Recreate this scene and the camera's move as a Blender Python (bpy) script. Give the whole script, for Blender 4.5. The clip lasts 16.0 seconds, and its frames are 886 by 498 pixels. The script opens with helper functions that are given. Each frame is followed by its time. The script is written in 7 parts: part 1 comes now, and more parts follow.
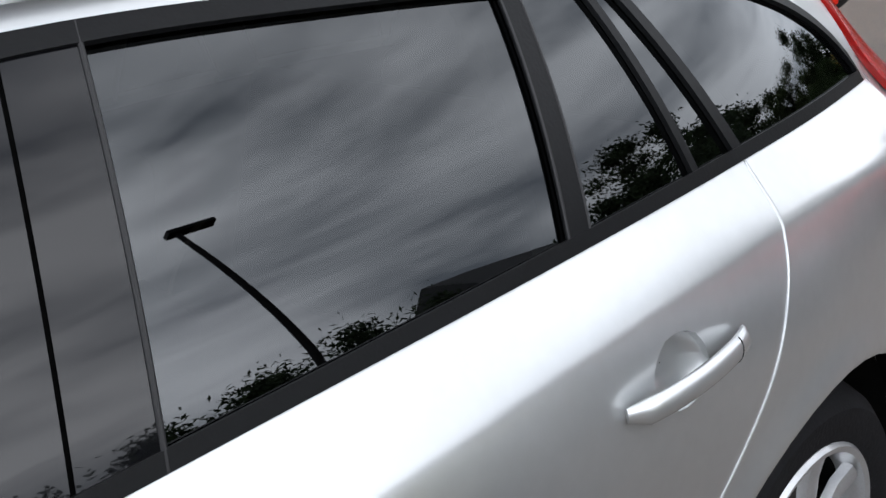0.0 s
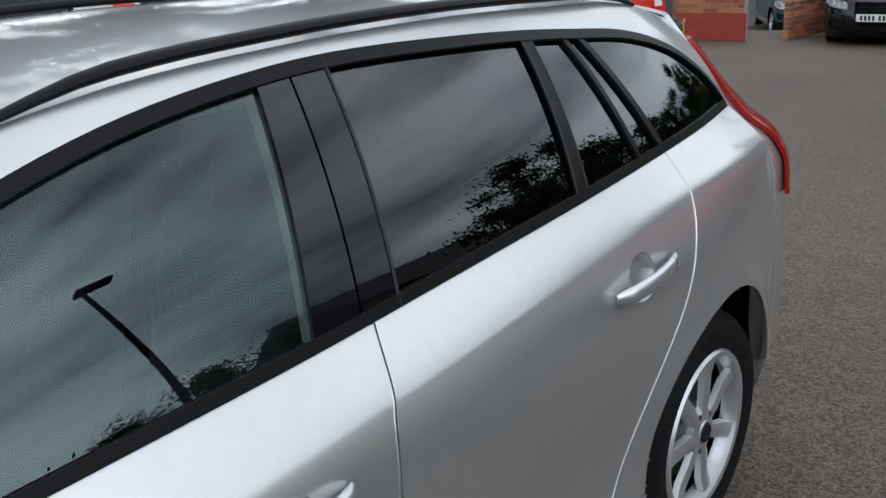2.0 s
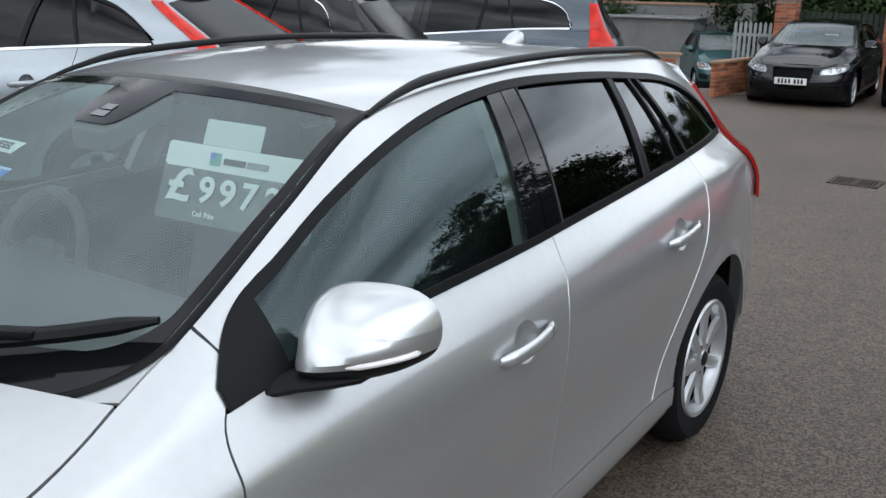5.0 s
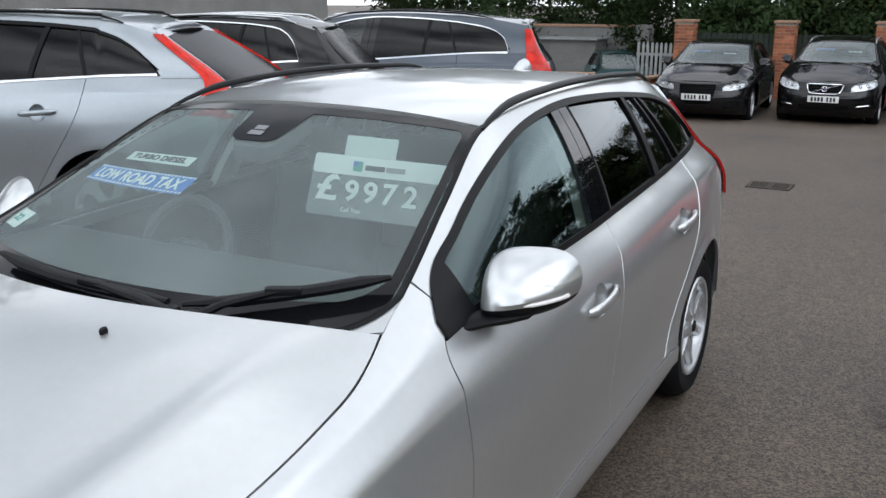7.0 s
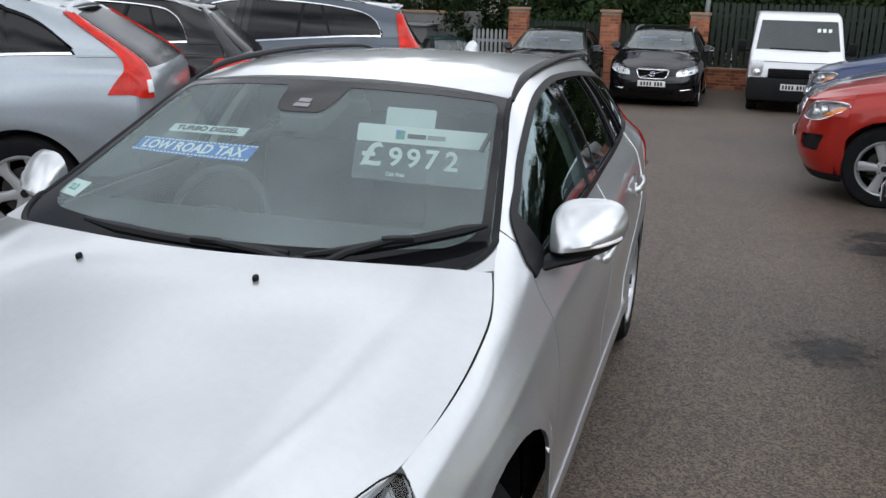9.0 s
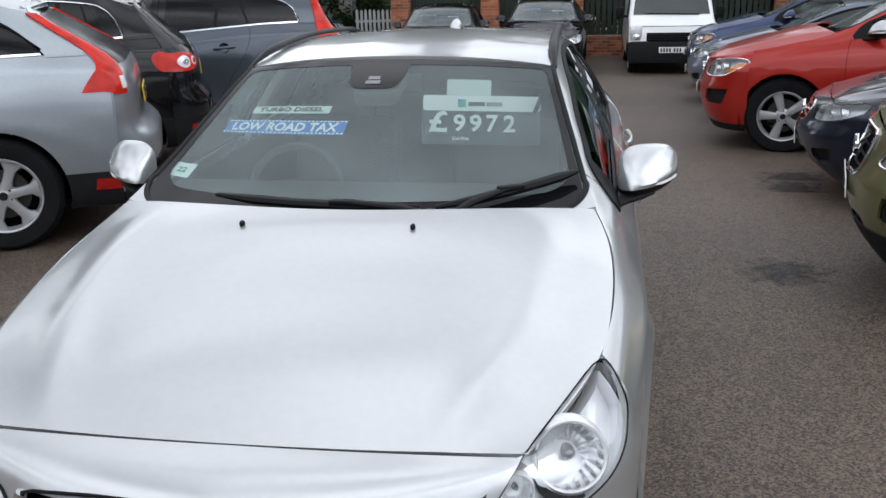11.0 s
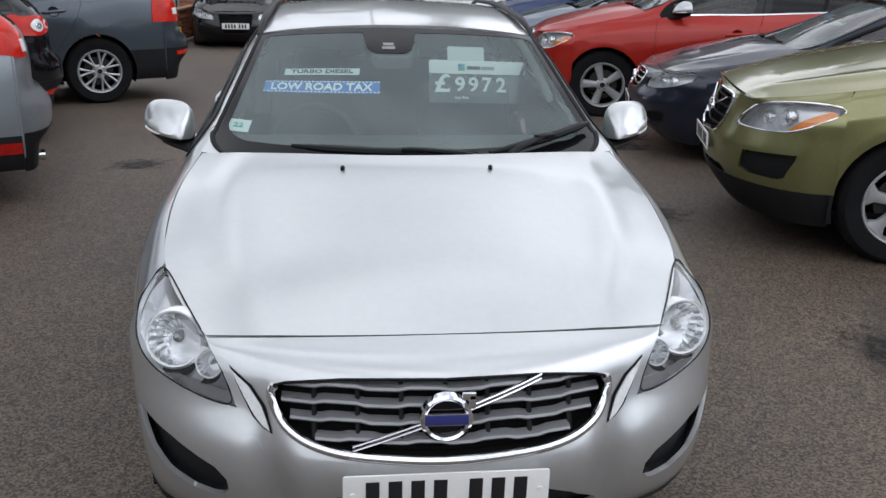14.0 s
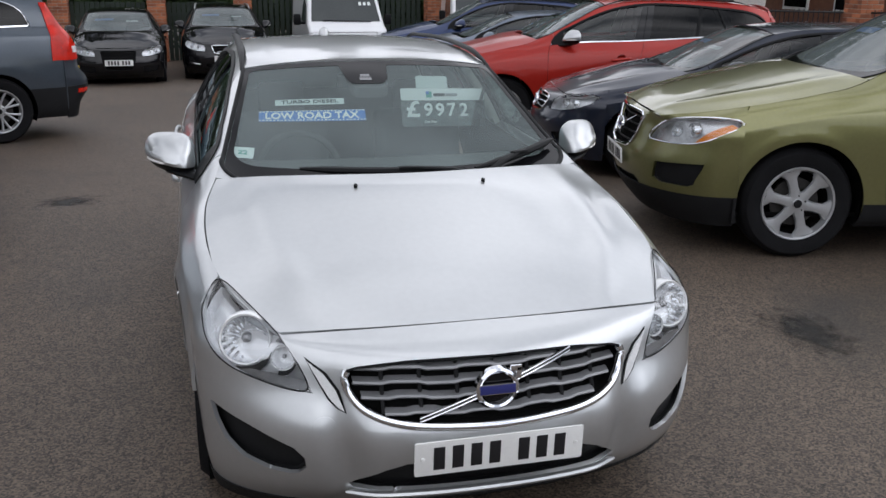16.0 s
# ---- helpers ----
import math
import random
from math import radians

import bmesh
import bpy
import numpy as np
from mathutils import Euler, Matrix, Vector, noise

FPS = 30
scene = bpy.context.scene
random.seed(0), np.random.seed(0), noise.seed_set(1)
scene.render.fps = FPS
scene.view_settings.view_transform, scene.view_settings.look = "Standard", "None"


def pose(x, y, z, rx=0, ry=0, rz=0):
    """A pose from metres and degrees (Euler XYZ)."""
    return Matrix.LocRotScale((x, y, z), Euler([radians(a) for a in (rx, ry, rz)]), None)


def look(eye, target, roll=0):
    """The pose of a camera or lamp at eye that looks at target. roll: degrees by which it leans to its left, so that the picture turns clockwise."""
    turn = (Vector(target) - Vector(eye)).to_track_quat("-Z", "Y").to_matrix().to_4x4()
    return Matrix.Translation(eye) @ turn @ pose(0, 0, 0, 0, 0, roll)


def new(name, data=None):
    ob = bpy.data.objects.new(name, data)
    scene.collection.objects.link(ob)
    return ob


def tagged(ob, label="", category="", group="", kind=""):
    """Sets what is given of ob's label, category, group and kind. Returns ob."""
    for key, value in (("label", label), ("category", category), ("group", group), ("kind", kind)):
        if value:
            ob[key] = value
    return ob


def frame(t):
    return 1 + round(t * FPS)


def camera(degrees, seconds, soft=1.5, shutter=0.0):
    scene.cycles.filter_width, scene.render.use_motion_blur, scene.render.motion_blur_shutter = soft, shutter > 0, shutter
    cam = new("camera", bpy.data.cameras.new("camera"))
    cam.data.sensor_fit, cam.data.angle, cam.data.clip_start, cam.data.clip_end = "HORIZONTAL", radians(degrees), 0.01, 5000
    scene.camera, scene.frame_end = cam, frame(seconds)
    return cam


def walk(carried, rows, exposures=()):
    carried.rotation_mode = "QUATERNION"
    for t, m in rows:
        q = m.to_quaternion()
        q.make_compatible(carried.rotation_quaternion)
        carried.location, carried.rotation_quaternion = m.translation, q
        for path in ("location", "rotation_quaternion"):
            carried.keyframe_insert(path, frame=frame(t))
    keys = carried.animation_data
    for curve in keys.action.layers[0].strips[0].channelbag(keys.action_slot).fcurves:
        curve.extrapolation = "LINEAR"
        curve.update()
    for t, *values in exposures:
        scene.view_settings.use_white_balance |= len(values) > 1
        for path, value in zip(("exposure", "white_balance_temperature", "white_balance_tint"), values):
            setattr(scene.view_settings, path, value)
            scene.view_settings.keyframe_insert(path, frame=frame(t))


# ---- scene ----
cam = camera(51.5, 16.0)
METRES, EYE, TILT, LEAN, TURN = 8.0, 1.5, 0.0, 0.0, 0.0
PATH = [
    (0, (1.524, 0.097, 1.495), (0.081, 1.274, 0.766), -5.1),
    (0.5, (1.554, -0.06, 1.532), (0.25, 1.296, 0.852), -1.2),
    (1, (1.643, -0.257, 1.564), (0.387, 1.164, 0.93), -0.9),
    (1.5, (1.733, -0.444, 1.579), (0.494, 0.967, 0.89), -2.1),
    (2, (1.74, -0.629, 1.591), (0.516, 0.81, 0.934), -2.8),
    (2.5, (1.776, -0.828, 1.619), (0.646, 0.707, 1.013), -2.5),
    (3, (1.833, -1.04, 1.626), (0.677, 0.485, 1.044), -2.3),
    (3.5, (1.848, -1.191, 1.636), (0.702, 0.335, 1.04), -2.8),
    (4, (1.822, -1.333, 1.64), (0.709, 0.214, 1.033), -2.6),
    (4.5, (1.84, -1.511, 1.659), (0.768, 0.076, 1.081), -0.1),
    (5, (1.899, -1.739, 1.67), (0.798, -0.169, 1.101), 0.5),
    (5.2, (1.914, -1.813, 1.68), (0.804, -0.25, 1.109), 0.0),
    (7.3, (1.696, -2.654, 1.736), (0.81, -0.942, 1.204), 1.1),
    (7.5, (1.635, -2.713, 1.735), (0.777, -0.99, 1.193), 2.0),
    (8, (1.523, -2.863, 1.723), (0.784, -1.086, 1.177), 1.3),
    (8.2, (1.48, -2.92, 1.73), (0.787, -1.127, 1.178), 1.6),
    (10.3, (0.95, -3.521, 1.728), (0.565, -1.632, 1.193), -0.3),
    (10.5, (0.897, -3.584, 1.727), (0.548, -1.691, 1.182), -0.2),
    (11, (0.723, -3.717, 1.747), (0.421, -1.829, 1.159), -1.3),
    (11.5, (0.497, -3.767, 1.735), (0.299, -1.875, 1.12), 0.1),
    (12, (0.325, -3.875, 1.742), (0.208, -1.979, 1.114), -0.6),
    (12.5, (0.18, -4.041, 1.762), (0.125, -2.143, 1.134), -1.0),
    (13, (0.028, -4.121, 1.779), (0.035, -2.231, 1.124), 0.5),
    (13.5, (-0.141, -4.193, 1.79), (-0.012, -2.302, 1.151), 0.3),
    (14, (-0.247, -4.299, 1.796), (-0.034, -2.418, 1.15), 1.3),
    (14.5, (-0.358, -4.439, 1.819), (-0.103, -2.555, 1.197), 0.9),
    (15, (-0.494, -4.497, 1.83), (-0.14, -2.626, 1.217), 1.4),
    (15.5, (-0.668, -4.539, 1.833), (-0.201, -2.689, 1.236), 0.6),
    (16, (-0.787, -4.626, 1.833), (-0.3, -2.776, 1.251), 0.7),
]
EXPOSURE = [(0, .38, 6550, 11), (0.5, .16, 6450, 9), (1.0, -.06, 6400, 8), (1.5, -.20, 6400, 8), (2.0, -.12, 6400, 8), (2.5, 0, 6400, 8), (5.0, .11, 6400, 8), (7.5, .06, 6500, 10), (11.0, -.04, 6500, 11), (13.0, -.09, 6500, 11), (16.0, -.30, 6550, 13)]
walk(cam, [(t, look(eye, target, roll)) for t, eye, target, roll in PATH], EXPOSURE)

# ---- world, sun, exposure ----
world = bpy.data.worlds.new("overcast_sky")
scene.world = world
world.use_nodes = True
wn, wl = world.node_tree.nodes, world.node_tree.links
wn.clear()
w_out, w_bg = wn.new("ShaderNodeOutputWorld"), wn.new("ShaderNodeBackground")
sky = wn.new("ShaderNodeTexSky")
sky.sky_type, sky.sun_disc = "NISHITA", False
sky.sun_elevation, sky.sun_rotation = radians(47), radians(122)
w_co, w_map = wn.new("ShaderNodeTexCoord"), wn.new("ShaderNodeMapping")
w_map.inputs["Scale"].default_value = (0.9, 0.9, 3.4)
w_map.inputs["Location"].default_value = (-2.2, 4.1, .2)
w_noise, w_ramp, w_mix = wn.new("ShaderNodeTexNoise"), wn.new("ShaderNodeValToRGB"), wn.new("ShaderNodeMix")
w_noise.inputs["Scale"].default_value, w_noise.inputs["Detail"].default_value = 1.7, 8.0
w_noise.inputs["Roughness"].default_value, w_noise.inputs["Distortion"].default_value = 0.52, 0.25
w_ramp.color_ramp.elements[0].position, w_ramp.color_ramp.elements[0].color = 0.36, (3.3, 3.7, 4.3, 1)
w_ramp.color_ramp.elements[1].position, w_ramp.color_ramp.elements[1].color = 0.62, (15.7, 16.3, 17.3, 1)
w_mix.data_type = "RGBA"
w_mix.inputs[0].default_value = 0.9
wl.new(w_co.outputs["Generated"], w_map.inputs["Vector"])
wl.new(w_map.outputs["Vector"], w_noise.inputs["Vector"])
wl.new(w_noise.outputs["Fac"], w_ramp.inputs["Fac"])
wl.new(sky.outputs["Color"], w_mix.inputs[6])
w_sep, w_low, w_mul = wn.new("ShaderNodeSeparateXYZ"), wn.new("ShaderNodeMapRange"), wn.new("ShaderNodeVectorMath")
w_low.inputs[1].default_value, w_low.inputs[2].default_value, w_low.inputs[3].default_value, w_low.inputs[4].default_value = 0.0, 1.0, 1.38, 0.74
w_mul.operation = "SCALE"
wl.new(w_co.outputs["Generated"], w_sep.inputs[0])
wl.new(w_sep.outputs["Z"], w_low.inputs[0])
wl.new(w_ramp.outputs["Color"], w_mul.inputs[0])
wl.new(w_low.outputs[0], w_mul.inputs["Scale"])
# the glow of the hidden sun, spread wide by the cloud
w_dot, w_pow, w_glow, w_lit = wn.new("ShaderNodeVectorMath"), wn.new("ShaderNodeMath"), wn.new("ShaderNodeMapRange"), wn.new("ShaderNodeVectorMath")
w_dot.operation, w_pow.operation, w_lit.operation = "DOT_PRODUCT", "POWER", "SCALE"
w_dot.inputs[1].default_value = Vector((5.5, -3.5, 7.0)).normalized()
w_half = wn.new("ShaderNodeMapRange")
w_half.inputs[1].default_value, w_half.inputs[2].default_value = -1.0, 1.0
w_pow.inputs[1].default_value = 3.0
w_glow.inputs[3].default_value, w_glow.inputs[4].default_value = 0.76, 1.62
wl.new(w_co.outputs["Generated"], w_dot.inputs[0])
wl.new(w_dot.outputs["Value"], w_half.inputs[0])
wl.new(w_half.outputs[0], w_pow.inputs[0])
wl.new(w_pow.outputs[0], w_glow.inputs[0])
wl.new(w_mul.outputs[0], w_lit.inputs[0])
wl.new(w_glow.outputs[0], w_lit.inputs["Scale"])
wl.new(w_lit.outputs[0], w_mix.inputs[7])
wl.new(w_mix.outputs[2], w_bg.inputs["Color"])
w_bg.inputs["Strength"].default_value = 0.128
wl.new(w_bg.outputs["Background"], w_out.inputs["Surface"])
sun = new("sun", bpy.data.lights.new("sun", "SUN"))
sun.data.energy, sun.data.angle, sun.data.color = 0.06, radians(150), (1.0, 0.98, 0.95)
sun.matrix_world = look((5.5, -3.5, 7.0), (0, 0, 0))

# ---- materials ----


def material(name, colour, rough=0.5, metal=0.0, vary=0.0, scale=8.0, bump=0.0, bump_scale=200.0, coat=0.0, spec=0.5, second=None):
    """A surface with colour that drifts at two scales, a rough map and a fine relief."""
    m = bpy.data.materials.new(name)
    m.use_nodes = True
    n, l = m.node_tree.nodes, m.node_tree.links
    p = n["Principled BSDF"]
    p.inputs["Roughness"].default_value, p.inputs["Metallic"].default_value = rough, metal
    p.inputs["Specular IOR Level"].default_value = spec
    p.inputs["Coat Weight"].default_value, p.inputs["Coat Roughness"].default_value = coat, 0.03
    p.inputs["Base Color"].default_value = (*colour, 1)
    if vary or bump:
        co = n.new("ShaderNodeTexCoord")
    if vary:
        a, b, mx, rp = n.new("ShaderNodeTexNoise"), n.new("ShaderNodeTexNoise"), n.new("ShaderNodeMix"), n.new("ShaderNodeMix")
        a.inputs["Scale"].default_value, a.inputs["Detail"].default_value = scale, 5
        b.inputs["Scale"].default_value, b.inputs["Detail"].default_value = scale * 14, 3
        l.new(co.outputs["Object"], a.inputs["Vector"])
        l.new(co.outputs["Object"], b.inputs["Vector"])
        mx.data_type = "FLOAT"
        mx.inputs[0].default_value = 0.45
        l.new(a.outputs["Fac"], mx.inputs[2])
        l.new(b.outputs["Fac"], mx.inputs[3])
        rp.data_type = "RGBA"
        rp.clamp_factor = True
        dark = second or tuple(c * (1 - vary) for c in colour)
        rp.inputs[6].default_value = (*dark, 1)
        rp.inputs[7].default_value = (*(min(1, c * (1 + vary * 0.6)) for c in colour), 1)
        mr = n.new("ShaderNodeMapRange")
        mr.inputs[1].default_value, mr.inputs[2].default_value = 0.3, 0.7
        l.new(mx.outputs[0], mr.inputs[0])
        l.new(mr.outputs[0], rp.inputs[0])
        l.new(rp.outputs[2], p.inputs["Base Color"])
    if bump:
        c, bp = n.new("ShaderNodeTexNoise"), n.new("ShaderNodeBump")
        c.inputs["Scale"].default_value, c.inputs["Detail"].default_value = bump_scale, 4
        bp.inputs["Strength"].default_value, bp.inputs["Distance"].default_value = bump, 0.01
        l.new(co.outputs["Object"], c.inputs["Vector"])
        l.new(c.outputs["Fac"], bp.inputs["Height"])
        l.new(bp.outputs["Normal"], p.inputs["Normal"])
    return m


def car_paint(name, colour, metal=0.75, rough=0.33, flake=0.12, coat=0.8, spec=0.5):
    """Metallic base coat with fine flake, light road film and a clear coat."""
    m = material(name, colour, rough, metal, vary=flake, scale=3.0, coat=coat, spec=spec)
    n, l = m.node_tree.nodes, m.node_tree.links
    p = n["Principled BSDF"]
    co, f, r = n.new("ShaderNodeTexCoord"), n.new("ShaderNodeTexNoise"), n.new("ShaderNodeMapRange")
    f.inputs["Scale"].default_value, f.inputs["Detail"].default_value = 2.2, 6
    r.inputs[1].default_value, r.inputs[2].default_value, r.inputs[3].default_value, r.inputs[4].default_value = 0.35, 0.7, 0.02, 0.11
    l.new(co.outputs["Object"], f.inputs["Vector"])
    l.new(f.outputs["Fac"], r.inputs[0])
    l.new(r.outputs[0], p.inputs["Coat Roughness"])
    return m


def glass(name, tint, gloss=(1.0, 1.0, 1.0), rough=0.0, haze=0.0, f0=0.085, top=1.0):
    """A thin pane: what lies behind it, tinted, under a Fresnel gloss."""
    m = bpy.data.materials.new(name)
    m.use_nodes = True
    n, l = m.node_tree.nodes, m.node_tree.links
    n.clear()
    out, mix, tr, gl, fr = (n.new("ShaderNode" + k) for k in ("OutputMaterial", "MixShader", "BsdfTransparent", "BsdfGlossy", "LayerWeight"))
    tr.inputs["Color"].default_value = (*tint, 1)
    gl.inputs["Color"].default_value = (*gloss, 1)
    gl.inputs["Roughness"].default_value = rough
    fr.inputs["Blend"].default_value = 0.5
    power, mr = n.new("ShaderNodeMath"), n.new("ShaderNodeMapRange")
    power.operation = "POWER"
    power.inputs[1].default_value = 4.2
    mr.inputs[3].default_value, mr.inputs[4].default_value = f0, top
    l.new(fr.outputs["Facing"], power.inputs[0])
    l.new(power.outputs[0], mr.inputs[0])
    l.new(mr.outputs[0], mix.inputs[0])
    # pale diffuse veil that stands in for the soft reflection on the screen
    if haze:
        film, df, no, co, sc = (n.new("ShaderNode" + k) for k in ("MixShader", "BsdfDiffuse", "TexNoise", "TexCoord", "MapRange"))
        df.inputs["Color"].default_value = (0.57, 0.66, 0.66, 1)
        no.inputs["Scale"].default_value, no.inputs["Detail"].default_value = 3.0, 6
        sc.inputs[1].default_value, sc.inputs[2].default_value, sc.inputs[3].default_value, sc.inputs[4].default_value = 0.3, 0.7, haze * 0.8, haze * 1.2
        l.new(co.outputs["Object"], no.inputs["Vector"])
        l.new(no.outputs["Fac"], sc.inputs[0])
        l.new(sc.outputs[0], film.inputs[0])
        l.new(tr.outputs[0], film.inputs[1])
        l.new(df.outputs[0], film.inputs[2])
        l.new(film.outputs[0], mix.inputs[1])
    else:
        l.new(tr.outputs[0], mix.inputs[1])
    l.new(gl.outputs[0], mix.inputs[2])
    l.new(mix.outputs[0], out.inputs["Surface"])
    return m


SILVER = car_paint("silver_paint", (0.57, 0.585, 0.59), metal=0.76, rough=0.30, flake=0.05, coat=0.9)
BLACK_TRIM = material("black_trim", (0.006, 0.0064, 0.007), 0.42, spec=0.13, vary=0.25, scale=6, bump=0.05)
BLACK_GLOSS = material("gloss_black", (0.004, 0.004, 0.005), 0.02, spec=0.42)
RUBBER = material("rubber", (0.010, 0.010, 0.011), 0.85, spec=0.12, vary=0.35, scale=10, bump=0.15, bump_scale=120)
SEAL = material("seal_rubber", (0.014, 0.014, 0.015), 0.5, spec=0.35, vary=0.2, scale=12)
PLASTIC = material("dark_plastic", (0.012, 0.0122, 0.013), 0.6, spec=0.15, vary=0.25, scale=9, bump=0.12, bump_scale=300)
LINER = material("dark_liner", (0.006, 0.006, 0.006), 0.95, spec=0.05, vary=0.3, scale=5)
CHROME = material("chrome", (0.82, 0.83, 0.85), 0.08, 1.0, vary=0.05, scale=5)
ALLOY = material("alloy", (0.47, 0.48, 0.49), 0.32, 0.65, vary=0.12, scale=14, coat=0.4)
IRON = material("cast_iron", (0.065, 0.05, 0.038), 0.8, 0.2, vary=0.4, scale=20, bump=0.3, bump_scale=80)
STEEL = material("brake_steel", (0.045, 0.042, 0.04), 0.6, 0.5, vary=0.3, scale=20)
# the screens' mirrored sky is mostly put in as a diffuse veil
GLASS_CLEAR = glass("clear_glass", (0.70, 0.79, 0.77), (0.90, 1.0, 0.97), haze=0.19, f0=0.0, top=0.02)
GLASS_SCREEN = glass("plain_screen_glass", (0.38, 0.44, 0.43), haze=0.17, f0=0.04, top=0.5)
GLASS_DIM = glass("dim_glass", (0.22, 0.26, 0.26), f0=0.05)
GLASS_DARK_PLAIN = glass("dark_rear_glass", (0.03, 0.034, 0.036), f0=0.025, top=0.25)
GLASS_TINT = glass("green_tint_glass", (0.33, 0.41, 0.39), (0.76, 0.95, 0.97), f0=0.08)
GLASS_DARK = glass("privacy_glass", (0.035, 0.04, 0.042), (0.93, 0.97, 1.0), f0=0.072)
LENS = glass("lamp_lens", (0.95, 0.96, 0.97), f0=0.05)
RED_LENS = material("red_lens", (0.56, 0.014, 0.004), 0.16, vary=0.5, scale=9, coat=0.3, spec=0.2)
DEEP_RED_LENS = material("deep_red_lens", (0.30, 0.007, 0.005), 0.2, vary=0.35, scale=30, coat=0.4, spec=0.25)
AMBER_LENS = material("amber_lens", (0.75, 0.22, 0.02), 0.15, vary=0.2, scale=20, coat=0.8)
WHITE_PLATE = material("white_plate", (0.78, 0.78, 0.76), 0.35, vary=0.06, scale=10)
YELLOW_PLATE = material("yellow_plate", (0.75, 0.50, 0.04), 0.35, vary=0.06, scale=10)
INK = material("black_ink", (0.01, 0.01, 0.012), 0.45)
CLOTH = material("seat_cloth", (0.055, 0.055, 0.06), 0.9, vary=0.3, scale=25, bump=0.3, bump_scale=400)
HEADLINER = material("pale_lining", (0.50, 0.49, 0.45), 0.9, vary=0.08, scale=20, bump=0.15, bump_scale=300)
DASH = material("dash_plastic", (0.06, 0.063, 0.063), 0.75, spec=0.2, vary=0.1, scale=5)
BOWL = material("ribbed_reflector", (0.88, 0.89, 0.90), 0.14, 0.85, vary=0.12, scale=40)
REFLECTOR = material("lamp_reflector", (0.92, 0.93, 0.94), 0.25, 0.45, vary=0.10, scale=30)
REFLECTOR_DIM = material("dim_reflector", (0.62, 0.63, 0.64), 0.3, 0.7, vary=0.3, scale=30)
DARK_CHROME = material("dark_lamp_chrome", (0.30, 0.305, 0.31), 0.22, 0.6, vary=0.35, scale=18)
DAY_LENS = material("day_lamp_lens", (0.82, 0.83, 0.83), 0.12, 0.12, vary=0.2, scale=9, coat=0.8)
REAR_GLASS = material("rear_screen_glass", (0.008, 0.009, 0.010), 0.16, spec=0.03, vary=0.3, scale=3)
FRIT = material("glass_edge_black", (0.006, 0.006, 0.007), 0.08, spec=0.22)
BADGE_BLUE = material("badge_blue", (0.03, 0.035, 0.16), 0.3)
LENS_WHITE = material("pale_lens", (0.75, 0.72, 0.70), 0.15, vary=0.15, scale=40, coat=0.8)
BAR_GREY = material("grille_grey", (0.24, 0.243, 0.25), 0.35, 0.45, vary=0.15, scale=20)
PROJECTOR = material("projector_glass", (0.80, 0.82, 0.84), 0.10, 0.8, vary=0.35, scale=22, bump=0.7, bump_scale=45)

# ---- building tools ----


def spline(*stations):
    """A smooth curve through stations (s, value, ...); it stays at its end values outside."""
    k = np.array(stations, float)
    s, v = k[:, 0], k[:, 1:]
    d = (v[1:] - v[:-1]) / (s[1:] - s[:-1])[:, None]
    h = (s[1:] - s[:-1])[:, None]
    m = np.concatenate([d[:1], (d[:-1] * h[1:] + d[1:] * h[:-1]) / (h[1:] + h[:-1]), d[-1:]])

    def at(x):
        x = np.asarray(x, float)
        i = np.clip(np.searchsorted(s, x) - 1, 0, len(s) - 2)
        w = (s[i + 1] - s[i])[..., None]
        t = np.clip((x - s[i])[..., None] / w, 0, 1)
        a, b = t * t * t, t * t
        r = (2 * a - 3 * b + 1) * v[i] + (a - 2 * b + t) * w * m[i] + (3 * b - 2 * a) * v[i + 1] + (a - b) * w * m[i + 1]
        return r[..., 0] if v.shape[1] == 1 else r

    return at


def grid_bm(p):
    """A bmesh from a grid of points (n, m, 3)."""
    bm = bmesh.new()
    n, m = p.shape[:2]
    vs = [[bm.verts.new(p[i, j]) for j in range(m)] for i in range(n)]
    for i in range(n - 1):
        for j in range(m - 1):
            bm.faces.new((vs[i][j], vs[i + 1][j], vs[i + 1][j + 1], vs[i][j + 1]))
    return bm


def face_out(bm, core):
    """Turns the faces away from a point inside."""
    bm.normal_update()
    s = sum((f.calc_center_median() - Vector(core)).dot(f.normal) * f.calc_area() for f in bm.faces)
    if s < 0:
        bmesh.ops.reverse_faces(bm, faces=bm.faces[:])
    bm.normal_update()


def flange(bm, depth, way_out=None):
    """Turns the open edges of a panel inwards, so that it has an edge with depth."""
    rim = [e for e in bm.edges if e.is_boundary]
    way = {v: v.normal.copy() for e in rim for v in e.verts}
    made = bmesh.ops.extrude_edge_only(bm, edges=rim)
    near_v = {}
    for v in made["geom"]:
        if isinstance(v, bmesh.types.BMVert):
            o = [e.other_vert(v) for e in v.link_edges if e.other_vert(v) in way]
            if o:
                near_v[v] = way[o[0]]
    for v, w in near_v.items():
        v.co -= depth * (way_out or w)


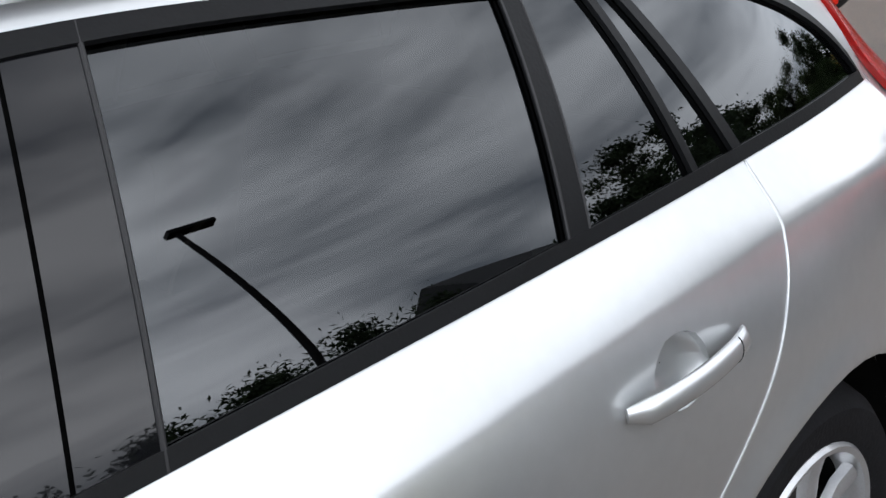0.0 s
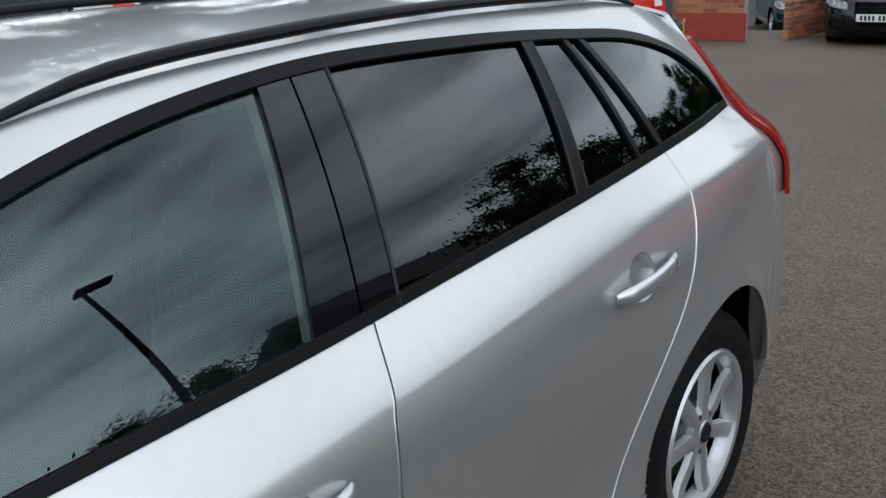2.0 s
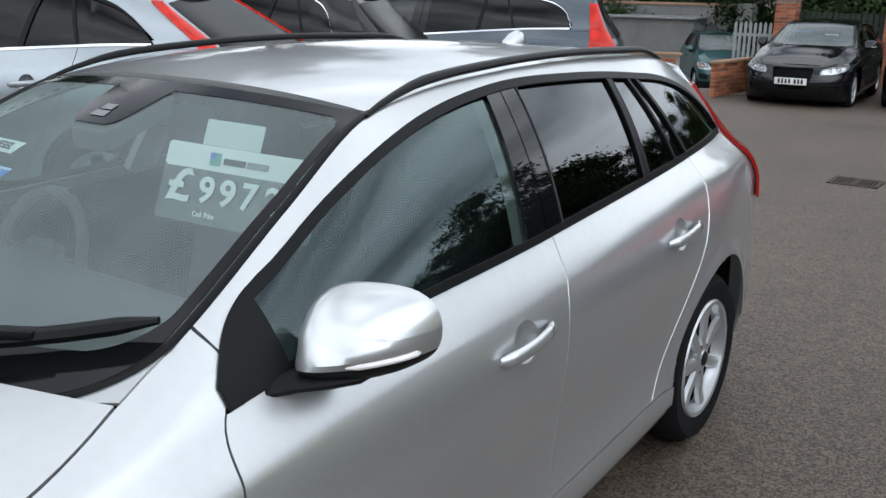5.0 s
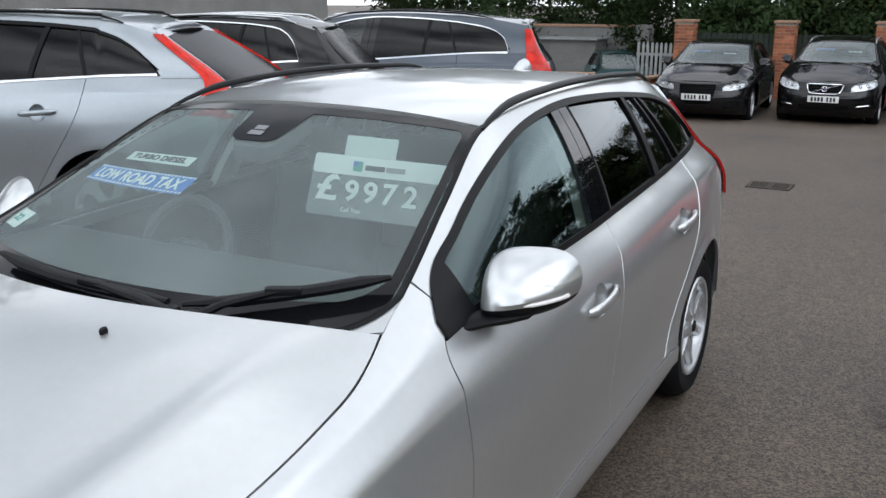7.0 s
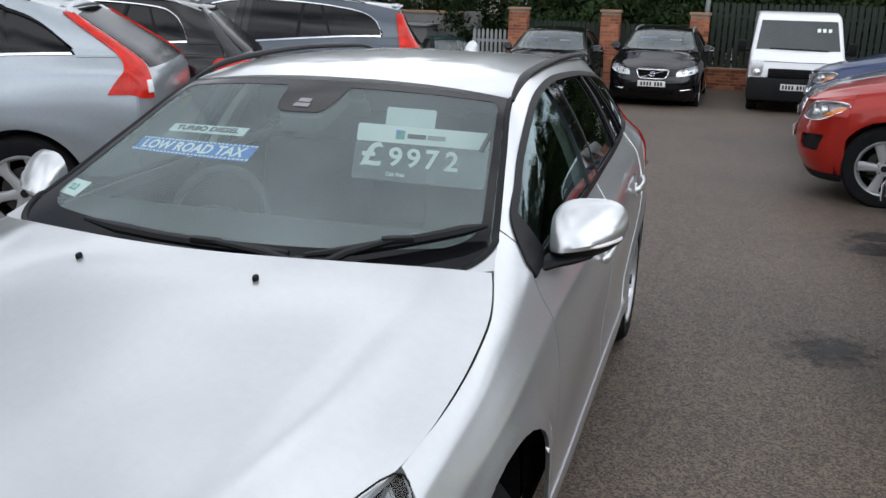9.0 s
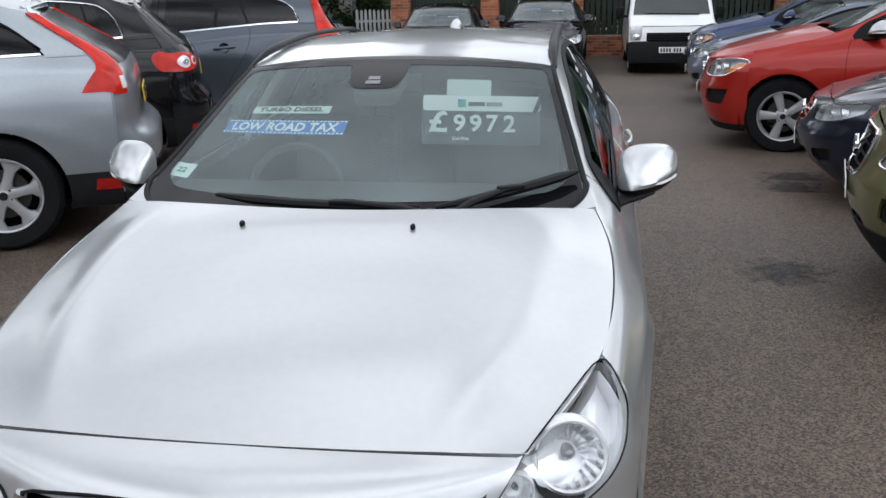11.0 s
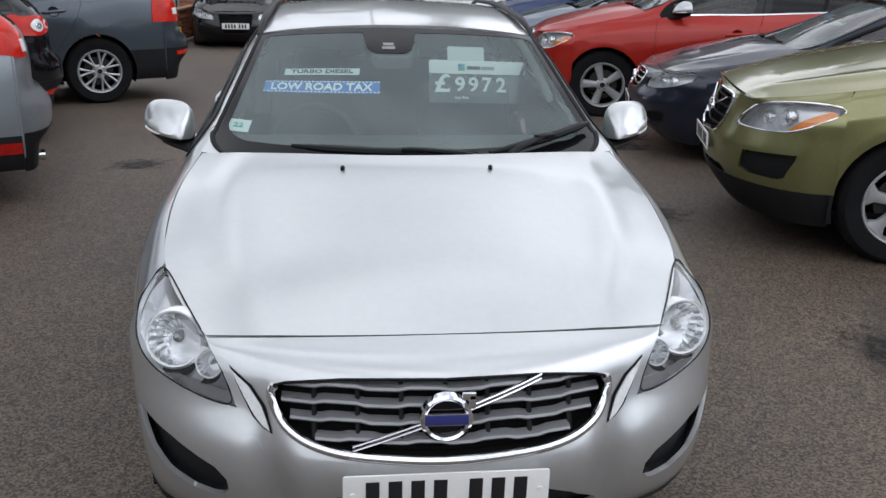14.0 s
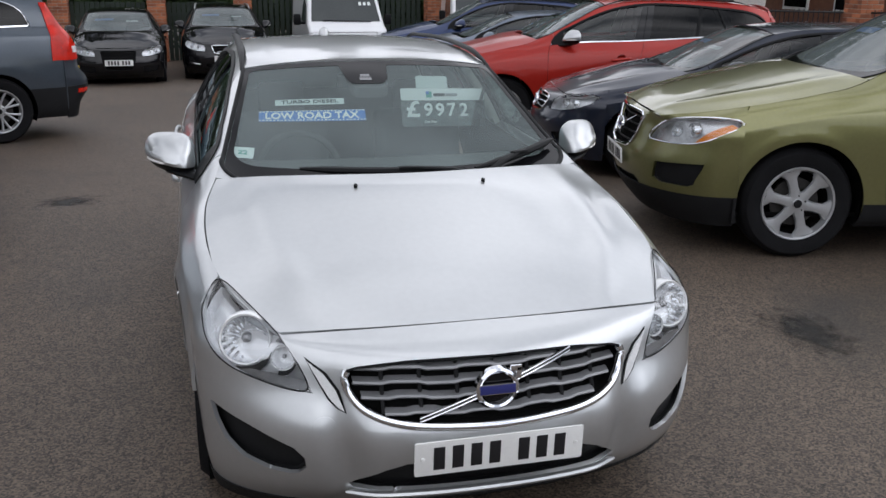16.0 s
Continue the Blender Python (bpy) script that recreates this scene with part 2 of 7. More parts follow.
def cut_convex(bm, loop, along, keep=False):
    """Cuts a convex outline, swept along a way, out of a mesh; keep: keeps the inside instead."""
    loop, along = [Vector(p) for p in loop], Vector(along)
    mid = sum(loop, Vector()) / len(loop)
    inner = bm.faces[:]
    for p, q in zip(loop, loop[1:] + loop[:1]):
        n = (q - p).cross(along)
        if n.length < 1e-9:
            continue
        n.normalize()
        if (mid - p).dot(n) > 0:
            n = -n
        geom = list({v for f in inner for v in f.verts}) + list({e for f in inner for e in f.edges}) + inner
        got = bmesh.ops.bisect_plane(bm, geom=geom, dist=1e-5, plane_co=p, plane_no=n)["geom"]
        inner = [f for f in got if isinstance(f, bmesh.types.BMFace) and (f.calc_center_median() - p).dot(n) < 0]
        if not inner:
            return
    if keep:
        hold = set(inner)
        inner = [f for f in bm.faces if f not in hold]
    bmesh.ops.delete(bm, geom=inner, context="FACES")


def mesh_of(name, bm, mat, angle=38):
    me = bpy.data.meshes.new(name)
    bm.to_mesh(me)
    bm.free()
    me.materials.append(mat)
    me.polygons.foreach_set("use_smooth", [True] * len(me.polygons))
    me.set_sharp_from_angle(angle=radians(angle))
    return me


def part(name, bm, mat, parent=None, label="", angle=38):
    ob = new(name, mesh_of(name, bm, mat, angle))
    ob.parent = parent
    if label:
        ob["label"] = label
    return ob


def thing(name, label, category, group="", kind=""):
    return tagged(new(name), label, category, group, kind)


def box_bm(size, at=(0, 0, 0), bevel=0.0, turn=None, seg=2):
    bm = bmesh.new()
    bmesh.ops.create_cube(bm, size=1.0)
    bmesh.ops.scale(bm, vec=size, verts=bm.verts)
    if bevel:
        bmesh.ops.bevel(bm, geom=bm.edges[:], offset=bevel, segments=seg, affect="EDGES", profile=0.6)
    if turn is not None:
        bmesh.ops.transform(bm, matrix=turn, verts=bm.verts)
    bmesh.ops.translate(bm, vec=at, verts=bm.verts)
    return bm


def merge(*bms):
    """Joins bmeshes into the first."""
    for b in bms[1:]:
        me = bpy.data.meshes.new("tmp")
        b.to_mesh(me)
        b.free()
        bms[0].from_mesh(me)
        bpy.data.meshes.remove(me)
    return bms[0]


def lathe_bm(profile, steps=48, axis="x"):
    """Turns a profile of (radius, along) round an axis."""
    p = np.array(profile, float)
    a = np.linspace(0, 2 * np.pi, steps + 1)[:-1]
    bm = bmesh.new()
    rings = []
    for r, x in p:
        c, s = r * np.cos(a), r * np.sin(a)
        rows = np.stack([np.full(steps, x), c, s], 1) if axis == "x" else np.stack([c, s, np.full(steps, x)], 1) if axis == "z" else np.stack([c, np.full(steps, x), s], 1)
        rings.append([bm.verts.new(q) for q in rows])
    for u, w in zip(rings, rings[1:]):
        for i in range(steps):
            j = (i + 1) % steps
            bm.faces.new((u[i], u[j], w[j], w[i]))
    bmesh.ops.recalc_face_normals(bm, faces=bm.faces[:])
    return bm


def tube_bm(points, radius, sides=8, flat=1.0, up=(0, 0, 1)):
    """A tube through points; radius may be a list. flat squeezes it along up."""
    pts = [Vector(p) for p in points]
    rad = radius if isinstance(radius, (list, tuple)) else [radius] * len(pts)
    bm = bmesh.new()
    rings = []
    for i, p in enumerate(pts):
        d = (pts[min(i + 1, len(pts) - 1)] - pts[max(i - 1, 0)]).normalized()
        sidew = d.cross(Vector(up))
        sidew = sidew.normalized() if sidew.length > 1e-4 else d.orthogonal().normalized()
        u = sidew.cross(d)
        rings.append([bm.verts.new(p + rad[i] * (math.cos(k * 2 * math.pi / sides) * sidew + flat * math.sin(k * 2 * math.pi / sides) * u)) for k in range(sides)])
    for a, b in zip(rings, rings[1:]):
        for k in range(sides):
            bm.faces.new((a[k], a[(k + 1) % sides], b[(k + 1) % sides], b[k]))
    bm.faces.new(rings[0][::-1])
    bm.faces.new(rings[-1])
    bmesh.ops.recalc_face_normals(bm, faces=bm.faces[:])
    return bm


def smooth_line(points, n=4):
    """A flowing line through points."""
    p = [Vector(q) for q in points]
    out = []
    for i in range(len(p) - 1):
        a, b, c, d = p[max(i - 1, 0)], p[i], p[i + 1], p[min(i + 2, len(p) - 1)]
        for k in range(n):
            t = k / n
            out.append(.5 * (2 * b + (c - a) * t + (2 * a - 5 * b + 4 * c - d) * t * t + (3 * b - a - 3 * c + d) * t**3))
    return [*out, p[-1]]


def prism_bm(outline, depth, bevel=0.0, seg=2):
    """A plate in the xz plane from an outline of (x, z), from y = 0 to y = depth."""
    bm = bmesh.new()
    f = bm.faces.new([bm.verts.new((x, 0, z)) for x, z in outline])
    got = bmesh.ops.extrude_face_region(bm, geom=[f])["geom"]
    bmesh.ops.translate(bm, vec=(0, depth, 0), verts=[v for v in got if isinstance(v, bmesh.types.BMVert)])
    bmesh.ops.recalc_face_normals(bm, faces=bm.faces[:])
    if bevel:
        bmesh.ops.bevel(bm, geom=[e for e in bm.edges], offset=bevel, segments=seg, affect="EDGES", profile=0.6)
    return bm


def rounded(w, h, r, n=5, cx=0.0, cz=0.0):
    """A rounded rectangle as a loop of (x, z)."""
    out = []
    for sx, sz, a0 in ((1, 1, 0), (-1, 1, 90), (-1, -1, 180), (1, -1, 270)):
        for k in range(n + 1):
            a = radians(a0 + 90 * k / n)
            out.append((cx + sx * (w / 2 - r) + r * math.cos(a), cz + sz * (h / 2 - r) + r * math.sin(a)))
    return out


def ground_z(y, x=0.0):
    """The yard falls gently away towards the gates, and steeper behind the low walls."""
    t = np.clip(np.asarray(y, float) - 2.0, 0, 15.0)
    z = -0.0335 * (t - 0.6 * (1 - np.exp(-t / 0.6)))
    a = np.clip((np.asarray(y, float) - 16.2) / 7.0, 0, 1)
    b = np.clip((-4.25 - np.asarray(x, float)) / 0.9, 0, 1)
    return z - 1.2 * a * a * (3 - 2 * a) * b

# ---- the large structure ----
ASPHALT = material("asphalt", (0.078, 0.063, 0.052), 0.58, vary=0.3, scale=0.7)


def asphalt_nodes(m):
    """Worn tarmac: pale and dark chippings, patches of wear, oil stains."""
    n, l = m.node_tree.nodes, m.node_tree.links
    p = n["Principled BSDF"]
    old = p.inputs["Base Color"].links[0].from_socket
    co, v, r, mx = n.new("ShaderNodeTexCoord"), n.new("ShaderNodeTexVoronoi"), n.new("ShaderNodeValToRGB"), n.new("ShaderNodeMix")
    v.inputs["Scale"].default_value = 125
    r.color_ramp.elements[0].position, r.color_ramp.elements[0].color = 0.1, (0.25, 0.23, 0.21, 1)
    r.color_ramp.elements[1].position, r.color_ramp.elements[1].color = 0.98, (2.35, 2.17, 1.92, 1)
    l.new(co.outputs["Object"], v.inputs["Vector"])
    sep = n.new("ShaderNodeSeparateColor")
    l.new(v.outputs["Color"], sep.inputs[0])
    l.new(sep.outputs[0], r.inputs["Fac"])
    mx.data_type, mx.blend_type = "RGBA", "MULTIPLY"
    mx.inputs[0].default_value = 1.0
    l.new(old, mx.inputs[6])
    l.new(r.outputs["Color"], mx.inputs[7])
    # dark blots of old oil
    o, orr, om = n.new("ShaderNodeTexNoise"), n.new("ShaderNodeMapRange"), n.new("ShaderNodeMix")
    o.inputs["Scale"].default_value, o.inputs["Detail"].default_value = 0.55, 4
    orr.inputs[1].default_value, orr.inputs[2].default_value = 0.60, 0.72
    orr.inputs[3].default_value, orr.inputs[4].default_value = 0.0, 0.6
    l.new(co.outputs["Object"], o.inputs["Vector"])
    l.new(o.outputs["Fac"], orr.inputs[0])
    om.data_type = "RGBA"
    om.inputs[7].default_value = (0.03, 0.028, 0.027, 1)
    l.new(orr.outputs[0], om.inputs[0])
    l.new(mx.outputs[2], om.inputs[6])
    l.new(om.outputs[2], p.inputs["Base Color"])
    b = n.new("ShaderNodeBump")
    b.inputs["Strength"].default_value, b.inputs["Distance"].default_value = 0.7, 0.006
    chips = n.new("ShaderNodeTexNoise")
    chips.inputs["Scale"].default_value, chips.inputs["Detail"].default_value, chips.inputs["Roughness"].default_value = 160, 3, .7
    l.new(co.outputs["Object"], chips.inputs["Vector"])
    l.new(chips.outputs["Fac"], b.inputs["Height"])
    l.new(b.outputs["Normal"], p.inputs["Normal"])


asphalt_nodes(ASPHALT)

ys = np.concatenate([np.linspace(-400, -10, 12)[:-1], np.linspace(-10, 34, 89), np.linspace(34, 500, 14)[1:]])
xs = np.concatenate([np.linspace(-400, -30, 8)[:-1], np.linspace(-30, 30, 101), np.linspace(30, 400, 8)[1:]])
gx, gy = np.meshgrid(xs, ys, indexing="ij")
g = np.stack([gx, gy, ground_z(gy, gx)], -1)
gbm = grid_bm(g)
face_out(gbm, (0, 0, -50))
ground = tagged(part("ground", gbm, ASPHALT), "worn grey-brown tarmac yard with oil stains", "ground", kind="structure")

# ---- cars ----
WHEELS = {}


def wheel_mesh(style, R, rim, width):
    """The meshes of one wheel, with its outer face towards +x."""
    key = (style, R, rim, width)
    if key in WHEELS:
        return WHEELS[key]
    w = width / 2
    tyre = lathe_bm([(rim * 0.97, -w), (rim + 0.02, -w), (R - 0.035, -w - 0.006), (R - 0.010, -w + 0.025), (R, -w + 0.05), (R, w - 0.05), (R - 0.010, w - 0.022),
                     (R - 0.035, w + 0.006), (rim + 0.03, w + 0.004), (rim + 0.012, w - 0.006), (rim * 0.97, w - 0.01)], 64)
    ring = lathe_bm([(rim - 0.022, w - 0.045), (rim - 0.018, w - 0.032), (rim - 0.010, w - 0.02), (rim - 0.006, w + 0.001), (rim + 0.006, w + 0.004), (rim + 0.012, w - 0.004), (rim + 0.006, w - 0.016)], 64)
    n = {"seven": 7, "six": 6, "split": 7, "five": 5}[style]
    hub = lathe_bm([(0.0, w - 0.004), (0.030, w - 0.005), (0.034, w - 0.009), (0.058, w - 0.012), (0.075, w - 0.026), (0.078, w - 0.06)], 32)
    spokes = [hub]
    for k in range(n):
        a0 = 2 * math.pi * k / n + math.pi / 2
        arms = [(0.0, 0.0)] if style != "split" else [(-0.03, -0.16), (0.03, 0.16)]
        for da, spread in arms:
            wid = {"seven": (0.021, 0.026, 0.027), "six": (0.042, 0.036, 0.086), "split": (0.013, 0.013, 0.016), "five": (0.03, 0.045, 0.05)}[style]
            bm = bmesh.new()
            rows = []
            for r, hw, off, sp in ((0.045, wid[0], 0.010, da), (rim * 0.45, wid[1] * 0.9, 0.010, da + spread * 0.3), (rim * 0.72, wid[1], 0.014, da + spread * 0.75), (rim - 0.012, wid[2], 0.008, da + spread)):
                c, s = math.cos(a0 + sp), math.sin(a0 + sp)
                row = []
                for q, dep in ((-1.0, 0.020), (-0.8, 0.004), (-0.3, 0.0), (0.3, 0.0), (0.8, 0.004), (1.0, 0.020)):
                    row.append(bm.verts.new((w - off - dep, r * c - q * hw * s, r * s + q * hw * c)))
                rows.append(row)
            for u, v in zip(rows, rows[1:]):
                for i in range(5):
                    bm.faces.new((u[i], u[i + 1], v[i + 1], v[i]))
            bmesh.ops.recalc_face_normals(bm, faces=bm.faces[:])
            spokes.append(bm)
    sp = merge(*spokes)
    disc = lathe_bm([(0.05, w - 0.075), (rim * 0.68, w - 0.075), (rim * 0.68, w - 0.095), (0.05, w - 0.095)], 40)
    bolts = []
    for k in range(5):
        a = 2 * math.pi * k / 5
        b = lathe_bm([(0.0, w - 0.010), (0.009, w - 0.011), (0.010, w - 0.03)], 8)
        bmesh.ops.translate(b, vec=(0, 0.052 * math.cos(a), 0.052 * math.sin(a)), verts=b.verts)
        bolts.append(("wheel_bolt", mesh_of("wheel_bolt", b, STEEL), ""))
    barrel = lathe_bm([(rim - 0.022, w - 0.044), (rim - 0.033, -w + .03), (0.03, -w + .03)], 48)
    made = [("tyre", mesh_of("tyre", tyre, RUBBER), ""), ("rim", mesh_of("rim", ring, ALLOY), ""), ("spokes", mesh_of("spokes", sp, ALLOY, 30), "silver alloy spokes"),
            ("brake_disc", mesh_of("brake_disc", disc, STEEL), ""), *bolts, ("wheel_barrel", mesh_of("wheel_barrel", barrel, LINER), ""),
            ("hub_cap", mesh_of("hub_cap", lathe_bm([(0.0, w + 0.002), (0.024, w + 0.001), (0.029, w - 0.006)], 24), PLASTIC), "")]
    WHEELS[key] = made
    return made


def add_wheel(root, at, left, style, R, rim, width, spin=0.0):
    hub = mesh_parts = None
    for name, me, label in wheel_mesh(style, R, rim, width):
        ob = new("wheel" if hub is None else name, me)
        if hub is None:
            hub = ob
            ob.parent = root
            ob.matrix_basis = pose(*at, 0, 0, 0 if left else 180) @ pose(0, 0, 0, spin, 0, 0)
            ob["label"] = "black tyre round a silver alloy rim"
        else:
            ob.parent = hub
            if label:
                ob["label"] = label
    return hub


class Car:
    """A five-door car built of lofted panels. Own axes: forward is -y, its left is +x, the origin lies on the ground midway between the axles."""

    def __init__(self, name, label, paint, group="", **k):
        self.k = dict(wb=2.776, front=1.0, rear=1.0, width=1.0, body=1.0, cabin=1.0, lift=0.0, arch=0.392, R=0.325, rim=0.212, tyre_w=0.205, wheel="seven", res=1.0, rails=True,
                      rail_mat=None, sill_mat=None, arch_trim=False, chrome_line=False, privacy=True, rear_up=0.0, rear_z=(.9, .45), bulge=0.0, blunt=False, tall=False, face="plain", tail="slim", stern_d=1.0, dlo_f=1.0, skid=.30, hero=False, plate=True, mirror_mat=None)
        self.k.update(k)
        self.paint, self.sample = paint, None
        self.root = thing(name, label, "car", group)
        sp = spline
        self.keys = [sp((-1.75, .845, .19), (-.8, .86, .20), (.9, .86, .21), (1.8, .84, .22)),
                     sp((-1.75, .860, .26), (-.8, .905, .265), (.2, .908, .275), (.9, .908, .295), (1.8, .875, .30)),
                     sp((-1.75, .865, .45), (-1.2, .906, .46), (0, .904, .47), (1, .905, .49), (1.4, .92, .50), (1.8, .885, .50)),
                     sp((-1.75, .866, .62), (-1.35, .913, .68), (-.8, .925, .72), (0, .926, .77), (.8, .926, .81), (1.35, .922, .81), (1.8, .878, .80)),
                     sp((-1.75, .857, .745), (-1.35, .897, .83), (-.86, .898, .88), (.23, .904, .933), (1.25, .883, .995), (1.6, .865, 1.005), (1.8, .838, 1.005)),
                     sp((-1.75, .822, .815), (-1.35, .85, .90), (-.83, .835, .983), (.27, .831, 1.037), (1.2, .813, 1.085), (1.5, .787, 1.097), (1.8, .73, 1.10))]
        self.edge = sp((-1.75, .764, .860), (-1.47, .803, .911), (-1.28, .808, .952), (-1.14, .797, .981), (-1.05, .777, 1.008), (-.97, .755, 1.036), (-.82, .727, 1.092), (-.5, .662, 1.238), (-.19, .603, 1.372), (0, .59, 1.405),
                       (.36, .583, 1.428), (.7, .58, 1.432), (1.1, .572, 1.42), (1.52, .56, 1.39), (1.8, .54, 1.325))
        self.bonnet_edge = sp((-2.06, .61, .797), (-1.9, .697, .828), (-1.68, .776, .871), (-1.47, .801, .911), (-1.28, .805, .952), (-1.14, .7945, .982), (-1.05, .7755, 1.009), (-.975, .7535, 1.035))
        self.bonnet_mid = sp((-2.085, .795), (-1.9, .872), (-1.6, .965), (-1.285, 1.052), (-1.15, 1.072))
        self.screen_mid = sp((-1.14, 1.0), (-.9, 1.103), (-.66, 1.222), (-.557, 1.272), (-.325, 1.374), (-.2, 1.42))
        self.roof_mid = sp((-.2, 1.424), (.2, 1.452), (.7, 1.458), (1.2, 1.44), (1.445, 1.417), (1.84, 1.37))
        self.dlo = sp((-.84, 1.0), (-.78, 1.065), (-.56, 1.178), (-.32, 1.274), (-.05, 1.351), (.30, 1.397), (.75, 1.392), (1.14, 1.362), *[(1.14 + (a - 1.14) * self.k["dlo_f"], b) for a, b in ((1.4, 1.328), (1.53, 1.292), (1.63, 1.250), (1.70, 1.205), (1.742, 1.160), (1.762, 1.12), (1.768, 1.09))])
        self.qe = 1.145 + .625 * self.k["dlo_f"]
        if self.k["blunt"]:
            # side glass that ends in a full round, not a point
            f = self.qe - 1.145
            self.dlo = sp((-.84, 1.0), (-.78, 1.065), (-.56, 1.178), (-.32, 1.274), (-.05, 1.351), (.30, 1.397), (.75, 1.392), *[(1.145 + f * a, b) for a, b in ((0, 1.366), (.4, 1.345), (.68, 1.318), (.84, 1.282), (.93, 1.238), (.98, 1.185), (1.0, 1.12))])
        # front and rear faces: half width and depth by height
        self.fX = sp((.18, .825), (.3, .85), (.5, .863), (.65, .87), (.745, .862), (.88, .79))
        self.fD = sp((.18, .34), (.3, .495), (.42, .562), (.53, .568), (.65, .505), (.75, .46), (.88, .20))
        self.rX = sp((.2, .83), (.3, .868), (.5, .885), (.7, .884), (.85, .876), (.96, .858), (1.01, .825), (1.05, .775), (1.1, .732), (1.25, .62), (1.34, .545))
        self.rD = sp((.2, .40), (.45, .48), (.7, .47), (.95, .45), (1.02, .40), (1.1, .29), (1.25, .13), (1.34, .055))
        if self.k["tall"]:
            # an upright front under a high, flat bonnet
            self.edge = sp((-1.75, .772, .876), (-1.47, .805, .924), (-1.28, .808, .962), (-1.14, .797, .985), (-1.05, .777, 1.008), (-.97, .755, 1.036), (-.82, .727, 1.092), (-.5, .662, 1.238), (-.19, .603, 1.372), (0, .59, 1.405),
                           (.36, .583, 1.428), (.7, .58, 1.432), (1.1, .572, 1.42), (1.52, .56, 1.39), (1.8, .54, 1.325))
            self.bonnet_edge = sp((-2.15, .58, .802), (-1.95, .70, .835), (-1.70, .780, .882), (-1.47, .803, .924), (-1.28, .805, .962), (-1.14, .793, .986), (-1.05, .773, 1.009), (-.975, .747, 1.035))
            self.bonnet_mid = sp((-2.185, .806), (-2.10, .852), (-1.9, .912), (-1.6, .984), (-1.285, 1.055), (-1.15, 1.072))
            self.fX = sp((.18, .80), (.3, .84), (.5, .865), (.65, .87), (.745, .866), (.88, .80))
            self.fD = sp((.18, .40), (.3, .50), (.42, .545), (.53, .545), (.65, .505), (.75, .475), (.88, .40))
        self.front_y = -2.185 if self.k["tall"] else -2.085
        self.rY = sp((.2, 1.80), (1.1, 1.80), (1.34, 1.79))

    # the map from the estate's proportions to this car's
    def M(self, p):
        p = np.array(p, float)
        k = self.k
        a, s = np.abs(p[..., 1]), np.sign(p[..., 1])
        b = 1.388
        over = np.where(s < 0, k["front"], k["rear"])
        y = np.where(a < b, a * k["wb"] / 2 / b, k["wb"] / 2 + (a - b) * over) * s
        z = np.where(p[..., 2] < 1.0, p[..., 2] * k["body"], k["body"] + (p[..., 2] - 1.0) * k["cabin"]) + k["lift"]
        knee = lambda z: .5 * ((z - k["rear_z"][0]) / k["rear_z"][1] + np.sqrt(((z - k["rear_z"][0]) / k["rear_z"][1]) ** 2 + .06)) - .02
        if k["rear_up"]:
            y = y + k["rear_up"] * np.clip((p[..., 1] - 1.3) / 0.5, 0, 1) * np.clip(knee(p[..., 2]), 0, 1.08)
        return np.stack([p[..., 0] * k["width"], y, z], -1)

    def S(self, y, v):
        """The body side: v runs 0 under the sill to 5 at the belt."""
        y, v = np.broadcast_arrays(np.asarray(y, float), np.asarray(v, float))
        K = np.stack([q(y) for q in self.keys])
        T = np.gradient(K, axis=0)
        T[0], T[-1] = K[1] - K[0], K[-1] - K[-2]
        T[4] = T[4] * .45
        i = np.clip(np.floor(v).astype(int), 0, 4)
        t = (v - i)[..., None]
        pick = lambda A, j: np.take_along_axis(A, np.broadcast_to(j[None, ..., None], (1, *j.shape, 2)), 0)[0]
        a, b = t * t * t, t * t
        q = (2 * a - 3 * b + 1) * pick(K, i) + (a - 2 * b + t) * pick(T, i) + (3 * b - 2 * a) * pick(K, i + 1) + (a - b) * pick(T, i + 1)
        x = q[..., 0]
        for ya in (-1.388, 1.388):
            r = np.hypot(y - ya - (.035 if self.k["hero"] and ya < 0 else 0), q[..., 1] - .325)
            x = x + (.013 if self.k["hero"] else .004) * np.exp(-(((r - (.445 if self.k["hero"] and ya < 0 else .405)) / .035) ** 2)) * (q[..., 1] > .3)
        return np.stack([x, y, q[..., 1]], -1)

    def G(self, y, w):
        """The side above the belt: w runs 0 at the belt to 1 at the roof's or bonnet's edge."""
        y, w = np.broadcast_arrays(np.asarray(y, float), np.asarray(w, float))
        b, e = self.keys[5](y), self.edge(y)
        q = b + (e - b) * w[..., None]
        bulge = 0.05 * np.hypot(e[..., 0] - b[..., 0], e[..., 1] - b[..., 1]) * 4 * w * (1 - w)
        return np.stack([q[..., 0] + bulge * 0.85, y, q[..., 1] + bulge * 0.5], -1)

    def wT(self, y):
        b, e = self.keys[5](y), self.edge(y)
        return np.clip((self.dlo(y) - b[..., 1]) / (e[..., 1] - b[..., 1]), 0.0, 0.97)

    def top(self, s, t, kind):
        """Bonnet, screen or roof: s across from -1 to 1, t along."""
        s, t = np.broadcast_arrays(np.asarray(s, float), np.asarray(t, float))
        if kind == "bonnet":
            fy = self.front_y
            ys, yc, e, mid, pw, py = fy + .025 + (-.975 - fy - .025) * t, fy + (-1.17 - fy) * t, self.bonnet_edge, self.bonnet_mid, 3.2, 2.0
        elif kind == "screen":
            ys, yc, e, mid, pw, py = -.97 + .805 * t, -1.14 + .93 * t, self.edge, self.screen_mid, 2.4, 2.2
        else:
            ys, yc, e, mid, pw, py = -.165 + 1.945 * t, -.21 + 2.05 * t, self.edge, self.roof_mid, 2.3, 2.0
        q, zc, a = e(ys), mid(yc), np.abs(s)
        z = zc + (q[..., 1] - zc) * a**pw
